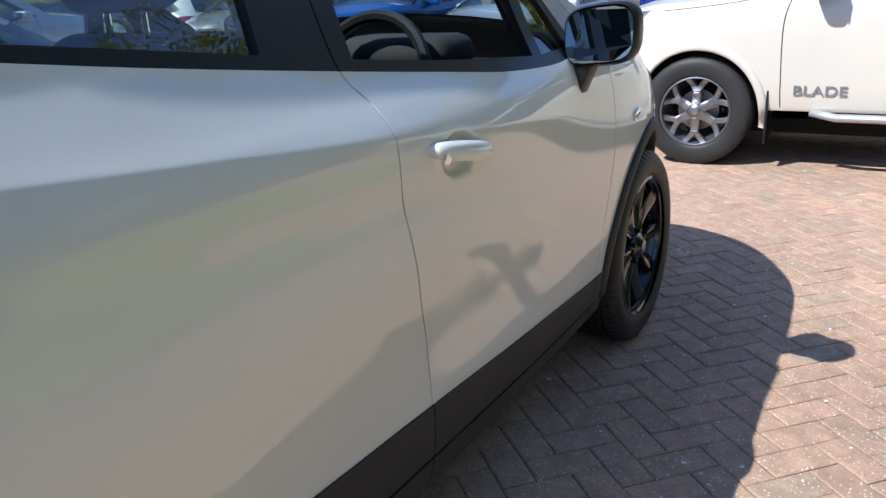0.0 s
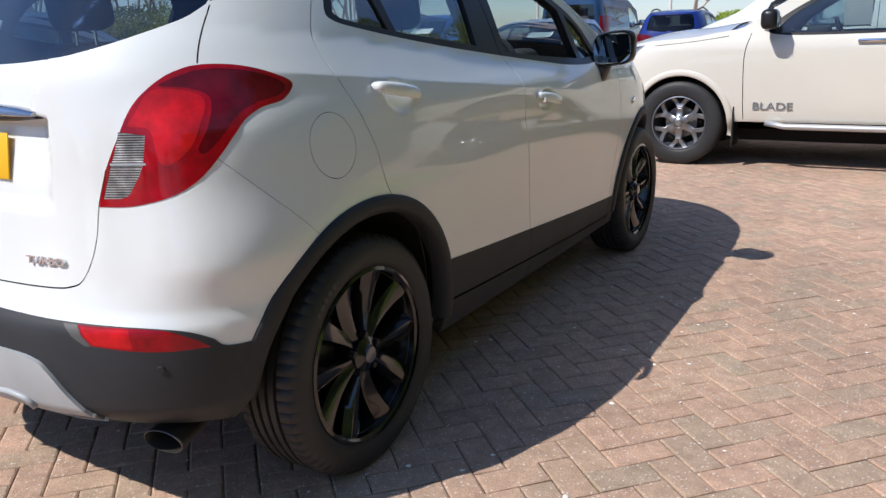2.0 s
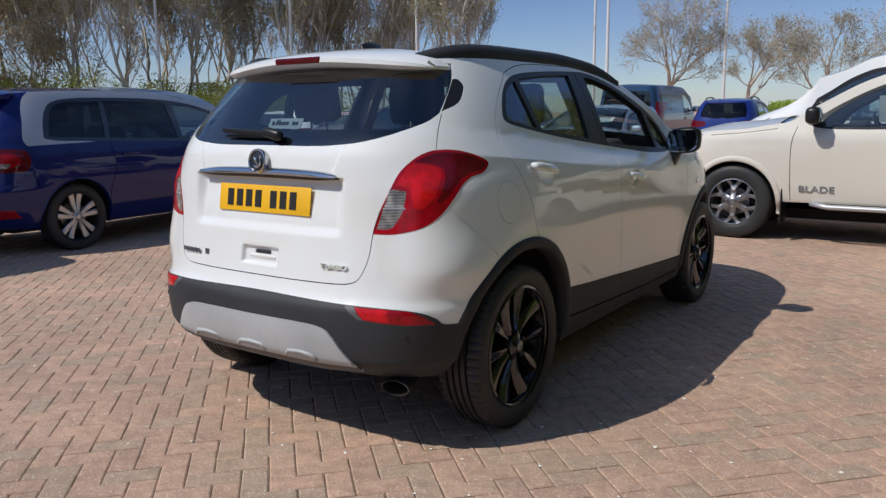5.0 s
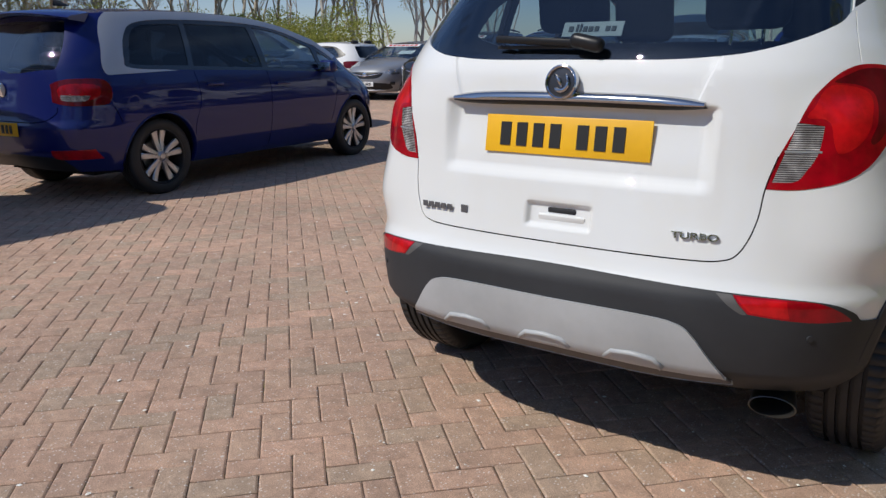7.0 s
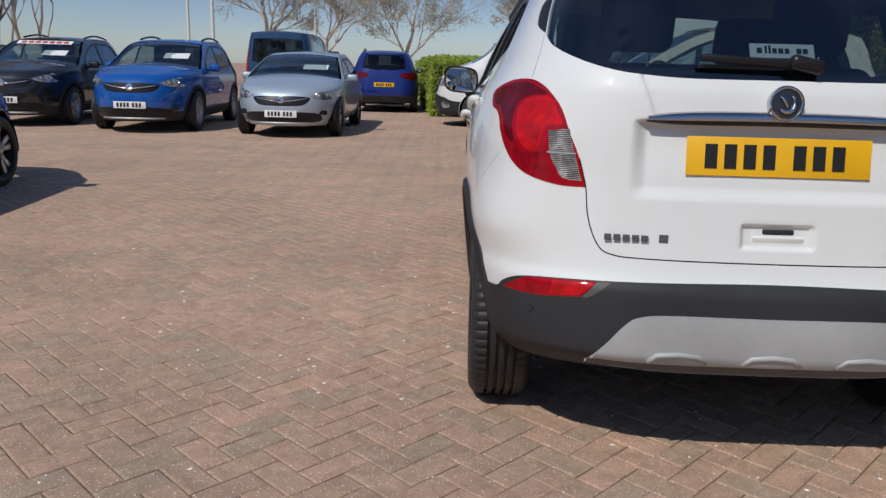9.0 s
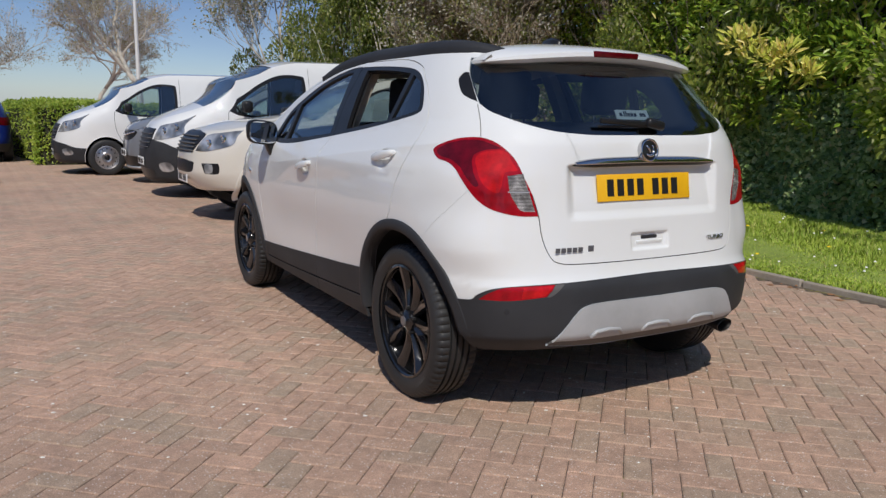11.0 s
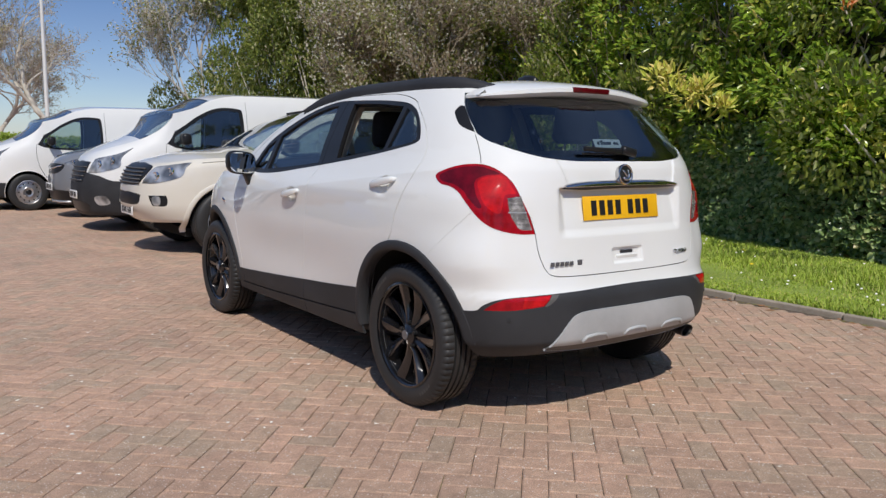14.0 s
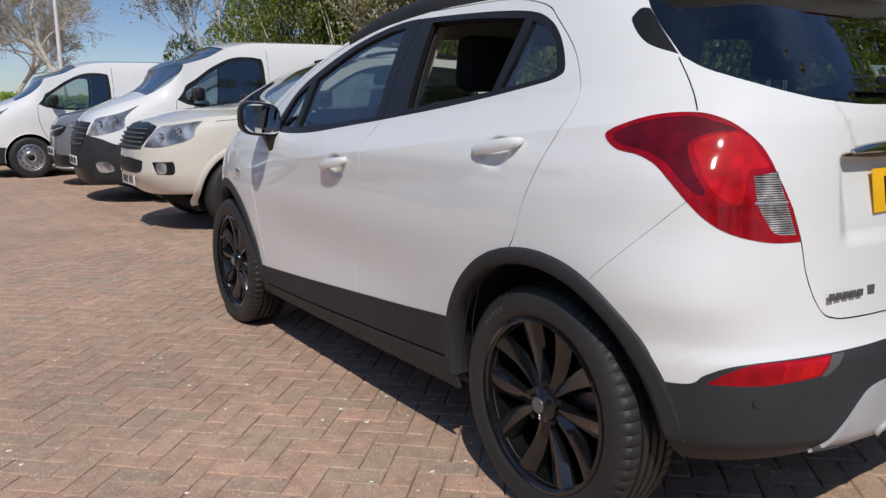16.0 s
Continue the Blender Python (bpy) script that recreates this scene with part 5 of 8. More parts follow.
# ---- the other vehicles in the yard ----
def build_vehicle(name, label, category, spec, m, color, wheels, fine=(26, 34, 22, 30), group="vehicles in the yard"):
    """A parked vehicle from its plan outlines, roof line and side and end outlines."""
    car = tagged(new(name), label, category, group)
    sk = Skin(spec["width"], spec["rear"], spec["front"], spec["yr"], spec["yf"], spec.get("nr", 4.0), spec.get("nf", 3.0), spec.get("taper", ((-9, 1), (9, 1))))
    sh = Sheet(sk, spec["top"], spec["bottom"], fine[:3], fine[3])
    wb, r, track, tw, rim, style, rim_mat = wheels
    if "clad" in spec:
        sh.area("clad", sk.line(spec["clad"]) + [np.array([0, 0.02]), np.array([3, 0.02])])
    for n, poly, mat, out, lab in spec["areas"]:
        sh.area(n, sk.line(poly, True, 4))
    for yh in (0, wb):
        sh.area("hole", [sk.side(y, z) for y, z in circle(yh, r, r + 0.055, 28)])
    for k, line in enumerate(spec.get("gaps", ())):
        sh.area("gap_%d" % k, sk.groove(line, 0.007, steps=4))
    sh.finish()
    sh.make("body", "body", color, car)
    if "clad" in spec:
        sh.make("lower_trim", "clad", spec.get("clad_mat", CLAD), car, "", 0.004)
    glazed = set()
    for n, poly, mat, out, lab in spec["areas"]:
        if n in glazed:
            continue
        glazed.add(n)
        central = any(q[0] in ("r", "f") and q[1] == 0.0 for q in poly)
        see = mat in (GLASS, PRIVACY, DARKGLASS)
        for sides in (((1, -1),) if central else ((1,), (-1,))):
            sh.make(n, n, mat, car, lab, out, 0.0 if see else 0.012, sides)
    # these gaps too are shaded by near-black colour
    for k in range(len(spec.get("gaps", ()))):
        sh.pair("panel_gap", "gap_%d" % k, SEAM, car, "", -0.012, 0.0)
    sh.make("cabin_lining", tuple(t for t in set(sh.tag) if "window" not in t and t not in ("hole", "windscreen")), LINING, car, "", -0.04, 0.0)
    A = lambda q: sk.side(*q)[0]
    crown = spec["crown"]
    cowl, head = A(spec["cowl"]), A(spec["head"])
    sh.roof("bonnet", 3.0, cowl, color, car, crown, nx=14)
    sh.roof("windscreen", cowl, head, GLASS, car, crown, 0.05, nx=14)
    sh.roof("windscreen_edge", cowl, head, spec.get("pillar", TRIM), car, crown, 0.0, 0.02, nx=14) if spec.get("edge") else None
    tail = A(spec["tail"]) if "tail" in spec else 0.0
    sh.roof("roof", head, tail, spec.get("roof_mat", color), car, crown, nx=14)
    if "tail" in spec:
        sh.roof("load_bed_cover", tail, 0.0, spec.get("bed", TRIM), car, crown, nx=14)
    if spec.get("arch"):
        for yh in (0, wb):
            arch(sk, yh, r, r + 0.045, r + 0.10, car, spec["arch"], 0.010)
    else:
        for yh in (0, wb):
            liner(yh, r, r + 0.06, car)
            arch(sk, yh, r, r + 0.045, r + 0.062, car, color, 0.006, "wheel_arch_lip")
    for mm in wheel_places(wb, track, r, tw):
        make_wheel(car, r, rim, tw, rim_mat, style, mm)
    w0 = spec["width"][0][1]
    part("underbody", box(2 * w0 - 0.34, spec["yf"] - spec["yr"] + 1.6, 0.1, Matrix.Translation((0, (spec["yr"] + spec["yf"]) / 2, 0.26))), SEAM, car)
    if "cabin" in spec:
        cabin(car, *spec["cabin"])
    if "mirror" in spec:
        x, y, z, mat = spec["mirror"]
        for s in (1, -1):
            hh = 0.16 if z > 1.2 else 0.13
            mir = part("door_mirror", box(0.20, 0.13, hh, Matrix.Translation((s * x, y, z)), 0.045, 3), mat, car)
            part("mirror_glass", box(0.16, 0.006, hh - 0.04, Matrix.Translation((s * x, y - 0.066, z)), 0.002), MIRROR, mir)
            part("mirror_arm", box(0.16, 0.06, 0.04, Matrix.Translation((s * (x - 0.12), y + 0.02, z - 0.04)), 0.012), mat, mir)
    if "rear_plate" in spec:
        z = spec["rear_plate"]
        number_plate(car, YELLOW, Matrix.Translation((0, float(sk.raw(*sk.back(0.0, z))[1]) - 0.012, z)))
    if "front_plate" in spec:
        z = spec["front_plate"]
        number_plate(car, WHITEPLATE, Matrix.Translation((0, float(sk.raw(*sk.back(0.0, z, True))[1]) + 0.012, z)) @ pose(0, 0, 0, 0, 0, 180))
    if "handles" in spec:
        mat, places = spec["handles"]
        for s in (1, -1):
            for y, z in places:
                x = float(sk.raw(*sk.side(y, z))[0])
                part("door_handle", box(0.035, 0.20, 0.032, Matrix.Translation((s * (x + 0.014), y, z)), 0.012), mat, car)
    for x, z, rr in spec.get("bulbs", ()):
        p, n = sk.point(*[np.array([v]) for v in sk.back(x, z, True)])
        for s in (1, -1):
            d = (Vector((s * n[0][0], n[0][1], n[0][2])) * 0.6 + Vector((0, 0.6, 0))).normalized()
            m2 = Matrix.Translation(Vector((s * p[0][0], p[0][1], p[0][2])) + d * 0.004) @ d.to_track_quat("X", "Z").to_matrix().to_4x4()
            bulb = part("headlamp_bulb", lathe([(rr * 0.45, -0.004), (rr * 0.8, 0.002), (rr, 0.006), (rr * 1.12, 0.004), (rr * 1.16, -0.012)], 20), CHROME, car, "round chrome bulb housing")
            part("bulb_lens", lathe([(0.0, 0.004), (rr * 0.3, 0.003), (rr * 0.5, -0.003)], 16), CLEARLENS, bulb)
            bulb.matrix_basis = m2
    if "slats" in spec:
        half, levels = spec["slats"]
        for z in levels:
            w = half - 0.05 * max(0.0, (0.8 - z) / 0.1)
            pts = [(w * (i / 6 - 1), float(sk.raw(*sk.back(abs(w * (i / 6 - 1)), z, True))[1]) + 0.014, z) for i in range(13)]
            part("grille_slat", tube(pts, 0.012, 6, flat=0.8), LIPGREY, car, "dull grey grille slat")
    if "badge" in spec:
        z, front = spec["badge"]
        y = float(sk.raw(*sk.back(0.0, z, front))[1]) + (0.012 if front else -0.012)
        b = part("badge", lathe([(0.0, 0.006), (0.045, 0.004), (0.058, 0.0)], 24), CHROME, car, "plain chrome badge")
        b.matrix_basis = Matrix.Translation((0, y, z)) @ pose(0, 0, 0, 0, 0, 90 if front else -90)
    if "grille_bar" in spec:
        z = spec["grille_bar"]
        pts = []
        for i in range(13):
            x = -0.42 + 0.07 * i
            zz = z + 0.06 * (abs(x) / 0.42) ** 1.5
            pts.append((x, float(sk.raw(*sk.back(abs(x), zz, True))[1]) + 0.010, zz))
        part("grille_bar", tube(pts, 0.014, 6, flat=0.8), CHROME, car, "chrome wing bar")
        for s in (1, -1):
            y = float(sk.raw(*sk.back(0.62, 0.40, True))[1])
            part("fog_recess", box(0.20, 0.03, 0.075, Matrix.Translation((s * 0.62, y + 0.004, 0.42)) @ pose(0, 0, 0, 0, 0, -s * 28), 0.012), TRIM, car)
        pts = [(x, float(sk.raw(*sk.back(abs(x), 0.27, True))[1]) + 0.008, 0.25) for x in (-0.5, -0.3, 0.0, 0.3, 0.5)]
        part("lower_trim_bar", tube(pts, 0.018, 6), SILVER, car)
    if spec.get("rails"):
        for s in (1, -1):
            pts = []
            for i in range(15):
                y = spec["rails"][0] + (spec["rails"][1] - spec["rails"][0]) * i / 14
                a = sk.side(y, 1.4)[0]
                p = sk.raw(a, pchip(sh.top, a))
                pts.append((s * (p[0] - 0.04), y, p[2] + 0.03 + 0.03 * math.sin(math.pi * i / 14)))
            part("roof_rail", tube(pts, 0.018, 8), spec.get("rail_mat", SILVER), car)
    car.matrix_basis = m
    return car, sk, sh


def std(*rows):
    return [(n, p, m, o, l) for n, p, m, o, l in rows]


# navy people carrier with silver roof brackets
MPV = dict(
    width=[(0.15, 0.74), (0.3, 0.84), (0.5, 0.895), (0.75, 0.915), (0.92, 0.905), (1.0, 0.885), (1.06, 0.865), (1.3, 0.79), (1.5, 0.70), (1.62, 0.60)],
    rear=[(0.15, -0.60), (0.3, -0.80), (0.45, -0.90), (0.62, -0.905), (0.7, -0.87), (0.95, -0.835), (1.08, -0.82), (1.3, -0.70), (1.5, -0.56), (1.62, -0.48)],
    front=[(0.15, 3.5), (0.3, 3.68), (0.5, 3.76), (0.7, 3.72), (0.85, 3.55), (1.0, 3.2), (1.3, 2.8)],
    yr=0.3, yf=2.2, nf=2.6,
    top=[("f", 0.0, 0.80), (3.45, 0.88), (3.2, 0.96), (2.85, 1.045), (2.55, 1.17), (2.1, 1.36), (1.7, 1.475), (1.2, 1.545), (0.5, 1.565), (-0.2, 1.545), ("r", 0.4, 1.52), ("r", 0.0, 1.52)],
    bottom=[("f", 0.0, 0.22), (0.4, 0.24), ("r", 0.0, 0.30)],
    areas=std(
        ("bumper_trim", [("r", 0.0, 0.40), ("r", 0.55, 0.40), ("r", 0.62, 0.36), ("r", 0.62, 0.2), ("r", 0.62, 0.2), ("r", 0.0, 0.2), ("r", 0.0, 0.2)], TRIM, 0.0, ""),
        ("silver_bracket", [(-0.36, 1.045), (-0.36, 1.045), (-0.46, 1.06), (-0.43, 1.25), (-0.38, 1.42), (-0.30, 1.52), (-0.1, 1.60), (0.6, 1.62), (1.3, 1.60), (1.9, 1.47), (2.35, 1.29), (2.62, 1.17), (2.62, 1.17), (2.45, 1.13), (2.1, 1.28), (1.65, 1.41), (1.1, 1.47), (0.3, 1.475), (-0.04, 1.44), (-0.18, 1.34), (-0.24, 1.16), (-0.18, 1.10), (0.25, 1.06), (0.25, 1.06)], SILVER, 0.003, "silver roof bracket"),
        ("window_band", [(-0.22, 1.09), (0.3, 1.065), (1.2, 1.035), (2.3, 0.99), (2.75, 0.985), (2.75, 0.985), (2.45, 1.15), (2.1, 1.30), (1.65, 1.43), (1.1, 1.49), (0.3, 1.495), (-0.06, 1.46), (-0.20, 1.36), (-0.27, 1.17)], PIANO, -0.001, ""),
        ("quarter_window", [(-0.18, 1.12), (0.38, 1.10), (0.38, 1.10), (0.42, 1.46), (0.42, 1.46), (0.0, 1.44), (-0.14, 1.36), (-0.21, 1.18)], DARKGLASS, -0.006, ""),
        ("rear_side_window", [(0.44, 1.095), (0.44, 1.095), (1.32, 1.06), (1.32, 1.06), (1.26, 1.45), (1.26, 1.45), (0.48, 1.465), (0.48, 1.465)], DARKGLASS, -0.006, ""),
        ("front_side_window", [(1.40, 1.06), (1.40, 1.06), (2.2, 1.02), (2.2, 1.02), (2.14, 1.24), (2.14, 1.24), (1.7, 1.39), (1.34, 1.445), (1.34, 1.445)], GLASS, -0.006, ""),
        ("front_quarter_window", [(2.26, 1.02), (2.26, 1.02), (2.62, 1.01), (2.62, 1.01), (2.4, 1.14), (2.22, 1.21), (2.22, 1.21)], GLASS, -0.006, ""),
        ("rear_window", [("r", 0.0, 1.09), ("r", 0.50, 1.09), ("r", 0.60, 1.12), ("r", 0.56, 1.32), ("r", 0.50, 1.44), ("r", 0.48, 1.47), ("r", 0.48, 1.47), ("r", 0.0, 1.48), ("r", 0.0, 1.48)], PRIVACY, -0.004, ""),
        ("tail_lamp", [("r", 0.56, 0.98), ("r", 0.56, 0.98), ("r", 0.64, 1.01), ("r", 0.74, 1.02), (-0.50, 1.01), (-0.45, 0.95), (-0.46, 0.86), (-0.52, 0.81), ("r", 0.70, 0.81), ("r", 0.58, 0.84), ("r", 0.58, 0.84)], DEEPRED, 0.002, "red tail lamp"),
        ("tail_lens", [("r", 0.62, 0.94), ("r", 0.70, 0.98), ("r", 0.82, 0.96), ("r", 0.82, 0.86), ("r", 0.66, 0.86)], REDLENS, 0.003, ""),
        ("reversing_lens", [("r", 0.64, 0.895), ("r", 0.64, 0.895), ("r", 0.80, 0.885), ("r", 0.80, 0.885), ("r", 0.78, 0.845), ("r", 0.66, 0.85)], CLEARLENS, 0.004, "clear lens"),
        ("reflector", [("r", 0.56, 0.46), ("r", 0.56, 0.46), ("r", 0.80, 0.46), ("r", 0.80, 0.46), ("r", 0.80, 0.38), ("r", 0.80, 0.38), ("r", 0.58, 0.39)], REDLENS, 0.004, "red reflector"),
    ),
    gaps=[[(0.42, 1.05), (0.44, 0.8), (0.36, 0.55), (0.40, 0.3)], [(1.36, 1.05), (1.38, 0.8), (1.36, 0.3)], [(2.42, 1.0), (2.44, 0.7), (2.36, 0.45)], [("r", 0.0, 0.68), ("r", 0.45, 0.68), ("r", 0.60, 0.74), ("r", 0.62, 0.80)], [(-0.45, 0.79), (-0.40, 0.66)]],
    crown=[(-1, 0.06), (3.8, 0.09)], cowl=(2.9, 1.03), head=(1.75, 1.47), cabin=(0.5, 0.74, 1.65, 2.35, 0.36, 1.02), mirror=(0.98, 2.22, 1.05, NAVY), rear_plate=0.62, badge=(0.93, False), handles=(NAVY, ((0.62, 0.93), (1.55, 0.90))))

mpv = build_vehicle("people_carrier", "navy blue people carrier with silver roof brackets", "car", MPV, Matrix.Translation((-5.79, 1.41, 0)) @ pose(0, 0, 0, 0, 0, 5.6), NAVY, (2.84, 0.33, 0.86, 0.205, 0.236, "double", ALLOY), (36, 44, 26, 40))[0]
bm = bmesh.new()
rows = []
for i in range(21):
    x = -0.62 + 1.24 * i / 20
    k = abs(x) / 0.62
    yb, zt = -0.70 + 0.10 * k**3, 1.585 - 0.05 * k**2
    rows.append([bm.verts.new((x, y, z)) for y, z in ((-0.40, zt), (yb + 0.03, zt - 0.028), (yb, zt - 0.045), (yb + 0.02, zt - 0.062), (-0.45, zt - 0.075))])
for p, q in zip(rows, rows[1:]):
    for k in range(4):
        bm.faces.new((p[k], q[k], q[k + 1], p[k + 1]))
bm.faces.new(rows[0]), bm.faces.new(rows[-1][::-1])
bmesh.ops.recalc_face_normals(bm, faces=bm.faces)
part("spoiler", bm, NAVY, mpv, "navy roof spoiler", sharp=40)
bm = bmesh.new()
rows = [[bm.verts.new((s * w, -0.28 + 0.15 * t, 1.615 + h * (s == 0))) for s in (-1, 0, 1)] for t, w, h in ((0.0, 0.012, 0.05), (0.4, 0.028, 0.045), (1.0, 0.006, 0.006))]
for p, q in zip(rows, rows[1:]):
    bm.faces.new((p[0], q[0], q[1], p[1])), bm.faces.new((p[1], q[1], q[2], p[2]))
part("aerial", bm, TRIM, mpv, "black shark-fin aerial")

# cream-white pickup
PICK = dict(
    width=[(0.3, 0.80), (0.42, 0.90), (0.6, 0.925), (0.85, 0.930), (1.0, 0.925), (1.08, 0.905), (1.15, 0.86), (1.3, 0.80), (1.6, 0.70), (1.76, 0.60)],
    rear=[(0.3, -1.05), (0.5, -1.22), (0.9, -1.22), (1.1, -1.2), (1.76, -1.0)],
    front=[(0.3, 3.72), (0.42, 3.90), (0.6, 3.99), (0.75, 3.975), (0.9, 3.93), (1.0, 3.86), (1.08, 3.7), (1.2, 3.3)],
    yr=-0.2, yf=2.7, nr=6.0, nf=2.9,
    top=[("f", 0.0, 1.04), ("f", 0.6, 1.05), (3.4, 1.09), (3.0, 1.115), (2.83, 1.145), (2.66, 1.17), (2.33, 1.36), (1.93, 1.575), (1.68, 1.65), (1.23, 1.685), (0.53, 1.67), (0.18, 1.60), (0.05, 1.20), (-0.07, 1.12), (-0.67, 1.12), ("r", 0.0, 1.12)],
    bottom=[("f", 0.0, 0.36), (2.5, 0.40), (0.5, 0.40), ("r", 0.0, 0.5)],
    areas=std(
        ("window_band", [(2.43, 1.155), (2.43, 1.155), (2.23, 1.115), (1.53, 1.115), (0.63, 1.135), (0.33, 1.16), (0.31, 1.30), (0.38, 1.50), (0.53, 1.575), (1.23, 1.605), (1.58, 1.585), (1.88, 1.50), (2.23, 1.31)], TRIM, -0.001, ""),
        ("front_window", [(2.33, 1.15), (2.23, 1.135), (1.53, 1.135), (1.48, 1.14), (1.48, 1.14), (1.48, 1.575), (1.48, 1.575), (1.58, 1.565), (1.83, 1.49), (2.18, 1.30)], GLASS, -0.006, ""),
        ("rear_window", [(1.41, 1.14), (1.41, 1.14), (0.63, 1.16), (0.41, 1.18), (0.41, 1.30), (0.49, 1.53), (0.63, 1.56), (1.41, 1.585), (1.41, 1.585)], PRIVACY, -0.006, ""),
        ("grille", [("f", 0.0, 1.03), ("f", 0.40, 1.02), ("f", 0.50, 0.98), ("f", 0.42, 0.84), ("f", 0.34, 0.80), ("f", 0.0, 0.79), ("f", 0.0, 0.79)], TRIM, 0.004, "black mesh grille"),
        ("headlamp", [("f", 0.455, 0.82), ("f", 0.455, 0.82), ("f", 0.455, 0.82), ("f", 0.53, 0.985), ("f", 0.66, 1.02), (3.47, 1.05), (3.45, 1.05), (3.45, 1.05), (3.52, 0.99), ("f", 0.79, 0.895), ("f", 0.64, 0.825)], HEADLENS, 0.006, "clear headlamp"),
        ("fog_lamp", [("f", 0.555, 0.685), ("f", 0.555, 0.685), ("f", 0.72, 0.69), ("f", 0.72, 0.69), ("f", 0.73, 0.63), ("f", 0.71, 0.57), ("f", 0.60, 0.57), ("f", 0.60, 0.57)], TRIM, -0.006, "black fog lamp recess"),
        ("fog_lens", [("f", 0.60, 0.67), ("f", 0.67, 0.67), ("f", 0.67, 0.585), ("f", 0.61, 0.585)], HEADLENS, -0.002, ""),
        ("lower_intake", [("f", 0.0, 0.71), ("f", 0.40, 0.70), ("f", 0.44, 0.66), ("f", 0.38, 0.58), ("f", 0.0, 0.57), ("f", 0.0, 0.57)], TRIM, -0.004, ""),
    ),
    gaps=[[(2.52, 1.14), (2.56, 0.95), (2.55, 0.6), (2.54, 0.42)], [(1.45, 1.12), (1.45, 0.8), (1.43, 0.42)], [(0.31, 1.14), (0.35, 0.9), (0.5, 0.6)], [(3.35, 1.05), (3.0, 1.08), (2.7, 1.12)]],
    crown=[(-1.3, 0.0), (-0.02, 0.01), (0.33, 0.06), (2.2, 0.07), (4, 0.10)], cowl=(2.69, 1.165), head=(1.75, 1.63), tail=(0.0, 1.15), cabin=(0.68, 0.76, 1.83, 2.28, 0.36, 1.14), mirror=(1.03, 2.36, 1.245, TRIM), front_plate=0.50, bulbs=((0.60, 0.90, 0.046), (0.71, 0.955, 0.042)), handles=(CHROME, ((1.62, 1.06), (0.55, 1.07))), rails=(0.5, 1.65), rail_mat=TRIM, arch=IVORY, slats=(0.41, (0.82, 0.86, 0.90, 0.94, 0.98)))
pickup = build_vehicle("pickup_truck", "cream-white double-cab pickup with silver six-spoke wheels", "pickup truck", PICK, Matrix.Translation((3.42, 6.36, 0)) @ pose(0, 0, 0, 0, 0, 90), IVORY, (3.09, 0.372, 0.915, 0.255, 0.235, "star", GREYALLOY), (24, 52, 36, 40))[0]
for s in (1, -1):
    part("side_step", tube([(s * 0.93, 2.35, 0.40), (s * 0.955, 2.2, 0.375), (s * 0.955, 1.0, 0.372), (s * 0.955, 0.55, 0.375), (s * 0.93, 0.42, 0.40)], 0.038, 10, flat=0.7), SILVER, pickup, "silver side step")
    part("mud_flap", box(0.24, 0.015, 0.36, Matrix.Translation((s * 0.80, 2.62, 0.36)), 0.004), TRIM, pickup)
words("BLADE", 0.088, MIDGREY, pickup, Matrix.Translation((-0.9265, 2.31, 0.535)) @ pose(0, 0, 0, 90, 0, -90) @ pose(0, 0, 0, 6, 0, 0), 0.002, wide=1.24)
part("sales_card", box(0.004, 0.20, 0.26, Matrix.Translation((-0.70, 1.75, 1.30)) @ pose(0, 0, 0, 0, -22, 0)), PAPER, pickup, "white sales card in the window")


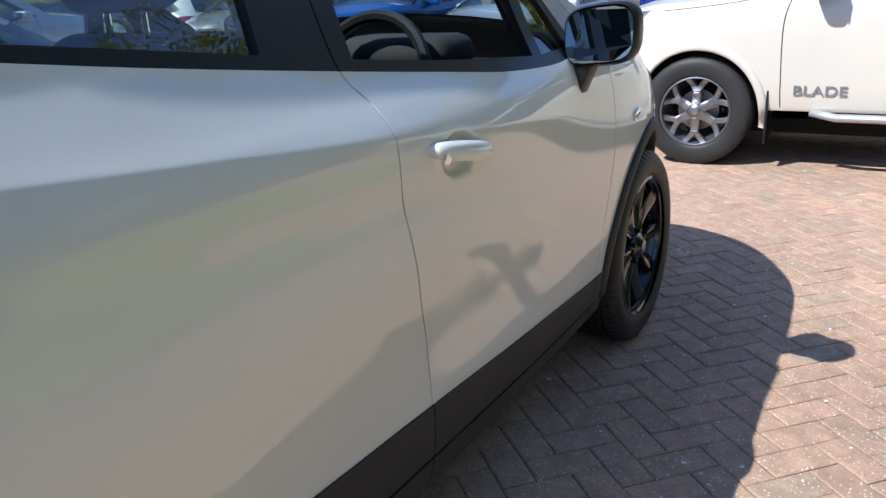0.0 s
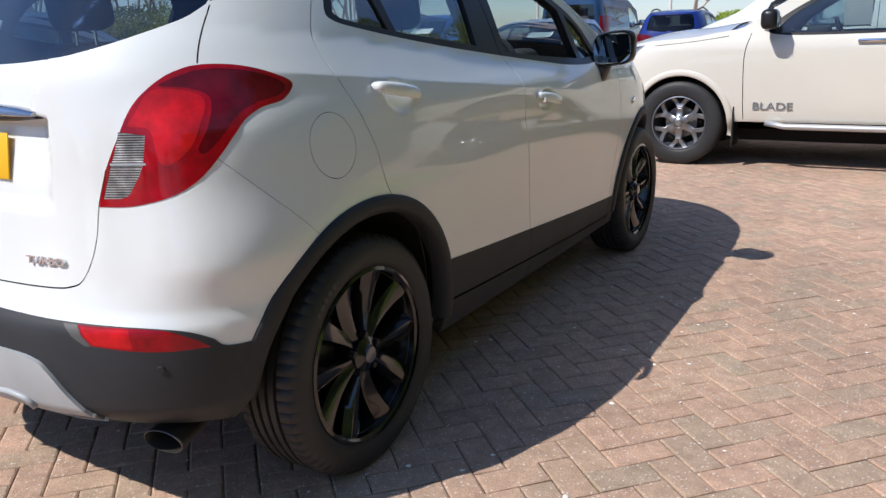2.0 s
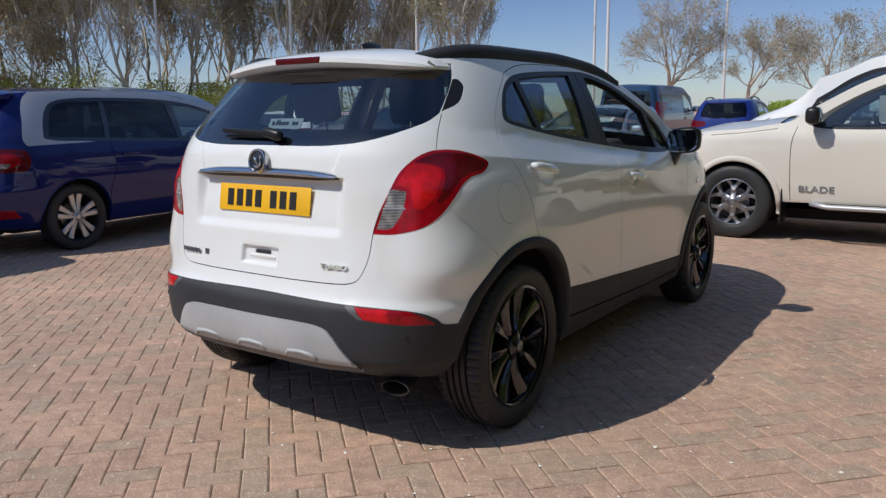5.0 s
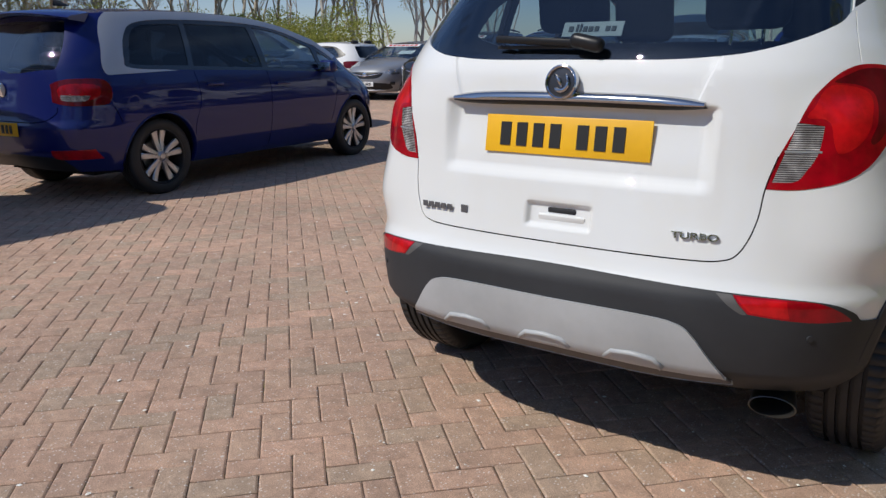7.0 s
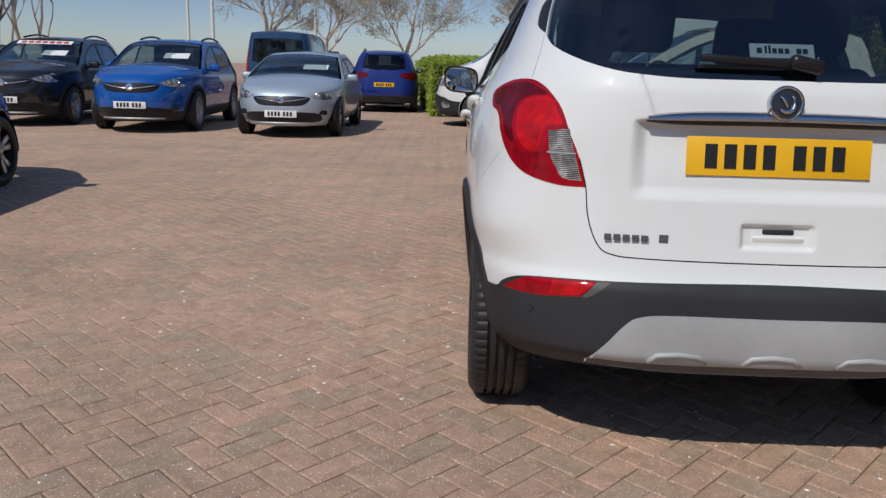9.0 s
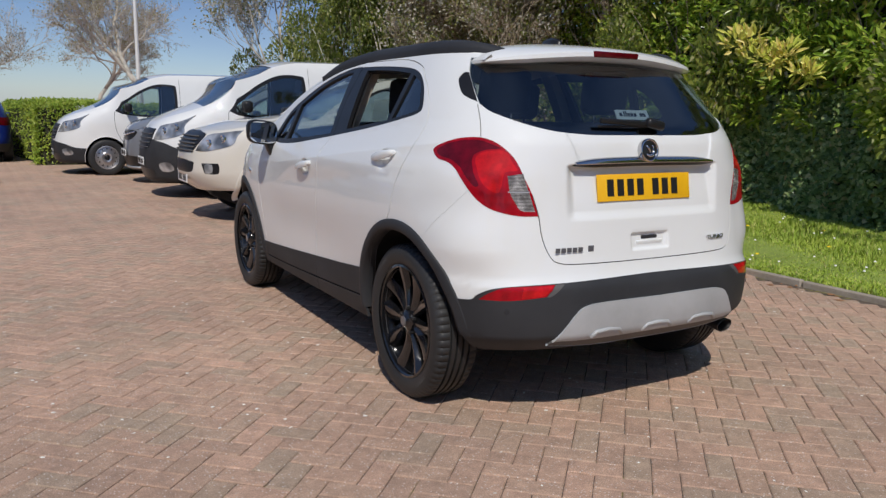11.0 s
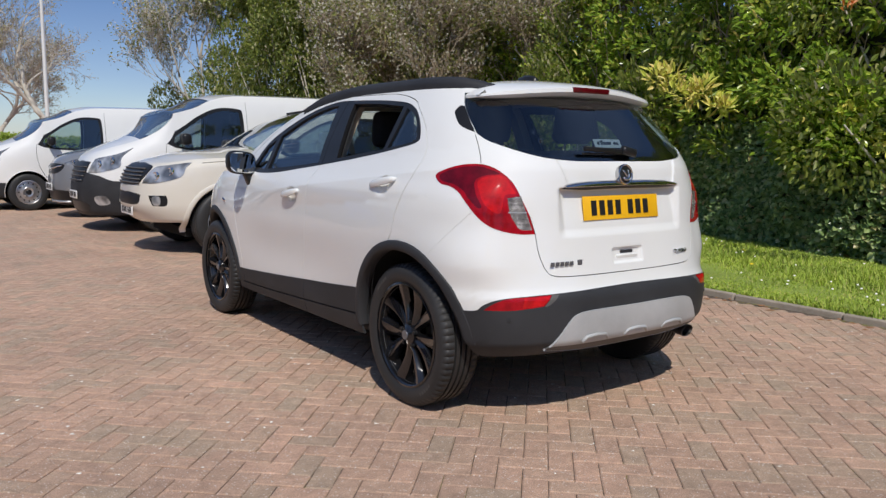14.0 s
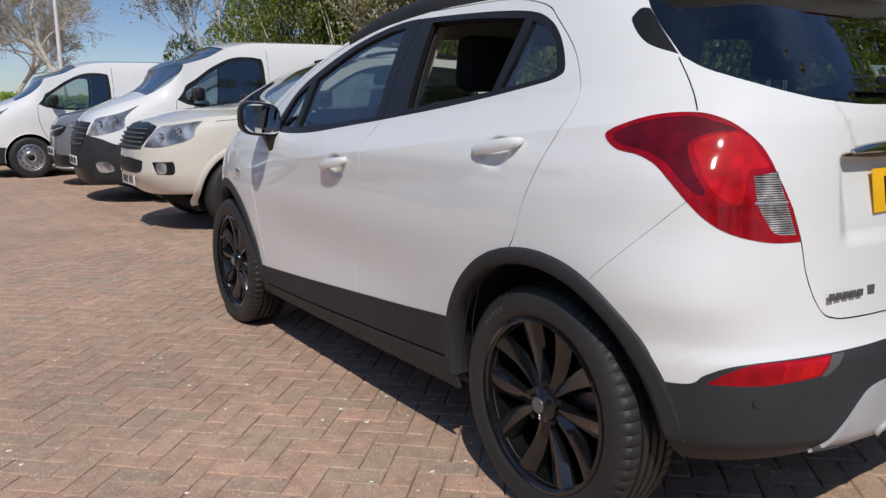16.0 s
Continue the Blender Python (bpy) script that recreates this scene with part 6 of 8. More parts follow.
def van_spec(bumper_z, plate, long=True):
    return dict(
        width=[(0.15, 0.80), (0.3, 0.90), (0.55, 0.955), (0.95, 0.965), (1.1, 0.955), (1.3, 0.92), (1.7, 0.85), (1.9, 0.78), (2.0, 0.70)],
        rear=[(0.15, -0.9), (0.5, -0.98), (1.9, -0.93), (2.0, -0.88)],
        front=[(0.15, 3.9), (0.3, 4.06), (0.55, 4.10), (0.8, 4.06), (1.0, 3.96), (1.15, 3.75), (1.25, 3.5), (1.6, 3.0)],
        yr=0.0, yf=2.9, nr=6.0, nf=2.8,
        top=[("f", 0.0, 1.02), (3.85, 1.08), (3.6, 1.17), (3.35, 1.25), (3.0, 1.46), (2.6, 1.69), (2.3, 1.82), (1.9, 1.885), (0.5, 1.90), (-0.6, 1.88), ("r", 0.0, 1.87)],
        bottom=[("f", 0.0, 0.22), (0.5, 0.28), ("r", 0.0, 0.32)],
        areas=std(
            ("front_bumper", [("f", 0.0, bumper_z), ("f", 0.6, bumper_z - 0.02), (3.75, bumper_z - 0.10), (3.45, bumper_z - 0.16), (3.45, 0.1), (3.45, 0.1), ("f", 0.0, 0.1), ("f", 0.0, 0.1)], CLAD, 0.005, "dark grey plastic bumper"),
            ("grille", [("f", 0.0, 0.935), ("f", 0.46, 0.945), ("f", 0.46, 0.945), ("f", 0.44, 0.80), ("f", 0.38, 0.68), ("f", 0.38, 0.68), ("f", 0.0, 0.66), ("f", 0.0, 0.66)], TRIM, 0.008, "black grille"),
            ("lower_intake", [("f", 0.0, 0.40), ("f", 0.44, 0.40), ("f", 0.50, 0.36), ("f", 0.44, 0.29), ("f", 0.0, 0.28), ("f", 0.0, 0.28)], TRIM, 0.007, "black lower intake"),
            ("headlamp", [("f", 0.49, 0.80), ("f", 0.49, 0.80), ("f", 0.49, 0.80), ("f", 0.53, 0.985), ("f", 0.53, 0.985), ("f", 0.76, 1.045), (3.46, 1.135), (3.46, 1.135), (3.46, 1.135), (3.62, 1.0), ("f", 0.84, 0.885), ("f", 0.68, 0.81)], HEADLENS, 0.006, "clear headlamp"),
            ("window_band", [(3.02, 1.20), (3.02, 1.20), (2.6, 1.10), (1.95, 1.09), (1.86, 1.14), (1.86, 1.62), (1.94, 1.70), (2.25, 1.70), (2.55, 1.58), (2.8, 1.42)], TRIM, 0.0, ""),
            ("front_window", [(2.92, 1.21), (2.6, 1.135), (1.98, 1.125), (1.91, 1.16), (1.91, 1.60), (1.97, 1.66), (2.22, 1.66), (2.5, 1.55), (2.74, 1.40)], GLASS, -0.006, ""),
            ("fog_lamp", [("f", 0.62, 0.48), ("f", 0.74, 0.50), ("f", 0.76, 0.40), ("f", 0.64, 0.38)], HEADLENS, 0.009, ""),
        ),
        gaps=[[(1.8, 1.8), (1.8, 1.1), (1.8, 0.4)], [(3.02, 1.2), (3.0, 0.8), (2.78, 0.5)], [(0.75, 1.72), (0.75, 0.95), (0.6, 0.4)]],
        crown=[(-1.0, 0.07), (4.1, 0.07)], cowl=(3.34, 1.255), head=(2.36, 1.80), cabin=(0.75, 0.8, 2.45, 2.9, 0.38, 1.2), mirror=(1.08, 2.80, 1.26, TRIM), front_plate=plate, bulbs=((0.63, 0.915, 0.050), (0.76, 0.965, 0.046)), handles=(TRIM, ((1.98, 1.0),)), slats=(0.43, (0.70, 0.76, 0.82, 0.88)))


build_vehicle("panel_van", "white van with a dark grey plastic bumper", "van", van_spec(0.80, 0.50), Matrix.Translation((3.52, 9.2, 0)) @ pose(0, 0, 0, 0, 0, 90) @ Matrix.Diagonal((1, 1, 1.055, 1)), VANWHITE, (3.1, 0.335, 0.93, 0.215, 0.21, "steel", ALLOY), (20, 40, 34, 34))
build_vehicle("panel_van", "white panel van with a black lower bumper", "van", van_spec(0.62, 0.42), Matrix.Translation((2.58, 14.1, 0)) @ pose(0, 0, 0, 0, 0, 90) @ Matrix.Diagonal((1, 1, 1.03, 1)), VANWHITE, (3.2, 0.335, 0.93, 0.215, 0.21, "steel", ALLOY), (20, 40, 34, 34))


def hatch_spec(h, belt, nose, length_f, clad, grille_z, lamp_z):
    """Hatchback or crossover: h roof height, belt height, nose height."""
    s = dict(
        width=[(0.15, 0.72), (0.25, 0.80), (0.45, 0.875), (0.7, 0.895), (belt - 0.12, 0.885), (belt - 0.02, 0.85), (belt + 0.1, 0.80), (h - 0.2, 0.70), (h - 0.06, 0.60)],
        rear=[(0.15, -0.62), (0.3, -0.72), (0.5, -0.80), (0.7, -0.78), (belt, -0.70), (belt + 0.1, -0.66), (h - 0.1, -0.44), (h, -0.38)],
        front=[(0.15, length_f - 0.16), (0.3, length_f - 0.03), (0.5, length_f), (nose - 0.12, length_f - 0.05), (nose, length_f - 0.16), (nose + 0.1, length_f - 0.5), (nose + 0.3, length_f - 0.8)],
        yr=0.3, yf=2.1, nf=2.7,
        top=[("f", 0.0, nose - 0.02), (length_f - 0.3, nose + 0.03), (length_f - 0.7, nose + 0.10), (2.35, belt), (2.0, belt + 0.16), (1.5, h - 0.14), (1.1, h - 0.07), (0.5, h - 0.045), (-0.1, h - 0.07), ("r", 0.4, h - 0.10), ("r", 0.0, h - 0.10)],
        bottom=[("f", 0.0, 0.20), (0.4, 0.22), ("r", 0.0, 0.28)],
        areas=std(
            ("window_band", [(2.05, belt + 0.02), (2.05, belt + 0.02), (1.85, belt - 0.03), (0.9, belt), (0.1, belt + 0.04), (-0.28, belt + 0.12), (-0.22, belt + 0.2), (0.1, h - 0.15), (0.8, h - 0.125), (1.2, h - 0.16), (1.65, belt + 0.25)], TRIM, -0.001, ""),
            ("front_window", [(1.9, belt + 0.03), (1.8, belt), (1.0, belt + 0.025), (1.0, belt + 0.025), (0.98, h - 0.16), (0.98, h - 0.16), (1.15, h - 0.18), (1.6, belt + 0.23)], GLASS, -0.006, ""),
            ("rear_side_window", [(0.92, belt + 0.03), (0.92, belt + 0.03), (0.15, belt + 0.065), (-0.1, belt + 0.12), (0.12, h - 0.18), (0.3, h - 0.165), (0.9, h - 0.155), (0.9, h - 0.155)], PRIVACY, -0.006, ""),
            ("rear_window", [("r", 0.0, belt + 0.05), ("r", 0.45, belt + 0.06), ("r", 0.56, belt + 0.10), ("r", 0.50, h - 0.18), ("r", 0.46, h - 0.14), ("r", 0.46, h - 0.14), ("r", 0.0, h - 0.14), ("r", 0.0, h - 0.14)], DARKGLASS, -0.004, ""),
            ("tail_lamp", [("r", 0.42, belt - 0.05), ("r", 0.42, belt - 0.05), ("r", 0.66, belt - 0.02), (-0.32, belt - 0.03), (-0.30, belt - 0.10), (-0.38, belt - 0.19), ("r", 0.66, belt - 0.20), ("r", 0.42, belt - 0.14)], DEEPRED, 0.006, "red tail lamp"),
            ("lower_grille", [("f", 0.0, 0.42), ("f", 0.5, 0.42), ("f", 0.62, 0.36), ("f", 0.55, 0.27), ("f", 0.0, 0.26), ("f", 0.0, 0.26)], TRIM, 0.002, ""),
            ("grille", [("f", 0.0, grille_z + 0.07), ("f", 0.38, grille_z + 0.075), ("f", 0.46, grille_z + 0.04), ("f", 0.34, grille_z - 0.06), ("f", 0.0, grille_z - 0.075), ("f", 0.0, grille_z - 0.075)], TRIM, 0.002, "black grille"),
            ("headlamp", [("f", 0.44, lamp_z), ("f", 0.44, lamp_z), ("f", 0.60, lamp_z + 0.06), ("f", 0.74, lamp_z + 0.07), (length_f - 0.42, lamp_z + 0.09), (length_f - 0.40, lamp_z + 0.02), ("f", 0.76, lamp_z - 0.05), ("f", 0.6, lamp_z - 0.06)], HEADLENS, 0.005, "clear headlamp"),
        ),
        gaps=[[(0.95, belt - 0.02), (0.97, 0.7), (0.95, 0.28)], [(2.02, belt), (2.06, 0.7), (2.0, 0.35)], [(-0.05, belt), (0.1, 0.85), (0.3, 0.6)]],
        crown=[(-1, 0.05), (4, 0.09)], cowl=(2.38, belt), head=(1.42, h - 0.12), cabin=(0.48, 0.70, 1.5, 1.95, 0.36, belt - 0.01), mirror=(0.95, 1.80, belt + 0.02, None), front_plate=0.47 if clad else 0.40, bulbs=((0.57, lamp_z + 0.008, 0.030), (0.68, lamp_z + 0.018, 0.028)), badge=(grille_z + 0.015, True), grille_bar=grille_z - 0.005, edge=False)
    if clad:
        s["clad"] = [("f", 0.0, 0.36), (2.3, 0.36), (1.2, 0.38), (0.4, 0.40), ("r", 0.7, 0.44), ("r", 0.0, 0.44)]
        s["arch"] = CLAD
        s["rails"], s["rail_mat"] = (-0.1, 1.2), TRIM
    return s


def parked(name, label, spec, color, x, y, rz, wheels, fine=(20, 26, 20, 24), **more):
    spec = dict(spec, mirror=(*spec["mirror"][:3], more.get("mirror", color)))
    spec.update({k: v for k, v in more.items() if k not in ("mirror", "card", "strip")})
    car = build_vehicle(name, label, "car", spec, Matrix.Translation((x, y, 0)) @ pose(0, 0, 0, 0, 0, rz), color, wheels, fine)[0]
    (y0, z0), (y1, z1) = spec["cowl"], spec["head"]
    lean = math.degrees(math.atan2(z1 - z0, y1 - y0))
    at = lambda t, x, up: Matrix.Translation((x, y0 + (y1 - y0) * t, z0 + (z1 - z0) * t + up)) @ pose(0, 0, 0, lean, 0, 0)
    if "card" in more:
        part("sales_card", box(0.44, 0.22, 0.003, at(0.42, more["card"], 0.035)), PAPER, car, "white sales card behind the windscreen", smooth=False)
    if "strip" in more:
        strip = part("sun_strip", box(1.02, 0.15, 0.004, at(0.78, 0.0, 0.070)), PAPER, car, "white sun strip with red bars", smooth=False)
        for k in range(7):
            part("strip_bar", box(0.09, 0.085, 0.003, at(0.78, -0.39 + 0.13 * k, 0.074)), REDINK, strip, smooth=False)
    return car


def behind(x, y, rz, wb):
    """The rear axle's place from that of the front axle."""
    a = radians(rz)
    return x + math.sin(a) * wb, y - math.cos(a) * wb, rz


SUV = hatch_spec(1.62, 1.06, 0.94, 3.62, True, 0.74, 0.83)
HATCH = hatch_spec(1.45, 0.95, 0.80, 3.52, False, 0.60, 0.69)
SUVW, HATCHW = (2.675, 0.345, 0.885, 0.215, 0.225, "five", ALLOY), (2.66, 0.315, 0.875, 0.205, 0.205, "ten", ALLOY)
parked("compact_crossover", "bright blue crossover with a chrome winged grille", SUV, BRIGHTBLUE, *behind(-6.43, 10.8, 183.6, 2.675), SUVW, card=-0.32)
parked("hatchback", "silver-blue five-door hatchback facing the yard", HATCH, SILVERBLUE, *behind(-3.88, 10.6, 181.0, 2.66), HATCHW, card=-0.32)
parked("compact_crossover", "black crossover with silver lower trim", SUV, BLACKPAINT, *behind(-8.92, 11.35, 186.0, 2.675), SUVW, card=-0.30, strip=1)
parked("hatchback", "dark blue-grey five-door hatchback", HATCH, MIDGREY, *behind(-11.9, 12.9, 187.0, 2.66), HATCHW, card=-0.30, strip=1)
parked("compact_crossover", "dark blue crossover seen from its tail", SUV, ROYAL, -3.05, 18.35, 4.0, SUVW, rear_plate=0.72)
parked("compact_crossover", "grey crossover parked between two vans", SUV, MIDGREY, 3.55, 11.65, 90.0, SUVW).scale = (1.12,) * 3
parked("hatchback", "white hatchback in a far row", HATCH, VANWHITE, -17.5, 17.5, 200.0, HATCHW)
parked("hatchback", "silver hatchback in a far row", HATCH, SILVER, -15.2, 20.5, 190.0, HATCHW)
parked("hatchback", "white hatchback in a far row", HATCH, VANWHITE, -13.5, 13.6, 95.0, HATCHW)
parked("compact_crossover", "silver-blue crossover parked beyond the people carrier", SUV, SILVERBLUE, -8.4, 3.6, 5.6, SUVW, rails=None).scale = (1.08,) * 3
parked("hatchback", "black hatchback in a far row", HATCH, BLACKPAINT, -20.5, 15.0, 195.0, HATCHW)
build_vehicle("passenger_van", "mid-blue passenger van seen from its tail", "van", dict(van_spec(0.5, 0.42), areas=van_spec(0.5, 0.42)["areas"] + std(
    ("rear_window", [("r", 0.0, 1.15), ("r", 0.70, 1.15), ("r", 0.72, 1.2), ("r", 0.66, 1.68), ("r", 0.6, 1.72), ("r", 0.0, 1.74), ("r", 0.0, 1.74)], DARKGLASS, 0.002, ""),
    ("side_window", [(1.7, 1.15), (1.7, 1.15), (-0.6, 1.15), (-0.6, 1.15), (-0.6, 1.66), (-0.6, 1.66), (1.7, 1.66), (1.7, 1.66)], DARKGLASS, 0.002, ""),
    ("tail_lamp", [("r", 0.82, 1.45), ("r", 0.82, 1.45), ("r", 0.92, 1.45), ("r", 0.92, 1.45), ("r", 0.95, 0.85), ("r", 0.95, 0.85), ("r", 0.82, 0.85), ("r", 0.82, 0.85)], REDLENS, 0.006, "tall red tail lamp"))),
    Matrix.Translation((-6.13, 19.95, 0)) @ pose(0, 0, 0, 0, 0, 3) @ Matrix.Diagonal((1, 1, 1.07, 1)), INKBLUE, (3.1, 0.335, 0.93, 0.215, 0.21, "steel", ALLOY), (24, 34, 24, 30))


build_vehicle("panel_van", "silver panel van parked tail to tail with the people carrier", "van", van_spec(0.5, 0.42), Matrix.Translation((-5.85, -1.2, 0)) @ pose(0, 0, 0, 0, 0, 181), SILVER, (3.1, 0.335, 0.93, 0.215, 0.21, "steel", ALLOY), (20, 30, 24, 26))


# ---- ground: block paving in herringbone, kerb, grass, hedge ----
TURN_P, UNIT, A0, B0 = radians(46.75), 0.0992, -1.353, -0.2745
CA, SA = math.cos(TURN_P), math.sin(TURN_P)
KERB_X, GRASS_END = 2.95, 4.35


def paving_material():
    m = material("block_paving", (0.3, 0.22, 0.18), 0.88)
    n, l = m.node_tree.nodes, m.node_tree.links
    info, geo = n.new("ShaderNodeObjectInfo"), n.new("ShaderNodeNewGeometry")
    add = n.new("ShaderNodeMath")
    add.operation = "ADD"
    l.new(info.outputs["Random"], add.inputs[0]), l.new(geo.outputs["Random Per Island"], add.inputs[1])
    frac = n.new("ShaderNodeMath")
    frac.operation = "FRACT"
    l.new(add.outputs[0], frac.inputs[0])
    tone = ramp(m, frac.outputs[0], [(0.0, (0.477, 0.354, 0.259)), (0.15, (0.500, 0.358, 0.261)), (0.3, (0.544, 0.370, 0.267)), (0.5, (0.580, 0.379, 0.275)), (0.68, (0.539, 0.354, 0.256)), (0.84, (0.500, 0.334, 0.245)), (1.0, (0.634, 0.408, 0.296))])
    sc, spk = noise_tex(m, 14, 8, 0.75), noise_tex(m, 120, 4, 0.8)
    stain = noise_tex(m, 0.7, 5, 0.65)
    grit, moss = noise_tex(m, 330, 3, 0.85), noise_tex(m, 1.3, 6, 0.7)
    for t in (sc, spk, stain, grit, moss):
        l.new(geo.outputs["Position"], t.inputs["Vector"])
    c = mix(m, "MULTIPLY", 0.55, tone, ramp(m, sc.outputs[0], [(0.28, (0.36, 0.36, 0.36)), (0.72, (1.32, 1.30, 1.28))]))
    c = mix(m, "MULTIPLY", 0.8, c, ramp(m, stain.outputs[0], [(0.35, (0.80, 0.80, 0.80)), (0.65, (1.12, 1.10, 1.08))]))
    c = mix(m, "MIX", ramp(m, moss.outputs[0], [(0.52, (0, 0, 0)), (0.70, (0.45, 0.45, 0.45))]), c, (0.36, 0.290, 0.205))
    c = mix(m, "MULTIPLY", 0.75, c, ramp(m, grit.outputs[0], [(0.30, (0.30, 0.29, 0.28)), (0.50, (1.0, 1.0, 1.0)), (0.72, (1.7, 1.7, 1.68))]))
    c = mix(m, "MIX", ramp(m, spk.outputs[0], [(0.60, (0, 0, 0)), (0.68, (0.6, 0.6, 0.6))]), c, (0.64, 0.55, 0.47))
    # pale stone chips in the blocks' faces
    chip = n.new("ShaderNodeTexVoronoi")
    chip.inputs["Scale"].default_value = 85
    l.new(geo.outputs["Position"], chip.inputs["Vector"])
    split = n.new("ShaderNodeSeparateColor")
    l.new(chip.outputs["Color"], split.inputs[0])
    c = mix(m, "MIX", mix(m, "MULTIPLY", 1.0, ramp(m, chip.outputs["Distance"], [(0.18, (0.75, 0.75, 0.75)), (0.30, (0, 0, 0))]), ramp(m, split.outputs[0], [(0.50, (0, 0, 0)), (0.70, (1, 1, 1))])), c, (0.80, 0.75, 0.69))
    l.new(c, bsdf(m).inputs["Base Color"])
    bump(m, spk.outputs[0], 0.7, 0.006)
    return m


PAVING = paving_material()
SOIL = plastic("joint_sand_and_moss", (0.12, 0.095, 0.07), 0.95, 300)
moss_a, moss_b = noise_tex(SOIL, 2.2, 3, 0.6), noise_tex(SOIL, 26, 3, 0.6)
moss_mask = mix(SOIL, "MULTIPLY", 1.0, ramp(SOIL, moss_a.outputs[0], [(0.48, (0, 0, 0)), (0.60, (1, 1, 1))]), ramp(SOIL, moss_b.outputs[0], [(0.46, (0, 0, 0)), (0.58, (1, 1, 1))]))
SOIL.node_tree.links.new(mix(SOIL, "MIX", moss_mask, ramp(SOIL, moss_b.outputs[0], [(0.3, (0.075, 0.055, 0.040)), (0.7, (0.15, 0.112, 0.080))]), (0.21, 0.20, 0.045)), bsdf(SOIL).inputs["Base Color"])


def far_paving():
    m = material("paving_and_ground_far", (0.25, 0.18, 0.14), 0.9)
    t, d = noise_tex(m, 0.4, 6, 0.7), noise_tex(m, 9, 4)
    c = mix(m, "MIX", ramp(m, t.outputs[0], [(0.3, (0, 0, 0)), (0.7, (1, 1, 1))]), (0.434, 0.272, 0.190), (0.515, 0.318, 0.222))
    c = mix(m, "MULTIPLY", 0.5, c, ramp(m, d.outputs[0], [(0.3, (0.8, 0.8, 0.8)), (0.7, (1.1, 1.1, 1.1))]))
    m.node_tree.links.new(c, bsdf(m).inputs["Base Color"])
    return m


def block_cells(x0, x1, y0, y1):
    """Centres (x, y) and turns of the herringbone blocks over a stretch of the plan."""
    xs = [x * CA + y * SA for x in (x0, x1) for y in (y0, y1)]
    ys = [-x * SA + y * CA for x in (x0, x1) for y in (y0, y1)]
    i = np.arange(int((min(xs) - A0) / UNIT) - 2, int((max(xs) - A0) / UNIT) + 3)
    j = np.arange(int((min(ys) - B0) / UNIT) - 2, int((max(ys) - B0) / UNIT) + 3)
    I, J = np.meshgrid(i, j, indexing="ij")
    c = (I - J) % 4
    out = []
    for kind, da, db, turn in ((0, 1.0, 0.5, 0), (3, 0.5, 1.0, 1)):
        a, b = A0 + (I[c == kind] + da) * UNIT, B0 + (J[c == kind] + db) * UNIT
        out.append(np.stack([a * CA - b * SA, a * SA + b * CA, np.full(len(a), turn)], -1))
    q = np.concatenate(out)
    return q[(q[:, 0] > x0) & (q[:, 0] < x1) & (q[:, 1] > y0) & (q[:, 1] < y1)]


def block_shape(lx, ly):
    """A paving block: top, chamfers and sides."""
    v, h, c, d = [], 0.0, 0.006, -0.022
    for x, y, z in ((lx - c, ly - c, h), (lx, ly, h - 0.0034), (lx, ly, d)):
        v += [(-x, -y, z), (x, -y, z), (x, y, z), (-x, y, z)]
    f = [(0, 1, 2, 3)] + [(r + k, r + 4 + k, r + 4 + (k + 1) % 4, r + (k + 1) % 4) for r in (0, 4) for k in range(4)]
    return np.array(v), f


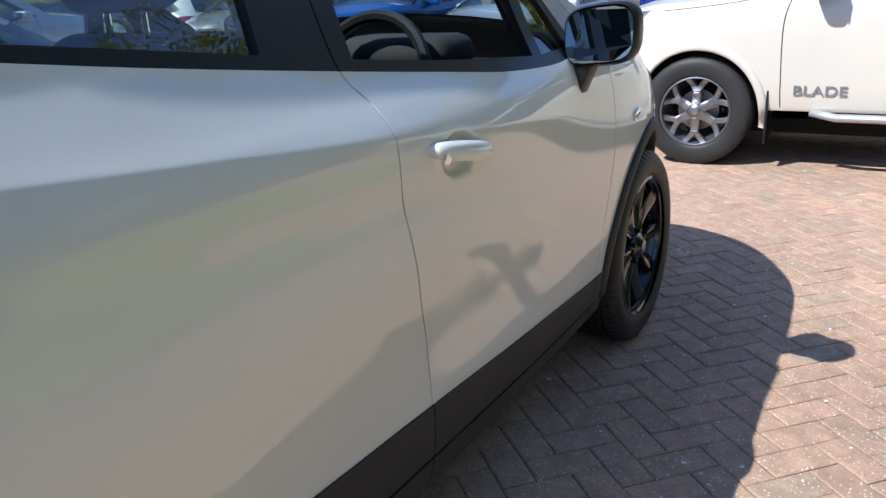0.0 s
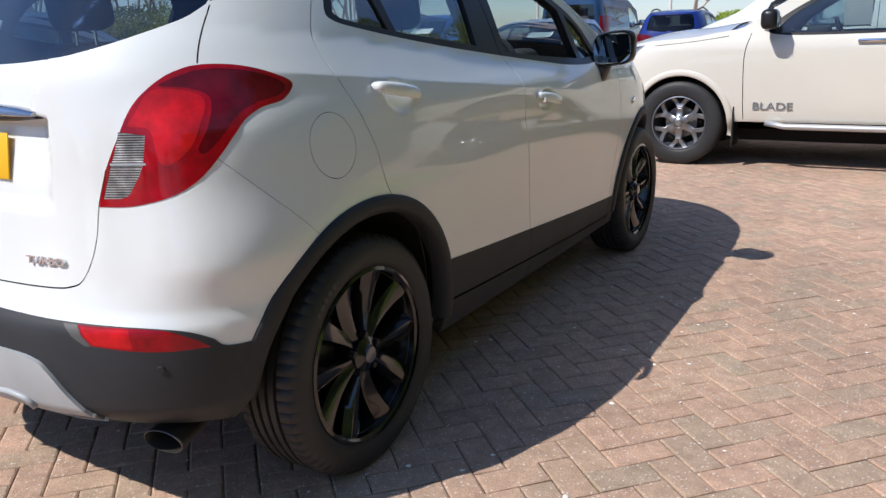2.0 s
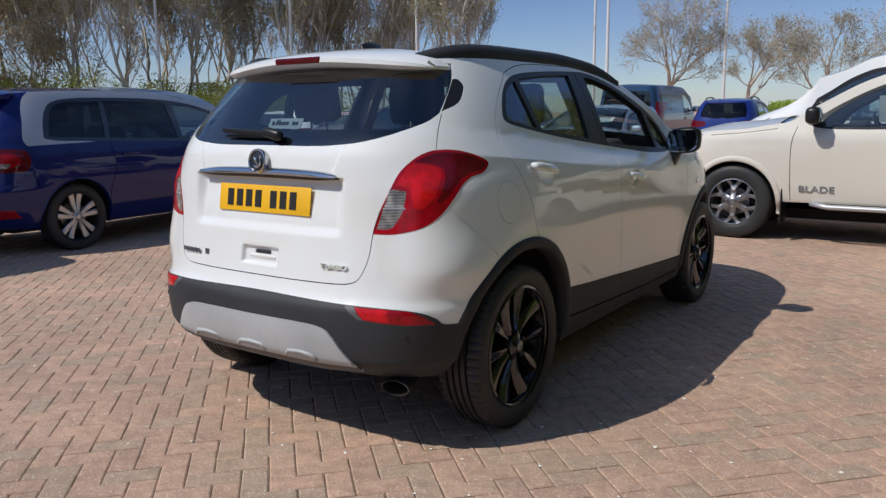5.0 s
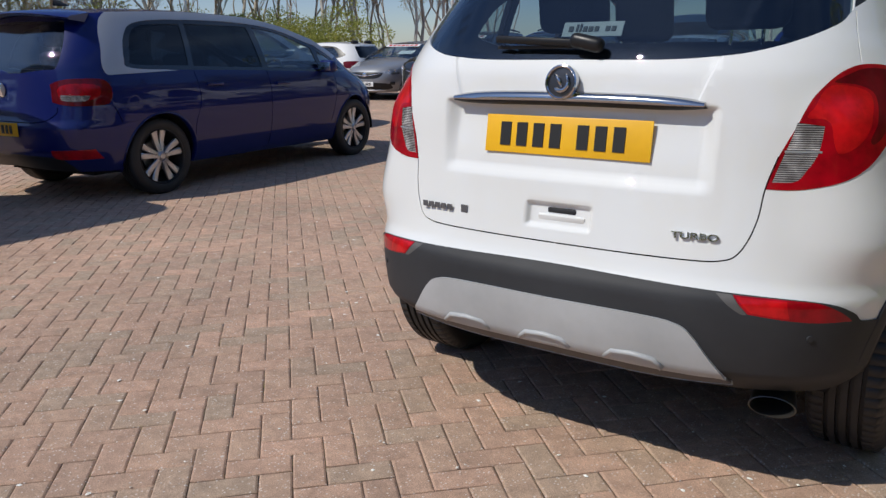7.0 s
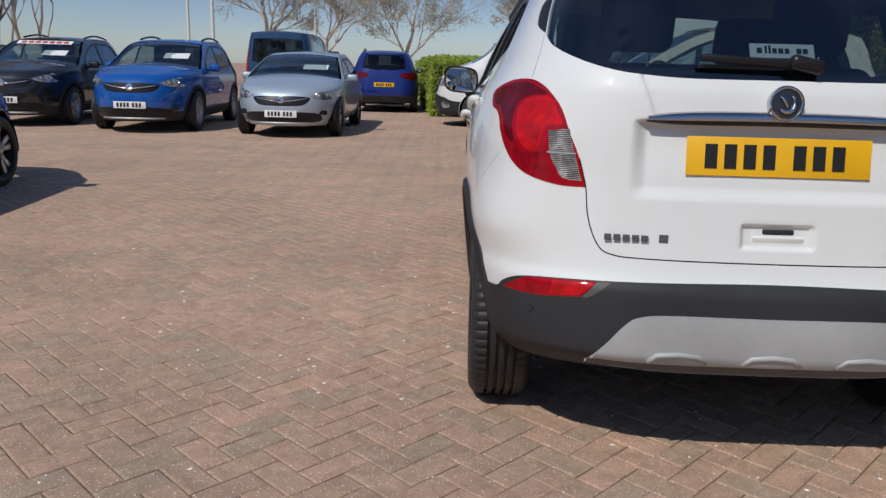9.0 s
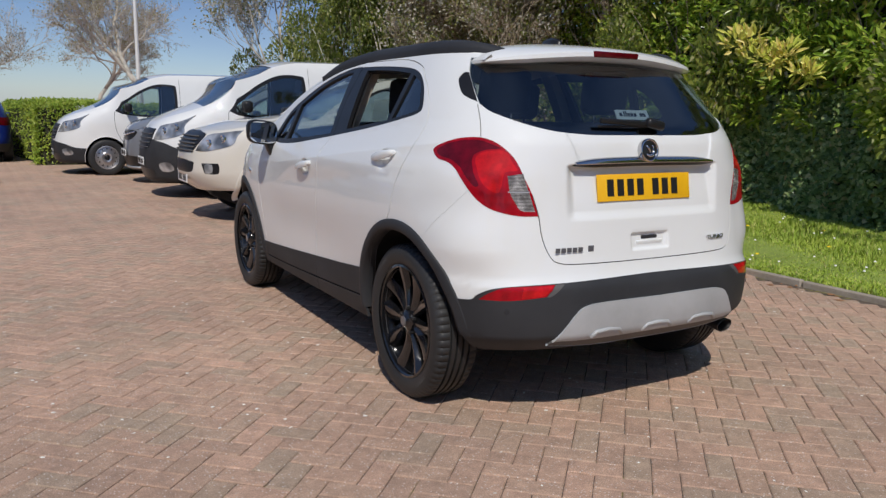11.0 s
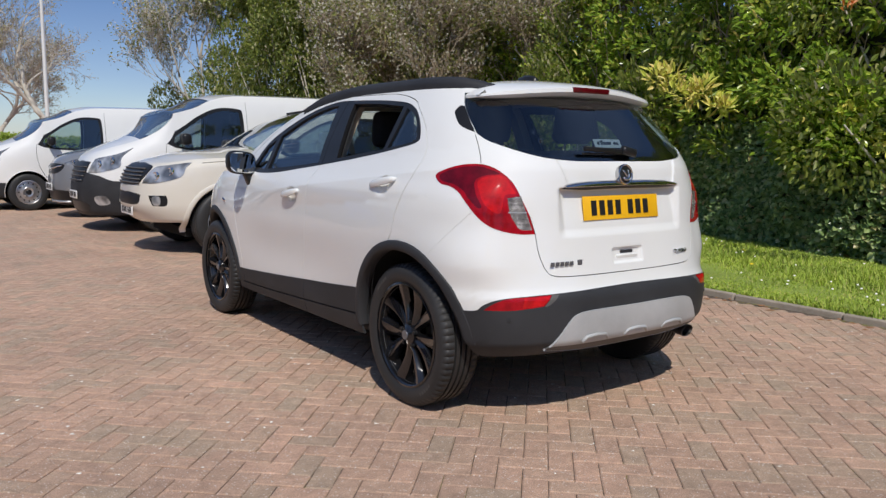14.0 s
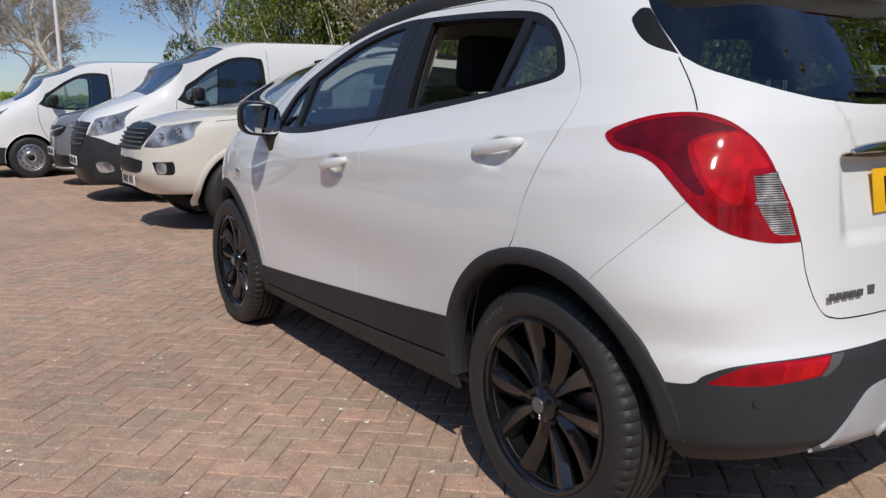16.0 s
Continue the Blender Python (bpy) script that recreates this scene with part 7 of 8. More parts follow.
def pave():
    ground = bmesh.new()
    bmesh.ops.create_grid(ground, x_segments=2, y_segments=2, size=900)
    g = part("ground", ground, far_paving(), smooth=False)
    g.location.z = -0.035
    tagged(g, "weathered red-brown ground of a car sales yard", "ground", kind="structure")
    bed = part("paving_bed", box(22.0, 34.0, 0.01, Matrix.Translation((-8.0, 10.0, -0.0115))), SOIL, smooth=False)
    tagged(bed, "dark sand and moss in the paving joints", "paving", kind="structure")
    pav = tagged(new("paving"), "red-brown block paving laid in herringbone", "paving", kind="structure")
    v, f = block_shape(UNIT - 0.0017, UNIT / 2 - 0.0017)
    near = lambda q: (q[:, 0] > -2.75) & (q[:, 0] < -0.45) & (q[:, 1] > -1.95) & (q[:, 1] < 0.25)
    cells = block_cells(-18.8, 5.6, -6.9, 26.5)
    keep = ~((cells[:, 0] > KERB_X - 0.06) & (cells[:, 1] < GRASS_END))
    cells = cells[keep]
    rng = np.random.default_rng(5)
    lift, tx, ty = np.clip(rng.normal(0, 0.0007, len(cells)), -0.0007, 0.0016), np.clip(rng.normal(0, 0.006, len(cells)), -0.010, 0.010), np.clip(rng.normal(0, 0.006, len(cells)), -0.010, 0.010)
    spin = rng.normal(0, 0.010, len(cells))
    ang = TURN_P + cells[:, 2] * math.pi / 2 + spin
    c, s = np.cos(ang)[:, None], np.sin(ang)[:, None]
    X = cells[:, :1] + v[:, 0] * c - v[:, 1] * s
    Y = cells[:, 1:2] + v[:, 0] * s + v[:, 1] * c
    Z = v[:, 2] + lift[:, None] + tx[:, None] * v[:, 0] + ty[:, None] * v[:, 1]
    close = near(cells)
    idx = np.flatnonzero(~close)
    V = np.stack([X[idx], Y[idx], Z[idx]], -1).reshape(-1, 3)
    F = (np.array([g for g in f])[None] + (np.arange(len(idx)) * len(v))[:, None, None]).reshape(-1, 4)
    me = bpy.data.meshes.new("paving_blocks")
    me.from_pydata(V, [], F)
    me.materials.append(PAVING)
    ob = new("paving_blocks", me)
    ob.parent = pav
    tagged(ob, kind="stuff")
    one = bpy.data.meshes.new("block")
    one.from_pydata(v, [], f)
    one.materials.append(PAVING)
    for k in np.flatnonzero(close):
        b = new("paving_block", one)
        b.parent = pav
        b.matrix_basis = Matrix.Translation((*cells[k, :2], lift[k])) @ Euler((ty[k], -tx[k], ang[k])).to_matrix().to_4x4()


def kerb_and_grass():
    conc = material("kerb_concrete", (0.40, 0.345, 0.285), 0.9)
    t, u = noise_tex(conc, 8, 6, 0.7), noise_tex(conc, 120, 3)
    conc.node_tree.links.new(mix(conc, "MULTIPLY", 0.8, (0.40, 0.345, 0.285), ramp(conc, t.outputs[0], [(0.3, (0.6, 0.6, 0.55)), (0.7, (1.1, 1.1, 1.1))])), bsdf(conc).inputs["Base Color"])
    bump(conc, u.outputs[0], 0.4, 0.005)
    k = tagged(new("kerb"), "low worn concrete edging kerb", "kerb", kind="structure")
    shape = box(0.055, 0.905, 0.16, Matrix.Translation((0, 0, -0.02)), 0.010, 2)
    me = bpy.data.meshes.new("kerb_stone")
    shape.to_mesh(me)
    shape.free()
    me.materials.append(conc)
    rng = random.Random(3)
    for i in range(13):
        b = new("kerb_stone", me)
        b.parent = k
        b.matrix_basis = Matrix.Translation((KERB_X + rng.uniform(-0.006, 0.006), GRASS_END - 0.46 - 0.915 * i, -0.018 + rng.uniform(-0.006, 0.004))) @ pose(0, 0, 0, 0, 0, rng.uniform(-0.4, 0.4))
    for i in range(4):
        b = new("kerb_stone", me)
        b.parent = k
        b.matrix_basis = Matrix.Translation((KERB_X + 0.47 + 0.915 * i, GRASS_END + 0.01, 0)) @ pose(0, 0, 0, 0, 0, 90)
    soil = plastic("verge_soil_and_thatch", (0.20, 0.26, 0.050), 0.95, 60)
    bm = bmesh.new()
    bmesh.ops.create_grid(bm, x_segments=30, y_segments=60, size=0.5)
    for v in bm.verts:
        x, y = KERB_X + 0.02 + (v.co.x + 0.5) * 5.6, -8 + (v.co.y + 0.5) * (GRASS_END + 8)
        v.co = (x, y, 0.035 + 0.06 * min(1, (x - KERB_X) / 2.5) + 0.02 * noise.noise((x * 0.9, y * 0.9, 1)))
    verge = part("verge", bm, soil)
    tagged(verge, "grass verge between the kerb and the hedge", "verge", kind="structure")
    # blades of grass, daisies and dandelions
    gm = material("grass_blades", (0.13, 0.24, 0.03), 0.6)
    geo = gm.node_tree.nodes.new("ShaderNodeNewGeometry")
    patch = noise_tex(gm, 1.6, 3)
    c = ramp(gm, geo.outputs["Random Per Island"], [(0.0, (0.22, 0.33, 0.03)), (0.6, (0.36, 0.48, 0.05)), (0.88, (0.46, 0.52, 0.09)), (1.0, (0.58, 0.50, 0.22))])
    gm.node_tree.links.new(mix(gm, "MULTIPLY", 0.6, c, ramp(gm, patch.outputs[0], [(0.35, (0.7, 0.75, 0.7)), (0.65, (1.2, 1.15, 1.0))])), bsdf(gm).inputs["Base Color"])
    rng = np.random.default_rng(8)
    n = 150000
    x, y = KERB_X + 0.03 + 3.6 * rng.random(n) ** 1.1, -5.0 + (GRASS_END + 5.0) * rng.random(n)
    h, w, d, ln = rng.uniform(0.016, 0.050, n) * (1 + 0.6 * np.sin(x * 3 + np.sin(y * 2))), rng.uniform(0.003, 0.0075, n), rng.random(n) * 2 * math.pi, rng.uniform(0.2, 1.1, n)
    z = 0.035 + 0.06 * np.minimum(1, (x - KERB_X) / 2.5)
    cx, sx = np.cos(d), np.sin(d)
    V = np.stack([np.stack([x - w * sx, y + w * cx, z], -1), np.stack([x + w * sx, y - w * cx, z], -1), np.stack([x + h * ln * cx, y + h * ln * sx, z + h], -1)], 1).reshape(-1, 3)
    me = bpy.data.meshes.new("grass")
    me.from_pydata(V, [], np.arange(3 * n).reshape(-1, 3))
    me.materials.append(gm)
    tagged(new("grass", me), "short green lawn grass with worn tips", "grass", kind="stuff")
    for nm, col, count, r in (("daisies", (0.85, 0.85, 0.80), 90, 0.011), ("dandelions", (0.85, 0.62, 0.02), 16, 0.020)):
        fm = material(nm, col, 0.7)
        V, F = [], []
        for _ in range(count):
            px, py = KERB_X + 0.1 + 2.8 * rng.random() ** 1.3, -4.0 + 8.0 * rng.random()
            pz = 0.085 + 0.06 * min(1, (px - KERB_X) / 2.5)
            k0 = len(V)
            for ring, (rr, dz) in enumerate(((r, 0.0), (r * 0.6, 0.010))):
                V += [(px + rr * math.cos(a), py + rr * math.sin(a), pz + dz) for a in np.linspace(0, 2 * math.pi, 7)[:-1]]
            F += [tuple(k0 + q for q in (i, (i + 1) % 6, 6 + (i + 1) % 6, 6 + i)) for i in range(6)] + [tuple(range(k0 + 6, k0 + 12))]
        ob = mesh_object(nm, V, F, fm, None, "small %s scattered in the lawn" % ("white daisies" if nm == "daisies" else "yellow dandelions"))
        tagged(ob, category="flowers", kind="stuff")


def leaf_material(name, stops, gloss=0.4, through=0.25):
    m = material(name, stops[0][1], gloss)
    n, l = m.node_tree.nodes, m.node_tree.links
    geo = n.new("ShaderNodeNewGeometry")
    c = ramp(m, geo.outputs["Random Per Island"], stops)
    big = noise_tex(m, 0.9, 3)
    c = mix(m, "MULTIPLY", 0.5, c, ramp(m, big.outputs[0], [(0.35, (0.7, 0.7, 0.7)), (0.65, (1.25, 1.25, 1.15))]))
    l.new(c, bsdf(m).inputs["Base Color"])
    tr, both = n.new("ShaderNodeBsdfTranslucent"), n.new("ShaderNodeMixShader")
    l.new(c, tr.inputs[0])
    both.inputs[0].default_value = through
    l.new(bsdf(m).outputs[0], both.inputs[1]), l.new(tr.outputs[0], both.inputs[2])
    l.new(both.outputs[0], n["Material Output"].inputs[0])
    return m


def leaves(name, centre, aim, length, width, mat, rng, parent=None, fold=0.25, lit=1.8):
    """Many leaves, each folded along its rib; centre and aim are arrays."""
    n = len(centre)
    aim = aim / np.maximum(np.linalg.norm(aim, axis=1, keepdims=True), 1e-6)
    side = np.cross(aim, np.array([-0.75, -0.85, 1.1]) * lit + rng.normal(0, 1, (n, 3)))
    side /= np.maximum(np.linalg.norm(side, axis=1, keepdims=True), 1e-6)
    up = np.cross(side, aim)
    L = (length * rng.uniform(0.65, 1.25, n))[:, None]
    W = (width * rng.uniform(0.7, 1.2, n))[:, None]
    p = lambda a, b, c: centre + aim * L * a + side * W * b + up * W * c
    V = np.stack([p(0, 0, 0), p(0.35, 0.5, fold), p(0.7, 0.4, fold * 0.8), p(1.0, 0, -0.15), p(0.7, -0.4, fold * 0.8), p(0.35, -0.5, fold)], 1).reshape(-1, 3)
    base = (np.arange(n) * 6)[:, None]
    F = np.concatenate([base + np.array([0, 1, 2, 3]), base + np.array([0, 3, 4, 5])])
    me = bpy.data.meshes.new(name)
    me.from_pydata(V, [], F)
    me.materials.append(mat)
    ob = new(name, me)
    ob.parent = parent
    return ob


def clumps(rng, n, spots, radii, flat=1.0, shell=0.55):
    """Leaf places on the skins of many rough balls, and the way each leaf points."""
    k = rng.integers(0, len(spots), n)
    d = rng.normal(0, 1, (n, 3))
    d /= np.linalg.norm(d, axis=1, keepdims=True)
    r = radii[k][:, None] * (shell + (1 - shell) * rng.random((n, 1)) ** 0.6)
    return spots[k] + d * r * np.array([1, 1, flat]), d + rng.normal(0, 0.55, (n, 3)) + np.array([0, 0, 0.15])


LAUREL = leaf_material("laurel_leaves", [(0.0, (0.14, 0.24, 0.028)), (0.4, (0.28, 0.42, 0.05)), (0.75, (0.46, 0.58, 0.085)), (0.93, (0.62, 0.66, 0.13)), (1.0, (0.75, 0.60, 0.18))], 0.24, 0.40)
IVY = leaf_material("ivy_leaves", [(0.0, (0.11, 0.19, 0.065)), (0.5, (0.25, 0.37, 0.13)), (0.8, (0.42, 0.53, 0.22)), (0.95, (0.56, 0.62, 0.32)), (1.0, (0.55, 0.44, 0.20))], 0.22, 0.27)
NEWGROWTH = leaf_material("yellow_new_leaves", [(0.0, (0.50, 0.58, 0.08)), (0.6, (0.75, 0.70, 0.16)), (1.0, (0.85, 0.66, 0.26))], 0.45, 0.22)
ORANGELEAF = leaf_material("orange_young_leaves", [(0.0, (0.75, 0.25, 0.06)), (1.0, (0.85, 0.40, 0.12))], 0.4, 0.4)
EVERGREEN = leaf_material("evergreen_leaves", [(0.0, (0.11, 0.16, 0.03)), (0.5, (0.23, 0.29, 0.06)), (0.85, (0.42, 0.45, 0.10)), (1.0, (0.60, 0.54, 0.38))], 0.4, 0.42)
CLIPPED = leaf_material("clipped_hedge_leaves", [(0.0, (0.24, 0.36, 0.045)), (0.6, (0.40, 0.52, 0.07)), (1.0, (0.55, 0.60, 0.12))], 0.5, 0.4)
BUDS = leaf_material("spring_buds", [(0.0, (0.22, 0.19, 0.08)), (0.6, (0.34, 0.32, 0.12)), (1.0, (0.46, 0.40, 0.20))], 0.7, 0.35)
BLOSSOM = leaf_material("pale_blossom", [(0.0, (0.16, 0.20, 0.05)), (0.35, (0.30, 0.32, 0.09)), (0.62, (0.36, 0.29, 0.16)), (0.72, (0.60, 0.54, 0.44)), (1.0, (0.80, 0.76, 0.68))], 0.7, 0.42)
UNDERWOOD = leaf_material("underwood_leaves", [(0.0, (0.20, 0.24, 0.05)), (0.6, (0.38, 0.41, 0.09)), (1.0, (0.52, 0.50, 0.16))], 0.6, 0.4)
BROWNWOOD = leaf_material("brown_conifer_sprays", [(0.0, (0.32, 0.27, 0.18)), (0.6, (0.50, 0.43, 0.29)), (1.0, (0.60, 0.54, 0.36))], 0.7, 0.45)
BARK = plastic("grey_brown_bark", (0.46, 0.42, 0.355), 0.9, 25)
TWIG = plastic("fine_twigs", (0.36, 0.29, 0.21), 0.9, 25)
# almost black, painted for the shade deep inside the hedges
SHADE = plastic("hedge_inner_shade", (0.034, 0.034, 0.018), 0.95, 8)


def hedge_line(y):
    """How far to the right the hedge's face stands."""
    return 5.75 + 0.32 * np.maximum(y - 0.5, -6) * 0.85


def hedge():
    rng = np.random.default_rng(21)
    h = tagged(new("hedge"), "tall dense evergreen hedge with ivy below and laurel above", "hedge")
    h.location = (0, 0, 0)
    # uneven dark sheet inside the hedge, its colour standing for shade
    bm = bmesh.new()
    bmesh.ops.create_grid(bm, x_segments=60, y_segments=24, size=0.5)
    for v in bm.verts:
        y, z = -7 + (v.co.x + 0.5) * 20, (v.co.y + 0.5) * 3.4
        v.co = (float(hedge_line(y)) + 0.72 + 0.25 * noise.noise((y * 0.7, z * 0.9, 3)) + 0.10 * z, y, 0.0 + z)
    part("inner_shade_sheet", bm, SHADE, h)
    # ivy skirt
    n = 36000
    y, z = rng.uniform(-6, 10, n), 0.06 + 1.55 * rng.random(n)
    bul = np.array([noise.noise((a * 0.8, b * 1.1, 7)) for a, b in zip(y, z)])
    near_end = np.clip((4.6 - y) / 3.0, 0, 1)
    knots = np.array([noise.noise((a * 2.3, b * 2.1, 19)) for a, b in zip(y, z)])
    x = hedge_line(y) + 0.06 - 0.40 * near_end - 0.24 * bul - 0.20 * knots + 0.10 * rng.random(n) + 0.03 * z
    aim = np.stack([-0.55 + 0 * y, rng.normal(0, 0.5, n), -0.35 + rng.normal(0, 0.4, n)], -1)
    tagged(leaves("ivy", np.stack([x, y, z], -1), aim, 0.078, 0.074, IVY, rng, h, 0.12, 2.6), "dark green ivy", kind="stuff")
    # laurel above, in sprays
    m = 640
    sy, sz = rng.uniform(-6.5, 12, m), rng.uniform(1.3, 4.4, m)
    sx = hedge_line(sy) + 0.05 + 0.12 * (sz - 1.2) + rng.normal(0, 0.22, m)
    sz = np.where((sy > -1.5) & (sy < 1.2), sz * 0.97, sz)
    spots, radii = np.stack([sx, sy, sz], -1), rng.uniform(0.14, 0.40, m)
    # one spray hangs out over the ivy
    out = np.array([[5.62 - 0.16 * math.sin(i * 0.9) - 0.05 * (i % 3), 0.95 + 0.075 * i, 1.25 + 0.11 * ((i * 5) % 9)] for i in range(15)])
    spots, radii = np.concatenate([spots, out]), np.concatenate([radii, np.full(len(out), 0.24)])
    c, aim = clumps(rng, 52000, spots, radii, 0.8)
    over = np.repeat(out, 60, 0) + rng.normal(0, 0.13, (900, 3))
    c, aim = np.concatenate([c, over]), np.concatenate([aim, rng.normal(0, 0.6, (900, 3)) + np.array([-0.5, -0.2, 0.1])])
    aim[:, 0] -= 0.45
    tagged(leaves("laurel", c, aim, 0.125, 0.046, LAUREL, rng, h, 0.2), "glossy mid-green laurel leaves", kind="stuff")
    spots = np.array([[5.30 + 0.067 * i + 0.05 * math.sin(i * 2.3), 3.50 - 0.097 * i, 2.15 - 0.045 * i + 0.09 * math.sin(i * 1.7)] for i in range(8)] + [[5.45, 1.10, 1.62], [5.50, 0.75, 1.35]])
    c, aim = clumps(rng, 400, spots, np.array([0.15, 0.14, 0.13, 0.12, 0.14, 0.12, 0.11, 0.10, 0.12, 0.10]), 0.9, 0.3)
    aim[:, 2] += 0.5
    tagged(leaves("new_growth", c, aim, 0.15, 0.046, NEWGROWTH, rng, h, 0.2), "yellow-green new leaves", kind="stuff")
    c = np.array([5.15, 1.0, 2.72]) + rng.normal(0, 0.07, (9, 3))
    tagged(leaves("young_shoot", c, rng.normal(0, 0.5, (9, 3)) + np.array([-0.2, 0, 0.8]), 0.11, 0.045, ORANGELEAF, rng, h, 0.2), "orange-red young leaves", kind="stuff")
    bm = bmesh.new()
    r2 = random.Random(4)
    for i in range(90):
        y = r2.uniform(-0.5, 12)
        x = float(hedge_line(y)) + r2.uniform(0.0, 0.5)
        z0 = r2.uniform(1.4, 2.6)
        pts, p = [], Vector((x, y, z0))
        d = Vector((r2.uniform(-0.3, 0.1), r2.uniform(-0.8, 0.8), r2.uniform(0.5, 1.2))).normalized()
        for k in range(5):
            pts.append(p.copy())
            p += d * 0.3
            d = (d + Vector((r2.uniform(-0.2, 0.2), r2.uniform(-0.3, 0.3), r2.uniform(-0.15, 0.2)))).normalized()
        tube(pts, 0.012, 5, bm, taper=[1, 0.85, 0.65, 0.45, 0.2])
    tagged(part("bare_stem_tangle", bm, TWIG, h, "thin bare stems"), kind="stuff")


def grow(bm, rng, start, way, length, radius, depth, spread, up, tips, gnarl=0.18, thin=0.010):
    """One limb and all that grows from it."""
    pts, p, d = [start.copy()], start.copy(), way.normalized()
    n = 5 if depth > 2 else 3
    for _ in range(n):
        d = (d + Vector((rng.gauss(0, gnarl), rng.gauss(0, gnarl), rng.gauss(up, gnarl * 0.6)))).normalized()
        p = p + d * length / n
        pts.append(p.copy())
    sides = 3 if depth < 2 else 5 if depth < 4 else 8
    tube(pts, max(radius, thin), sides, bm, taper=[1 - 0.45 * i / n for i in range(n + 1)] if depth else [1 - 0.8 * i / n for i in range(n + 1)])
    if depth == 0:
        tips.append(p.copy())
        return
    kids = rng.choice((3, 3, 4)) if depth > 1 else rng.choice((3, 4, 5))
    for k in range(kids):
        i = n if k == 0 else rng.randint(max(1, n - 3), n)
        turn = Vector((rng.gauss(0, 1), rng.gauss(0, 1), rng.gauss(0, 0.6)))
        turn = (turn - turn.dot(d) * d).normalized()
        s = spread * rng.uniform(0.6, 1.25) * (0.45 if k == 0 else 1)
        grow(bm, rng, pts[i], (d * math.cos(s) + turn * math.sin(s)), length * rng.uniform(0.58, 0.82), radius * (0.62 if k == 0 else 0.45), depth - 1, spread, up, tips, gnarl, thin)


def tree(seed, height, spread, up, depth, leaf=None, leaf_n=0, leaf_size=0.12, name="bare_tree", label="", trunk_r=0.16, first=0.32, thin=0.012, loose=1.6, bark=None):
    rng = random.Random(seed)
    t = tagged(new(name), label, "tree")
    bm = bmesh.new()
    tips = []
    grow(bm, rng, Vector((0, 0, -0.1)), Vector((rng.uniform(-0.06, 0.06), rng.uniform(-0.06, 0.06), 1)), height * first, trunk_r, depth, spread, up, tips, thin=thin)
    part("trunk", bm, bark or BARK, t)
    if leaf and tips:
        r = np.random.default_rng(seed)
        at = np.array([tuple(q) for q in tips])
        k = r.integers(0, len(at), leaf_n)
        c = at[k] + r.normal(0, leaf_size * loose, (leaf_n, 3))
        tagged(leaves("crown", c, r.normal(0, 1, (leaf_n, 3)), leaf_size, leaf_size * 0.6, leaf, r, t), kind="stuff")
    return t


def bush(seed, w, h, mat, n, size, name="evergreen_bush", label="dense dark evergreen bush behind the hedge", cat="bush"):
    """A broad bush of leaf clumps on a few stems, uneven and with gaps."""
    r = np.random.default_rng(seed)
    t = tagged(new(name), label, cat)
    m = 30
    spots = np.stack([r.normal(0, w * 0.27, m), r.normal(0, w * 0.27, m), h * (0.12 + 0.78 * r.random(m))], -1)
    spots[:, :2] = np.clip(spots[:, :2], -0.40 * w, 0.40 * w)
    spots[:, :2] *= (1.15 - 0.6 * (spots[:, 2:] / h) ** 2)
    c, aim = clumps(r, n, spots, r.uniform(0.10, 0.22, m) * w, 0.85)
    c[:, 2] = np.maximum(c[:, 2], 0.03)
    tagged(leaves("crown", c, aim, size, size * 0.55, mat, r, t, lit=3.0), kind="stuff")
    bm = bmesh.new()
    for q in spots[::3]:
        tube([(0.1 * q[0], 0.1 * q[1], -0.1), (0.5 * q[0], 0.5 * q[1], 0.45 * q[2]), tuple(q)], 0.007 * w, 5, bm, taper=[1, 0.7, 0.3])
    part("trunk", bm, BARK, t)
    return t


def clipped_hedge(length, depth, height, seed):
    """A hedge cut to a box: leaves over its faces, a dark box inside for shade."""
    r = np.random.default_rng(seed)
    t = tagged(new("low_hedge"), "clipped bright green low hedge", "hedge")
    n = int(2600 * length)
    x, y, z = length * r.random(n), depth * (r.random(n) - 0.5), height * (0.03 + 0.97 * r.random(n) ** 0.8)
    face = r.integers(0, 10, n)
    y = np.where(face < 4, -depth / 2, np.where(face == 4, depth / 2, y))
    z = np.where((face > 4) & (face < 8), height, z)
    x = np.where(face == 8, 0.0, np.where(face == 9, length, x))
    c = np.stack([x, y, z], -1) + r.normal(0, 0.035, (n, 3))
    c += 0.05 * np.sin(np.stack([3 * y + 2 * z, 2.3 * x + z, 1.9 * x + 2 * y], -1))
    tagged(leaves("foliage", c, r.normal(0, 0.8, (n, 3)) + np.array([0, -0.2, 0.5]), 0.07, 0.04, CLIPPED, r, t), kind="stuff")
    part("inner_shade_box", box(length - 0.14, depth - 0.14, height - 0.1, Matrix.Translation((length / 2, 0, height / 2 - 0.05))), SHADE, t)
    return t


def at_angle(x, y, deg, d):
    return Matrix.Translation((x + d * math.sin(radians(deg)), y + d * math.cos(radians(deg)), 0))


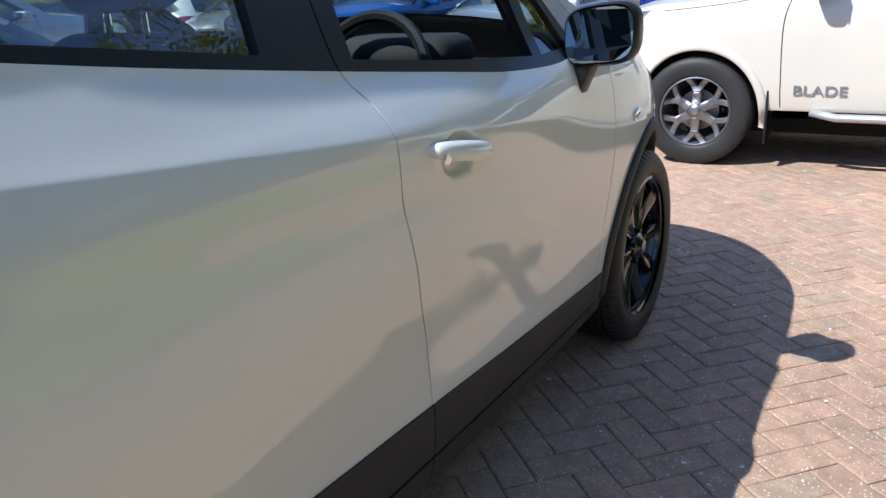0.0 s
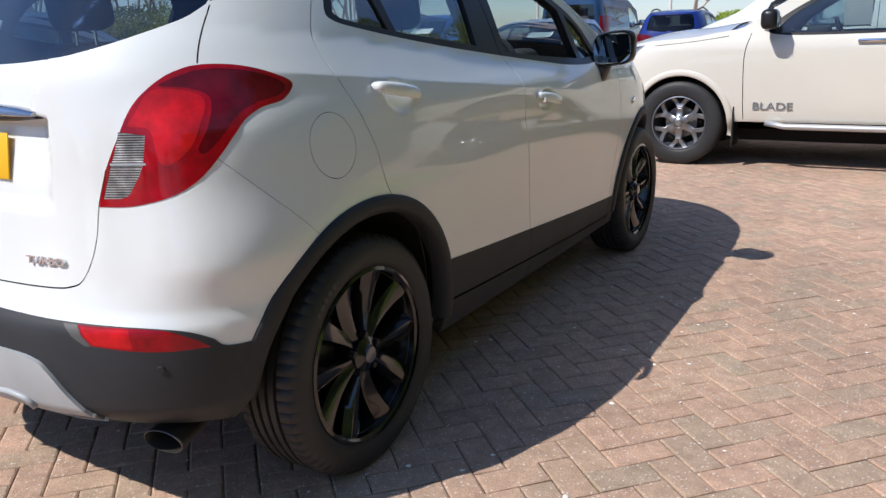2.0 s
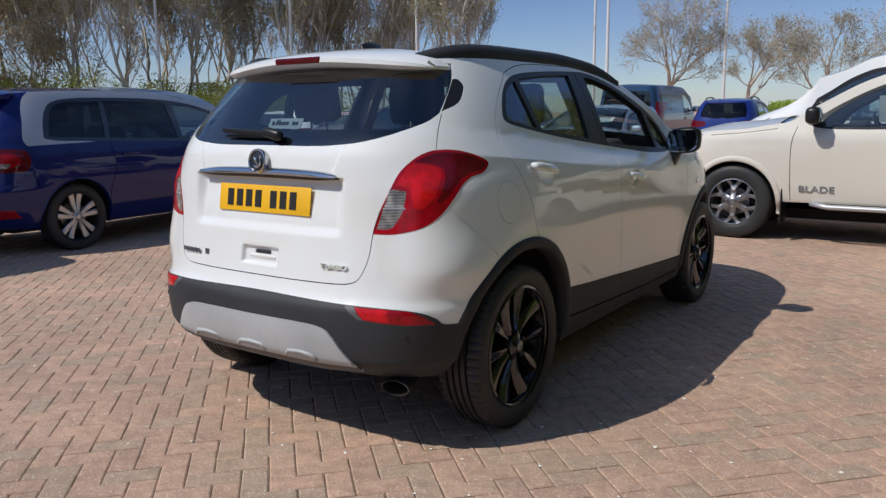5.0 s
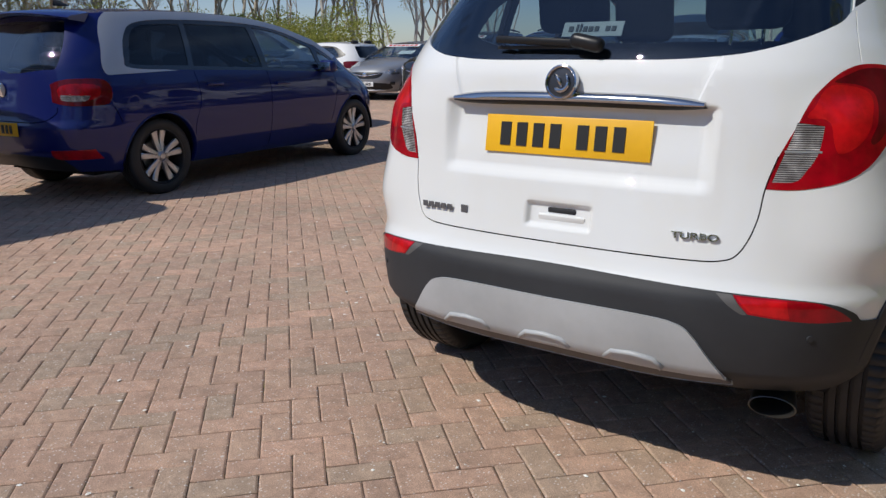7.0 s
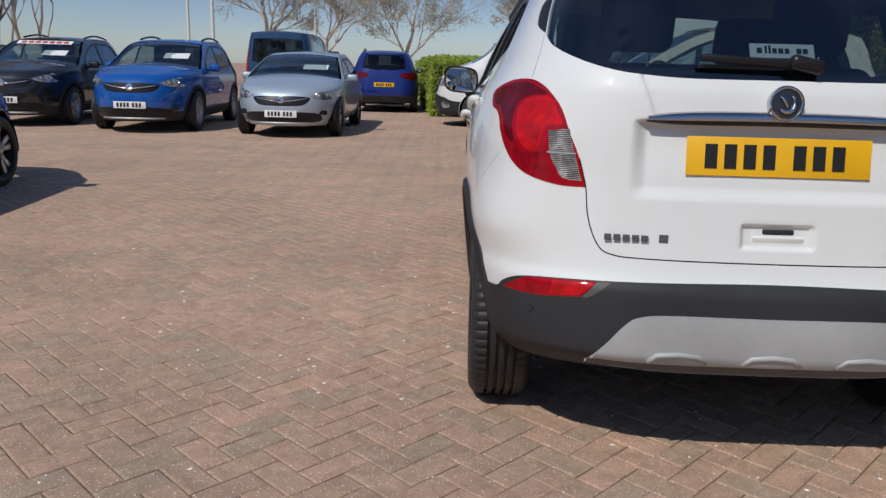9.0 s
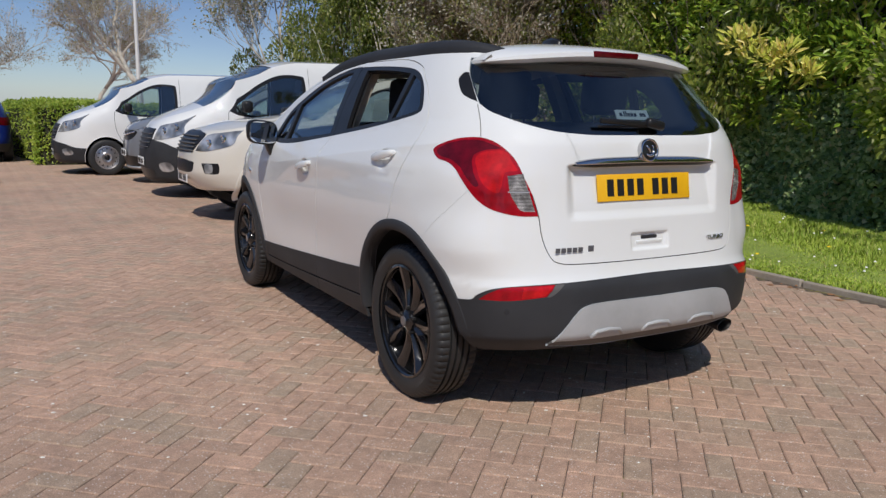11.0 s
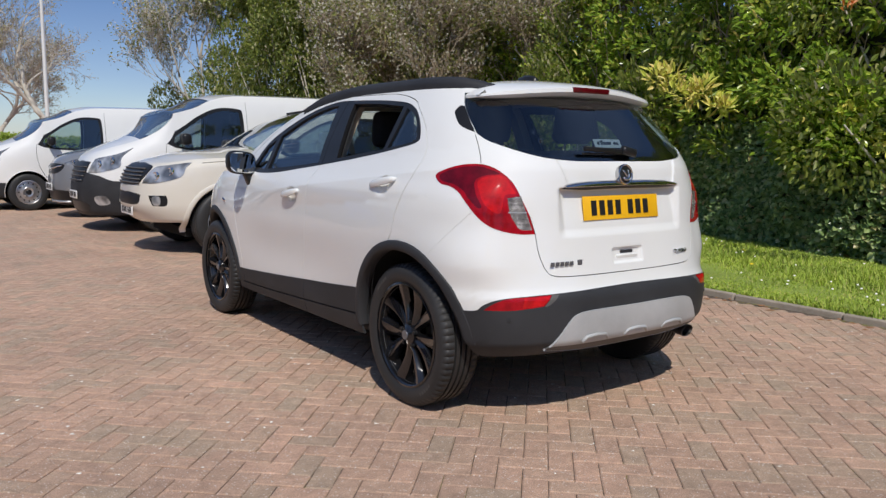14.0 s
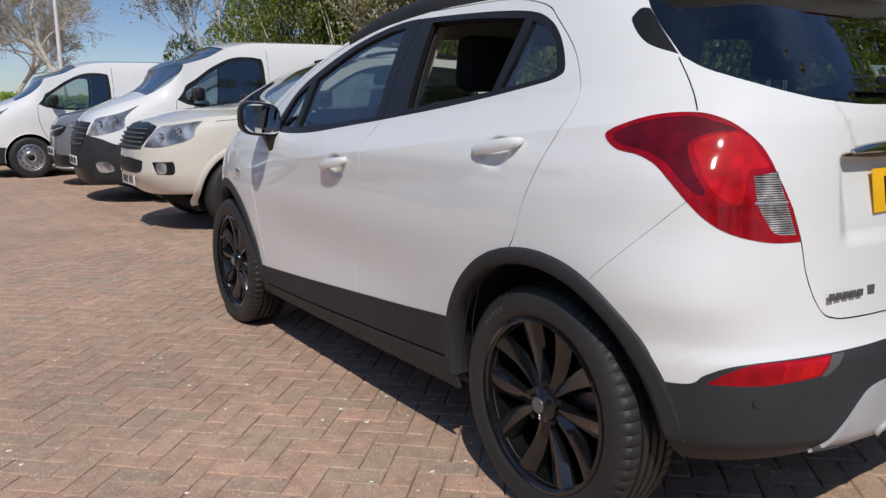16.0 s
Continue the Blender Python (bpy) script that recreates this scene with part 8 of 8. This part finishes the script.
def plant():
    rng = random.Random(12)
    # bare round trees behind the yard
    bare = [tree(31 + i, 15.0, 0.60, 0.04, 7, BUDS, 3600, 0.07, label="bare spreading tree just coming into bud", trunk_r=0.17, first=0.165, thin=0.0085) for i in range(2)]
    spots = [(2.3, -2.7, -18.5, 44), (2.3, -2.7, -9.5, 42), (-2.86, -3.2, 9.4, 44), (2.3, -2.7, -13.8, 58), (-2.86, -3.2, 6.0, 52)]
    for i, (x, y, a, d) in enumerate(spots):
        m = at_angle(x, y, a, d) @ pose(0, 0, 0, 0, 0, rng.uniform(0, 360)) @ Matrix.Scale(rng.uniform(0.92, 1.15), 4)
        if i < 2:
            bare[i].matrix_basis = m
        else:
            t = copy_thing(bare[i % 2], m)
            t.scale = (rng.uniform(0.95, 1.2) * (1.35 if i == 2 else 1.15),) * 3
    # belt of tall thin trees with underwood
    tall = [tree(61 + i, 15, 0.36, 0.15, 6, BUDS, 2600, 0.12, label="tall thin leafless tree in a wood belt", trunk_r=0.11, first=0.30) for i in range(3)]
    for i in range(64):
        a, d = -32 - 45 * (i + rng.uniform(-0.4, 0.4)) / 63, rng.uniform(40, 60)
        m = at_angle(2.3, -2.7, a, d) @ pose(0, 0, 0, 0, 0, rng.uniform(0, 360))
        t = tall[i] if i < 3 else copy_thing(tall[i % 3], m)
        t.matrix_basis = m
        t.scale = (rng.uniform(0.85, 1.15),) * 3
    under = [bush(81 + i, 5.0, 3.4, UNDERWOOD, 7000, 0.11, "underwood_bush", "yellow-green bush under the bare trees") for i in range(2)]
    for i in range(26):
        a, d = -45 - 32 * (i + rng.uniform(-0.4, 0.4)) / 25, rng.uniform(36, 44)
        m = at_angle(2.3, -2.7, a, d) @ pose(0, 0, 0, 0, 0, rng.uniform(0, 360))
        t = under[i] if i < 2 else copy_thing(under[i % 2], m)
        t.matrix_basis = m
        t.scale = (1, 1, rng.uniform(0.5, 0.95))
    con = bush(90, 8.0, 9.0, BROWNWOOD, 26000, 0.12, "conifer", "broad brown-green conifer at the wood's edge", "tree")
    con.matrix_basis = at_angle(2.3, -2.7, -63.5, 44)
    copy_thing(con, at_angle(2.3, -2.7, -70.0, 46))
    copy_thing(con, at_angle(2.3, -2.7, -78.0, 44))
    # evergreens behind the hedge and beyond the vans
    ever = [bush(101 + i, 4.2, 5.2, EVERGREEN, 21000, 0.085) for i in range(3)]
    k = 0
    for y, dx, s in ((-5.5, 2.4, 1.0), (-2.5, 2.0, 1.05), (0.5, 1.5, 0.98), (3.4, 1.6, 1.05), (6.2, 1.2, 1.0), (9.0, 2.6, 1.1), (12.0, 1.2, 1.05), (15.0, 1.6, 1.1), (18.0, 2.2, 1.0), (21.0, 3.0, 1.0), (24.0, 4.0, 0.95), (17.6, -0.75, 0.95), (16.6, 0.2, 1.05), (21.3, -1.1, 1.1), (20.2, 0.7, 1.15), (19.0, -0.2, 1.0)):
        m = Matrix.Translation((float(hedge_line(min(y, 7))) + dx, y, 0)) @ pose(0, 0, 0, 0, 0, rng.uniform(0, 360))
        t = ever[k] if k < 3 else copy_thing(ever[k % 3], m)
        t.matrix_basis = m
        t.scale = (s, s, s * rng.uniform(0.95, 1.2) * (1.45 if y > 2 else 1.15))
        k += 1
    blossom = tree(140, 8.5, 0.5, 0.12, 6, BLOSSOM, 5200, 0.085, "blossom_tree", "half-bare tree with pale blossom", 0.10, 0.3, 0.007, 1.5)
    blossom.matrix_basis = Matrix.Translation((8.2, 8.2, 0))
    for m in (Matrix.Translation((9.0, 2.6, 0)) @ pose(0, 0, 0, 0, 0, 120), Matrix.Translation((5.3, 20.0, 0)) @ pose(0, 0, 0, 0, 0, 60), Matrix.Translation((8.3, 13.2, 0)) @ pose(0, 0, 0, 0, 0, 200)):
        copy_thing(blossom, m)
    shrub = [tree(150 + i, 8.0, 0.50, 0.10, 7, BLOSSOM, 6500, 0.075, "flowering_shrub", "tall bare shrub with pale blossom and brown twigs", 0.06, 0.23, 0.006, 2.2, TWIG) for i in range(2)]
    for i, (x, y) in enumerate(((6.1, 11.9), (8.0, 10.5), (7.0, 11.2), (8.8, 9.8), (7.6, 12.2), (6.6, 13.0))):
        m = Matrix.Translation((x, y, 0)) @ pose(0, 0, 0, 0, 0, 73 * i)
        t = shrub[i] if i < 2 else copy_thing(shrub[i % 2], m)
        t.matrix_basis = m
    # clipped low hedges beyond the yard, boxy, with uneven faces
    for length, m in ((6.0, Matrix.Translation((-1.25, 17.4, 0)) @ pose(0, 0, 0, 0, 0, 97)), (9.0, Matrix.Translation((-1.70, 17.05, 0)))):
        t = clipped_hedge(length, 1.0, 1.36, 7)
        t.matrix_basis = m
    # unseen trees and bushes added behind the camera, to reflect in paint and glass
    for i in range(22):
        a = 100 + 165 * i / 21
        t = copy_thing((under[0], tall[1], ever[1], con)[i % 4], at_angle(0, 0, a, rng.uniform(26, 40)) @ pose(0, 0, 0, 0, 0, rng.uniform(0, 360)))
        t.scale = (1.2, 1.2, rng.uniform(0.9, 1.3))


def poles():
    white = material("white_pole_paint", (0.72, 0.72, 0.70), 0.45)
    for i, (x, y, h) in enumerate(((-11.7, 31.0, 9.5), (-9.4, 42.0, 11), (2.62, 31.0, 9.5), (-21.3, 29.6, 10), (-30.0, 20.7, 9), (-26.8, 26.3, 9.5), (-14.5, 36.0, 10))):
        f = tagged(new("flagpole"), "plain white flagpole without a flag", "flagpole", "flagpoles")
        f.location = (x, y, 0)
        part("pole", lathe_z([(0.085, -0.05), (0.082, 2.0), (0.05, h), (0.0, h + 0.02)]), white, f)
        part("finial", lathe_z([(0.0, h + 0.14), (0.05, h + 0.09), (0.05, h + 0.05), (0.0, h)]), white, f)
        part("base_plate", lathe_z([(0.0, 0.03), (0.17, 0.03), (0.17, -0.04)]), STEEL, f)
    for x, y in ((-35.0, 15.2), (-24.0, 33.0)):
        l = tagged(new("street_lamp"), "grey lamp post with a flat twin head", "street lamp", "lamp posts")
        l.location = (x, y, 0)
        part("post", lathe_z([(0.09, -0.05), (0.085, 1.2), (0.05, 6.2), (0.0, 6.22)]), STEEL, l)
        for s in (-1, 1):
            part("lamp_head", box(0.55, 0.28, 0.12, Matrix.Translation((s * 0.42, 0, 6.22)), 0.03), GREYPAINT, l)


def lathe_z(profile):
    bm = lathe(profile, 14)
    bmesh.ops.transform(bm, matrix=pose(0, 0, 0, 0, -90, 0), verts=bm.verts)
    return bm


def litter():
    """Fallen petals and grit over the paving, dry leaves along the kerb."""
    rng = np.random.default_rng(44)
    for nm, col, count, size, label in (("petals", (0.82, 0.78, 0.70), 520, 0.0065, "small fallen white petals on the paving"), ("grit", (0.56, 0.50, 0.44), 900, 0.0045, "pale grit lying on the paving"), ("dry_leaves", (0.26, 0.13, 0.06), 60, 0.022, "dry brown leaves along the kerb")):
        mat = plastic(nm, col, 0.85, 40)
        V, F = [], []
        for i in range(count):
            if nm == "dry_leaves":
                x, y = KERB_X - 0.05 - abs(rng.normal(0, 0.10)), rng.uniform(-2.5, 4.2)
            else:
                x, y = rng.normal(0.3, 2.6), rng.normal(0.6, 2.8)
                if x > KERB_X - 0.1 or rng.random() < 0.15:
                    x = rng.uniform(-3.5, KERB_X - 0.1)
            r, turn, h = size * rng.uniform(0.6, 1.5), rng.uniform(0, 6.28), size * rng.uniform(0.15, 0.5)
            k0 = len(V)
            for j in range(6):
                a, q = turn + j * math.pi / 3, r * rng.uniform(0.6, 1.1) * (1 if j % 3 else 1.3)
                V.append((x + q * math.cos(a), y + q * math.sin(a), 0.002 + h * 0.3 * rng.random()))
            V.append((x, y, 0.003 + h))
            F += [(k0 + j, k0 + (j + 1) % 6, k0 + 6) for j in range(6)]
        ob = mesh_object(nm, V, F, mat, None, label, smooth=False)
        tagged(ob, category="litter", kind="stuff")


kerb_and_grass()
litter()
hedge()
plant()
poles()
pave()
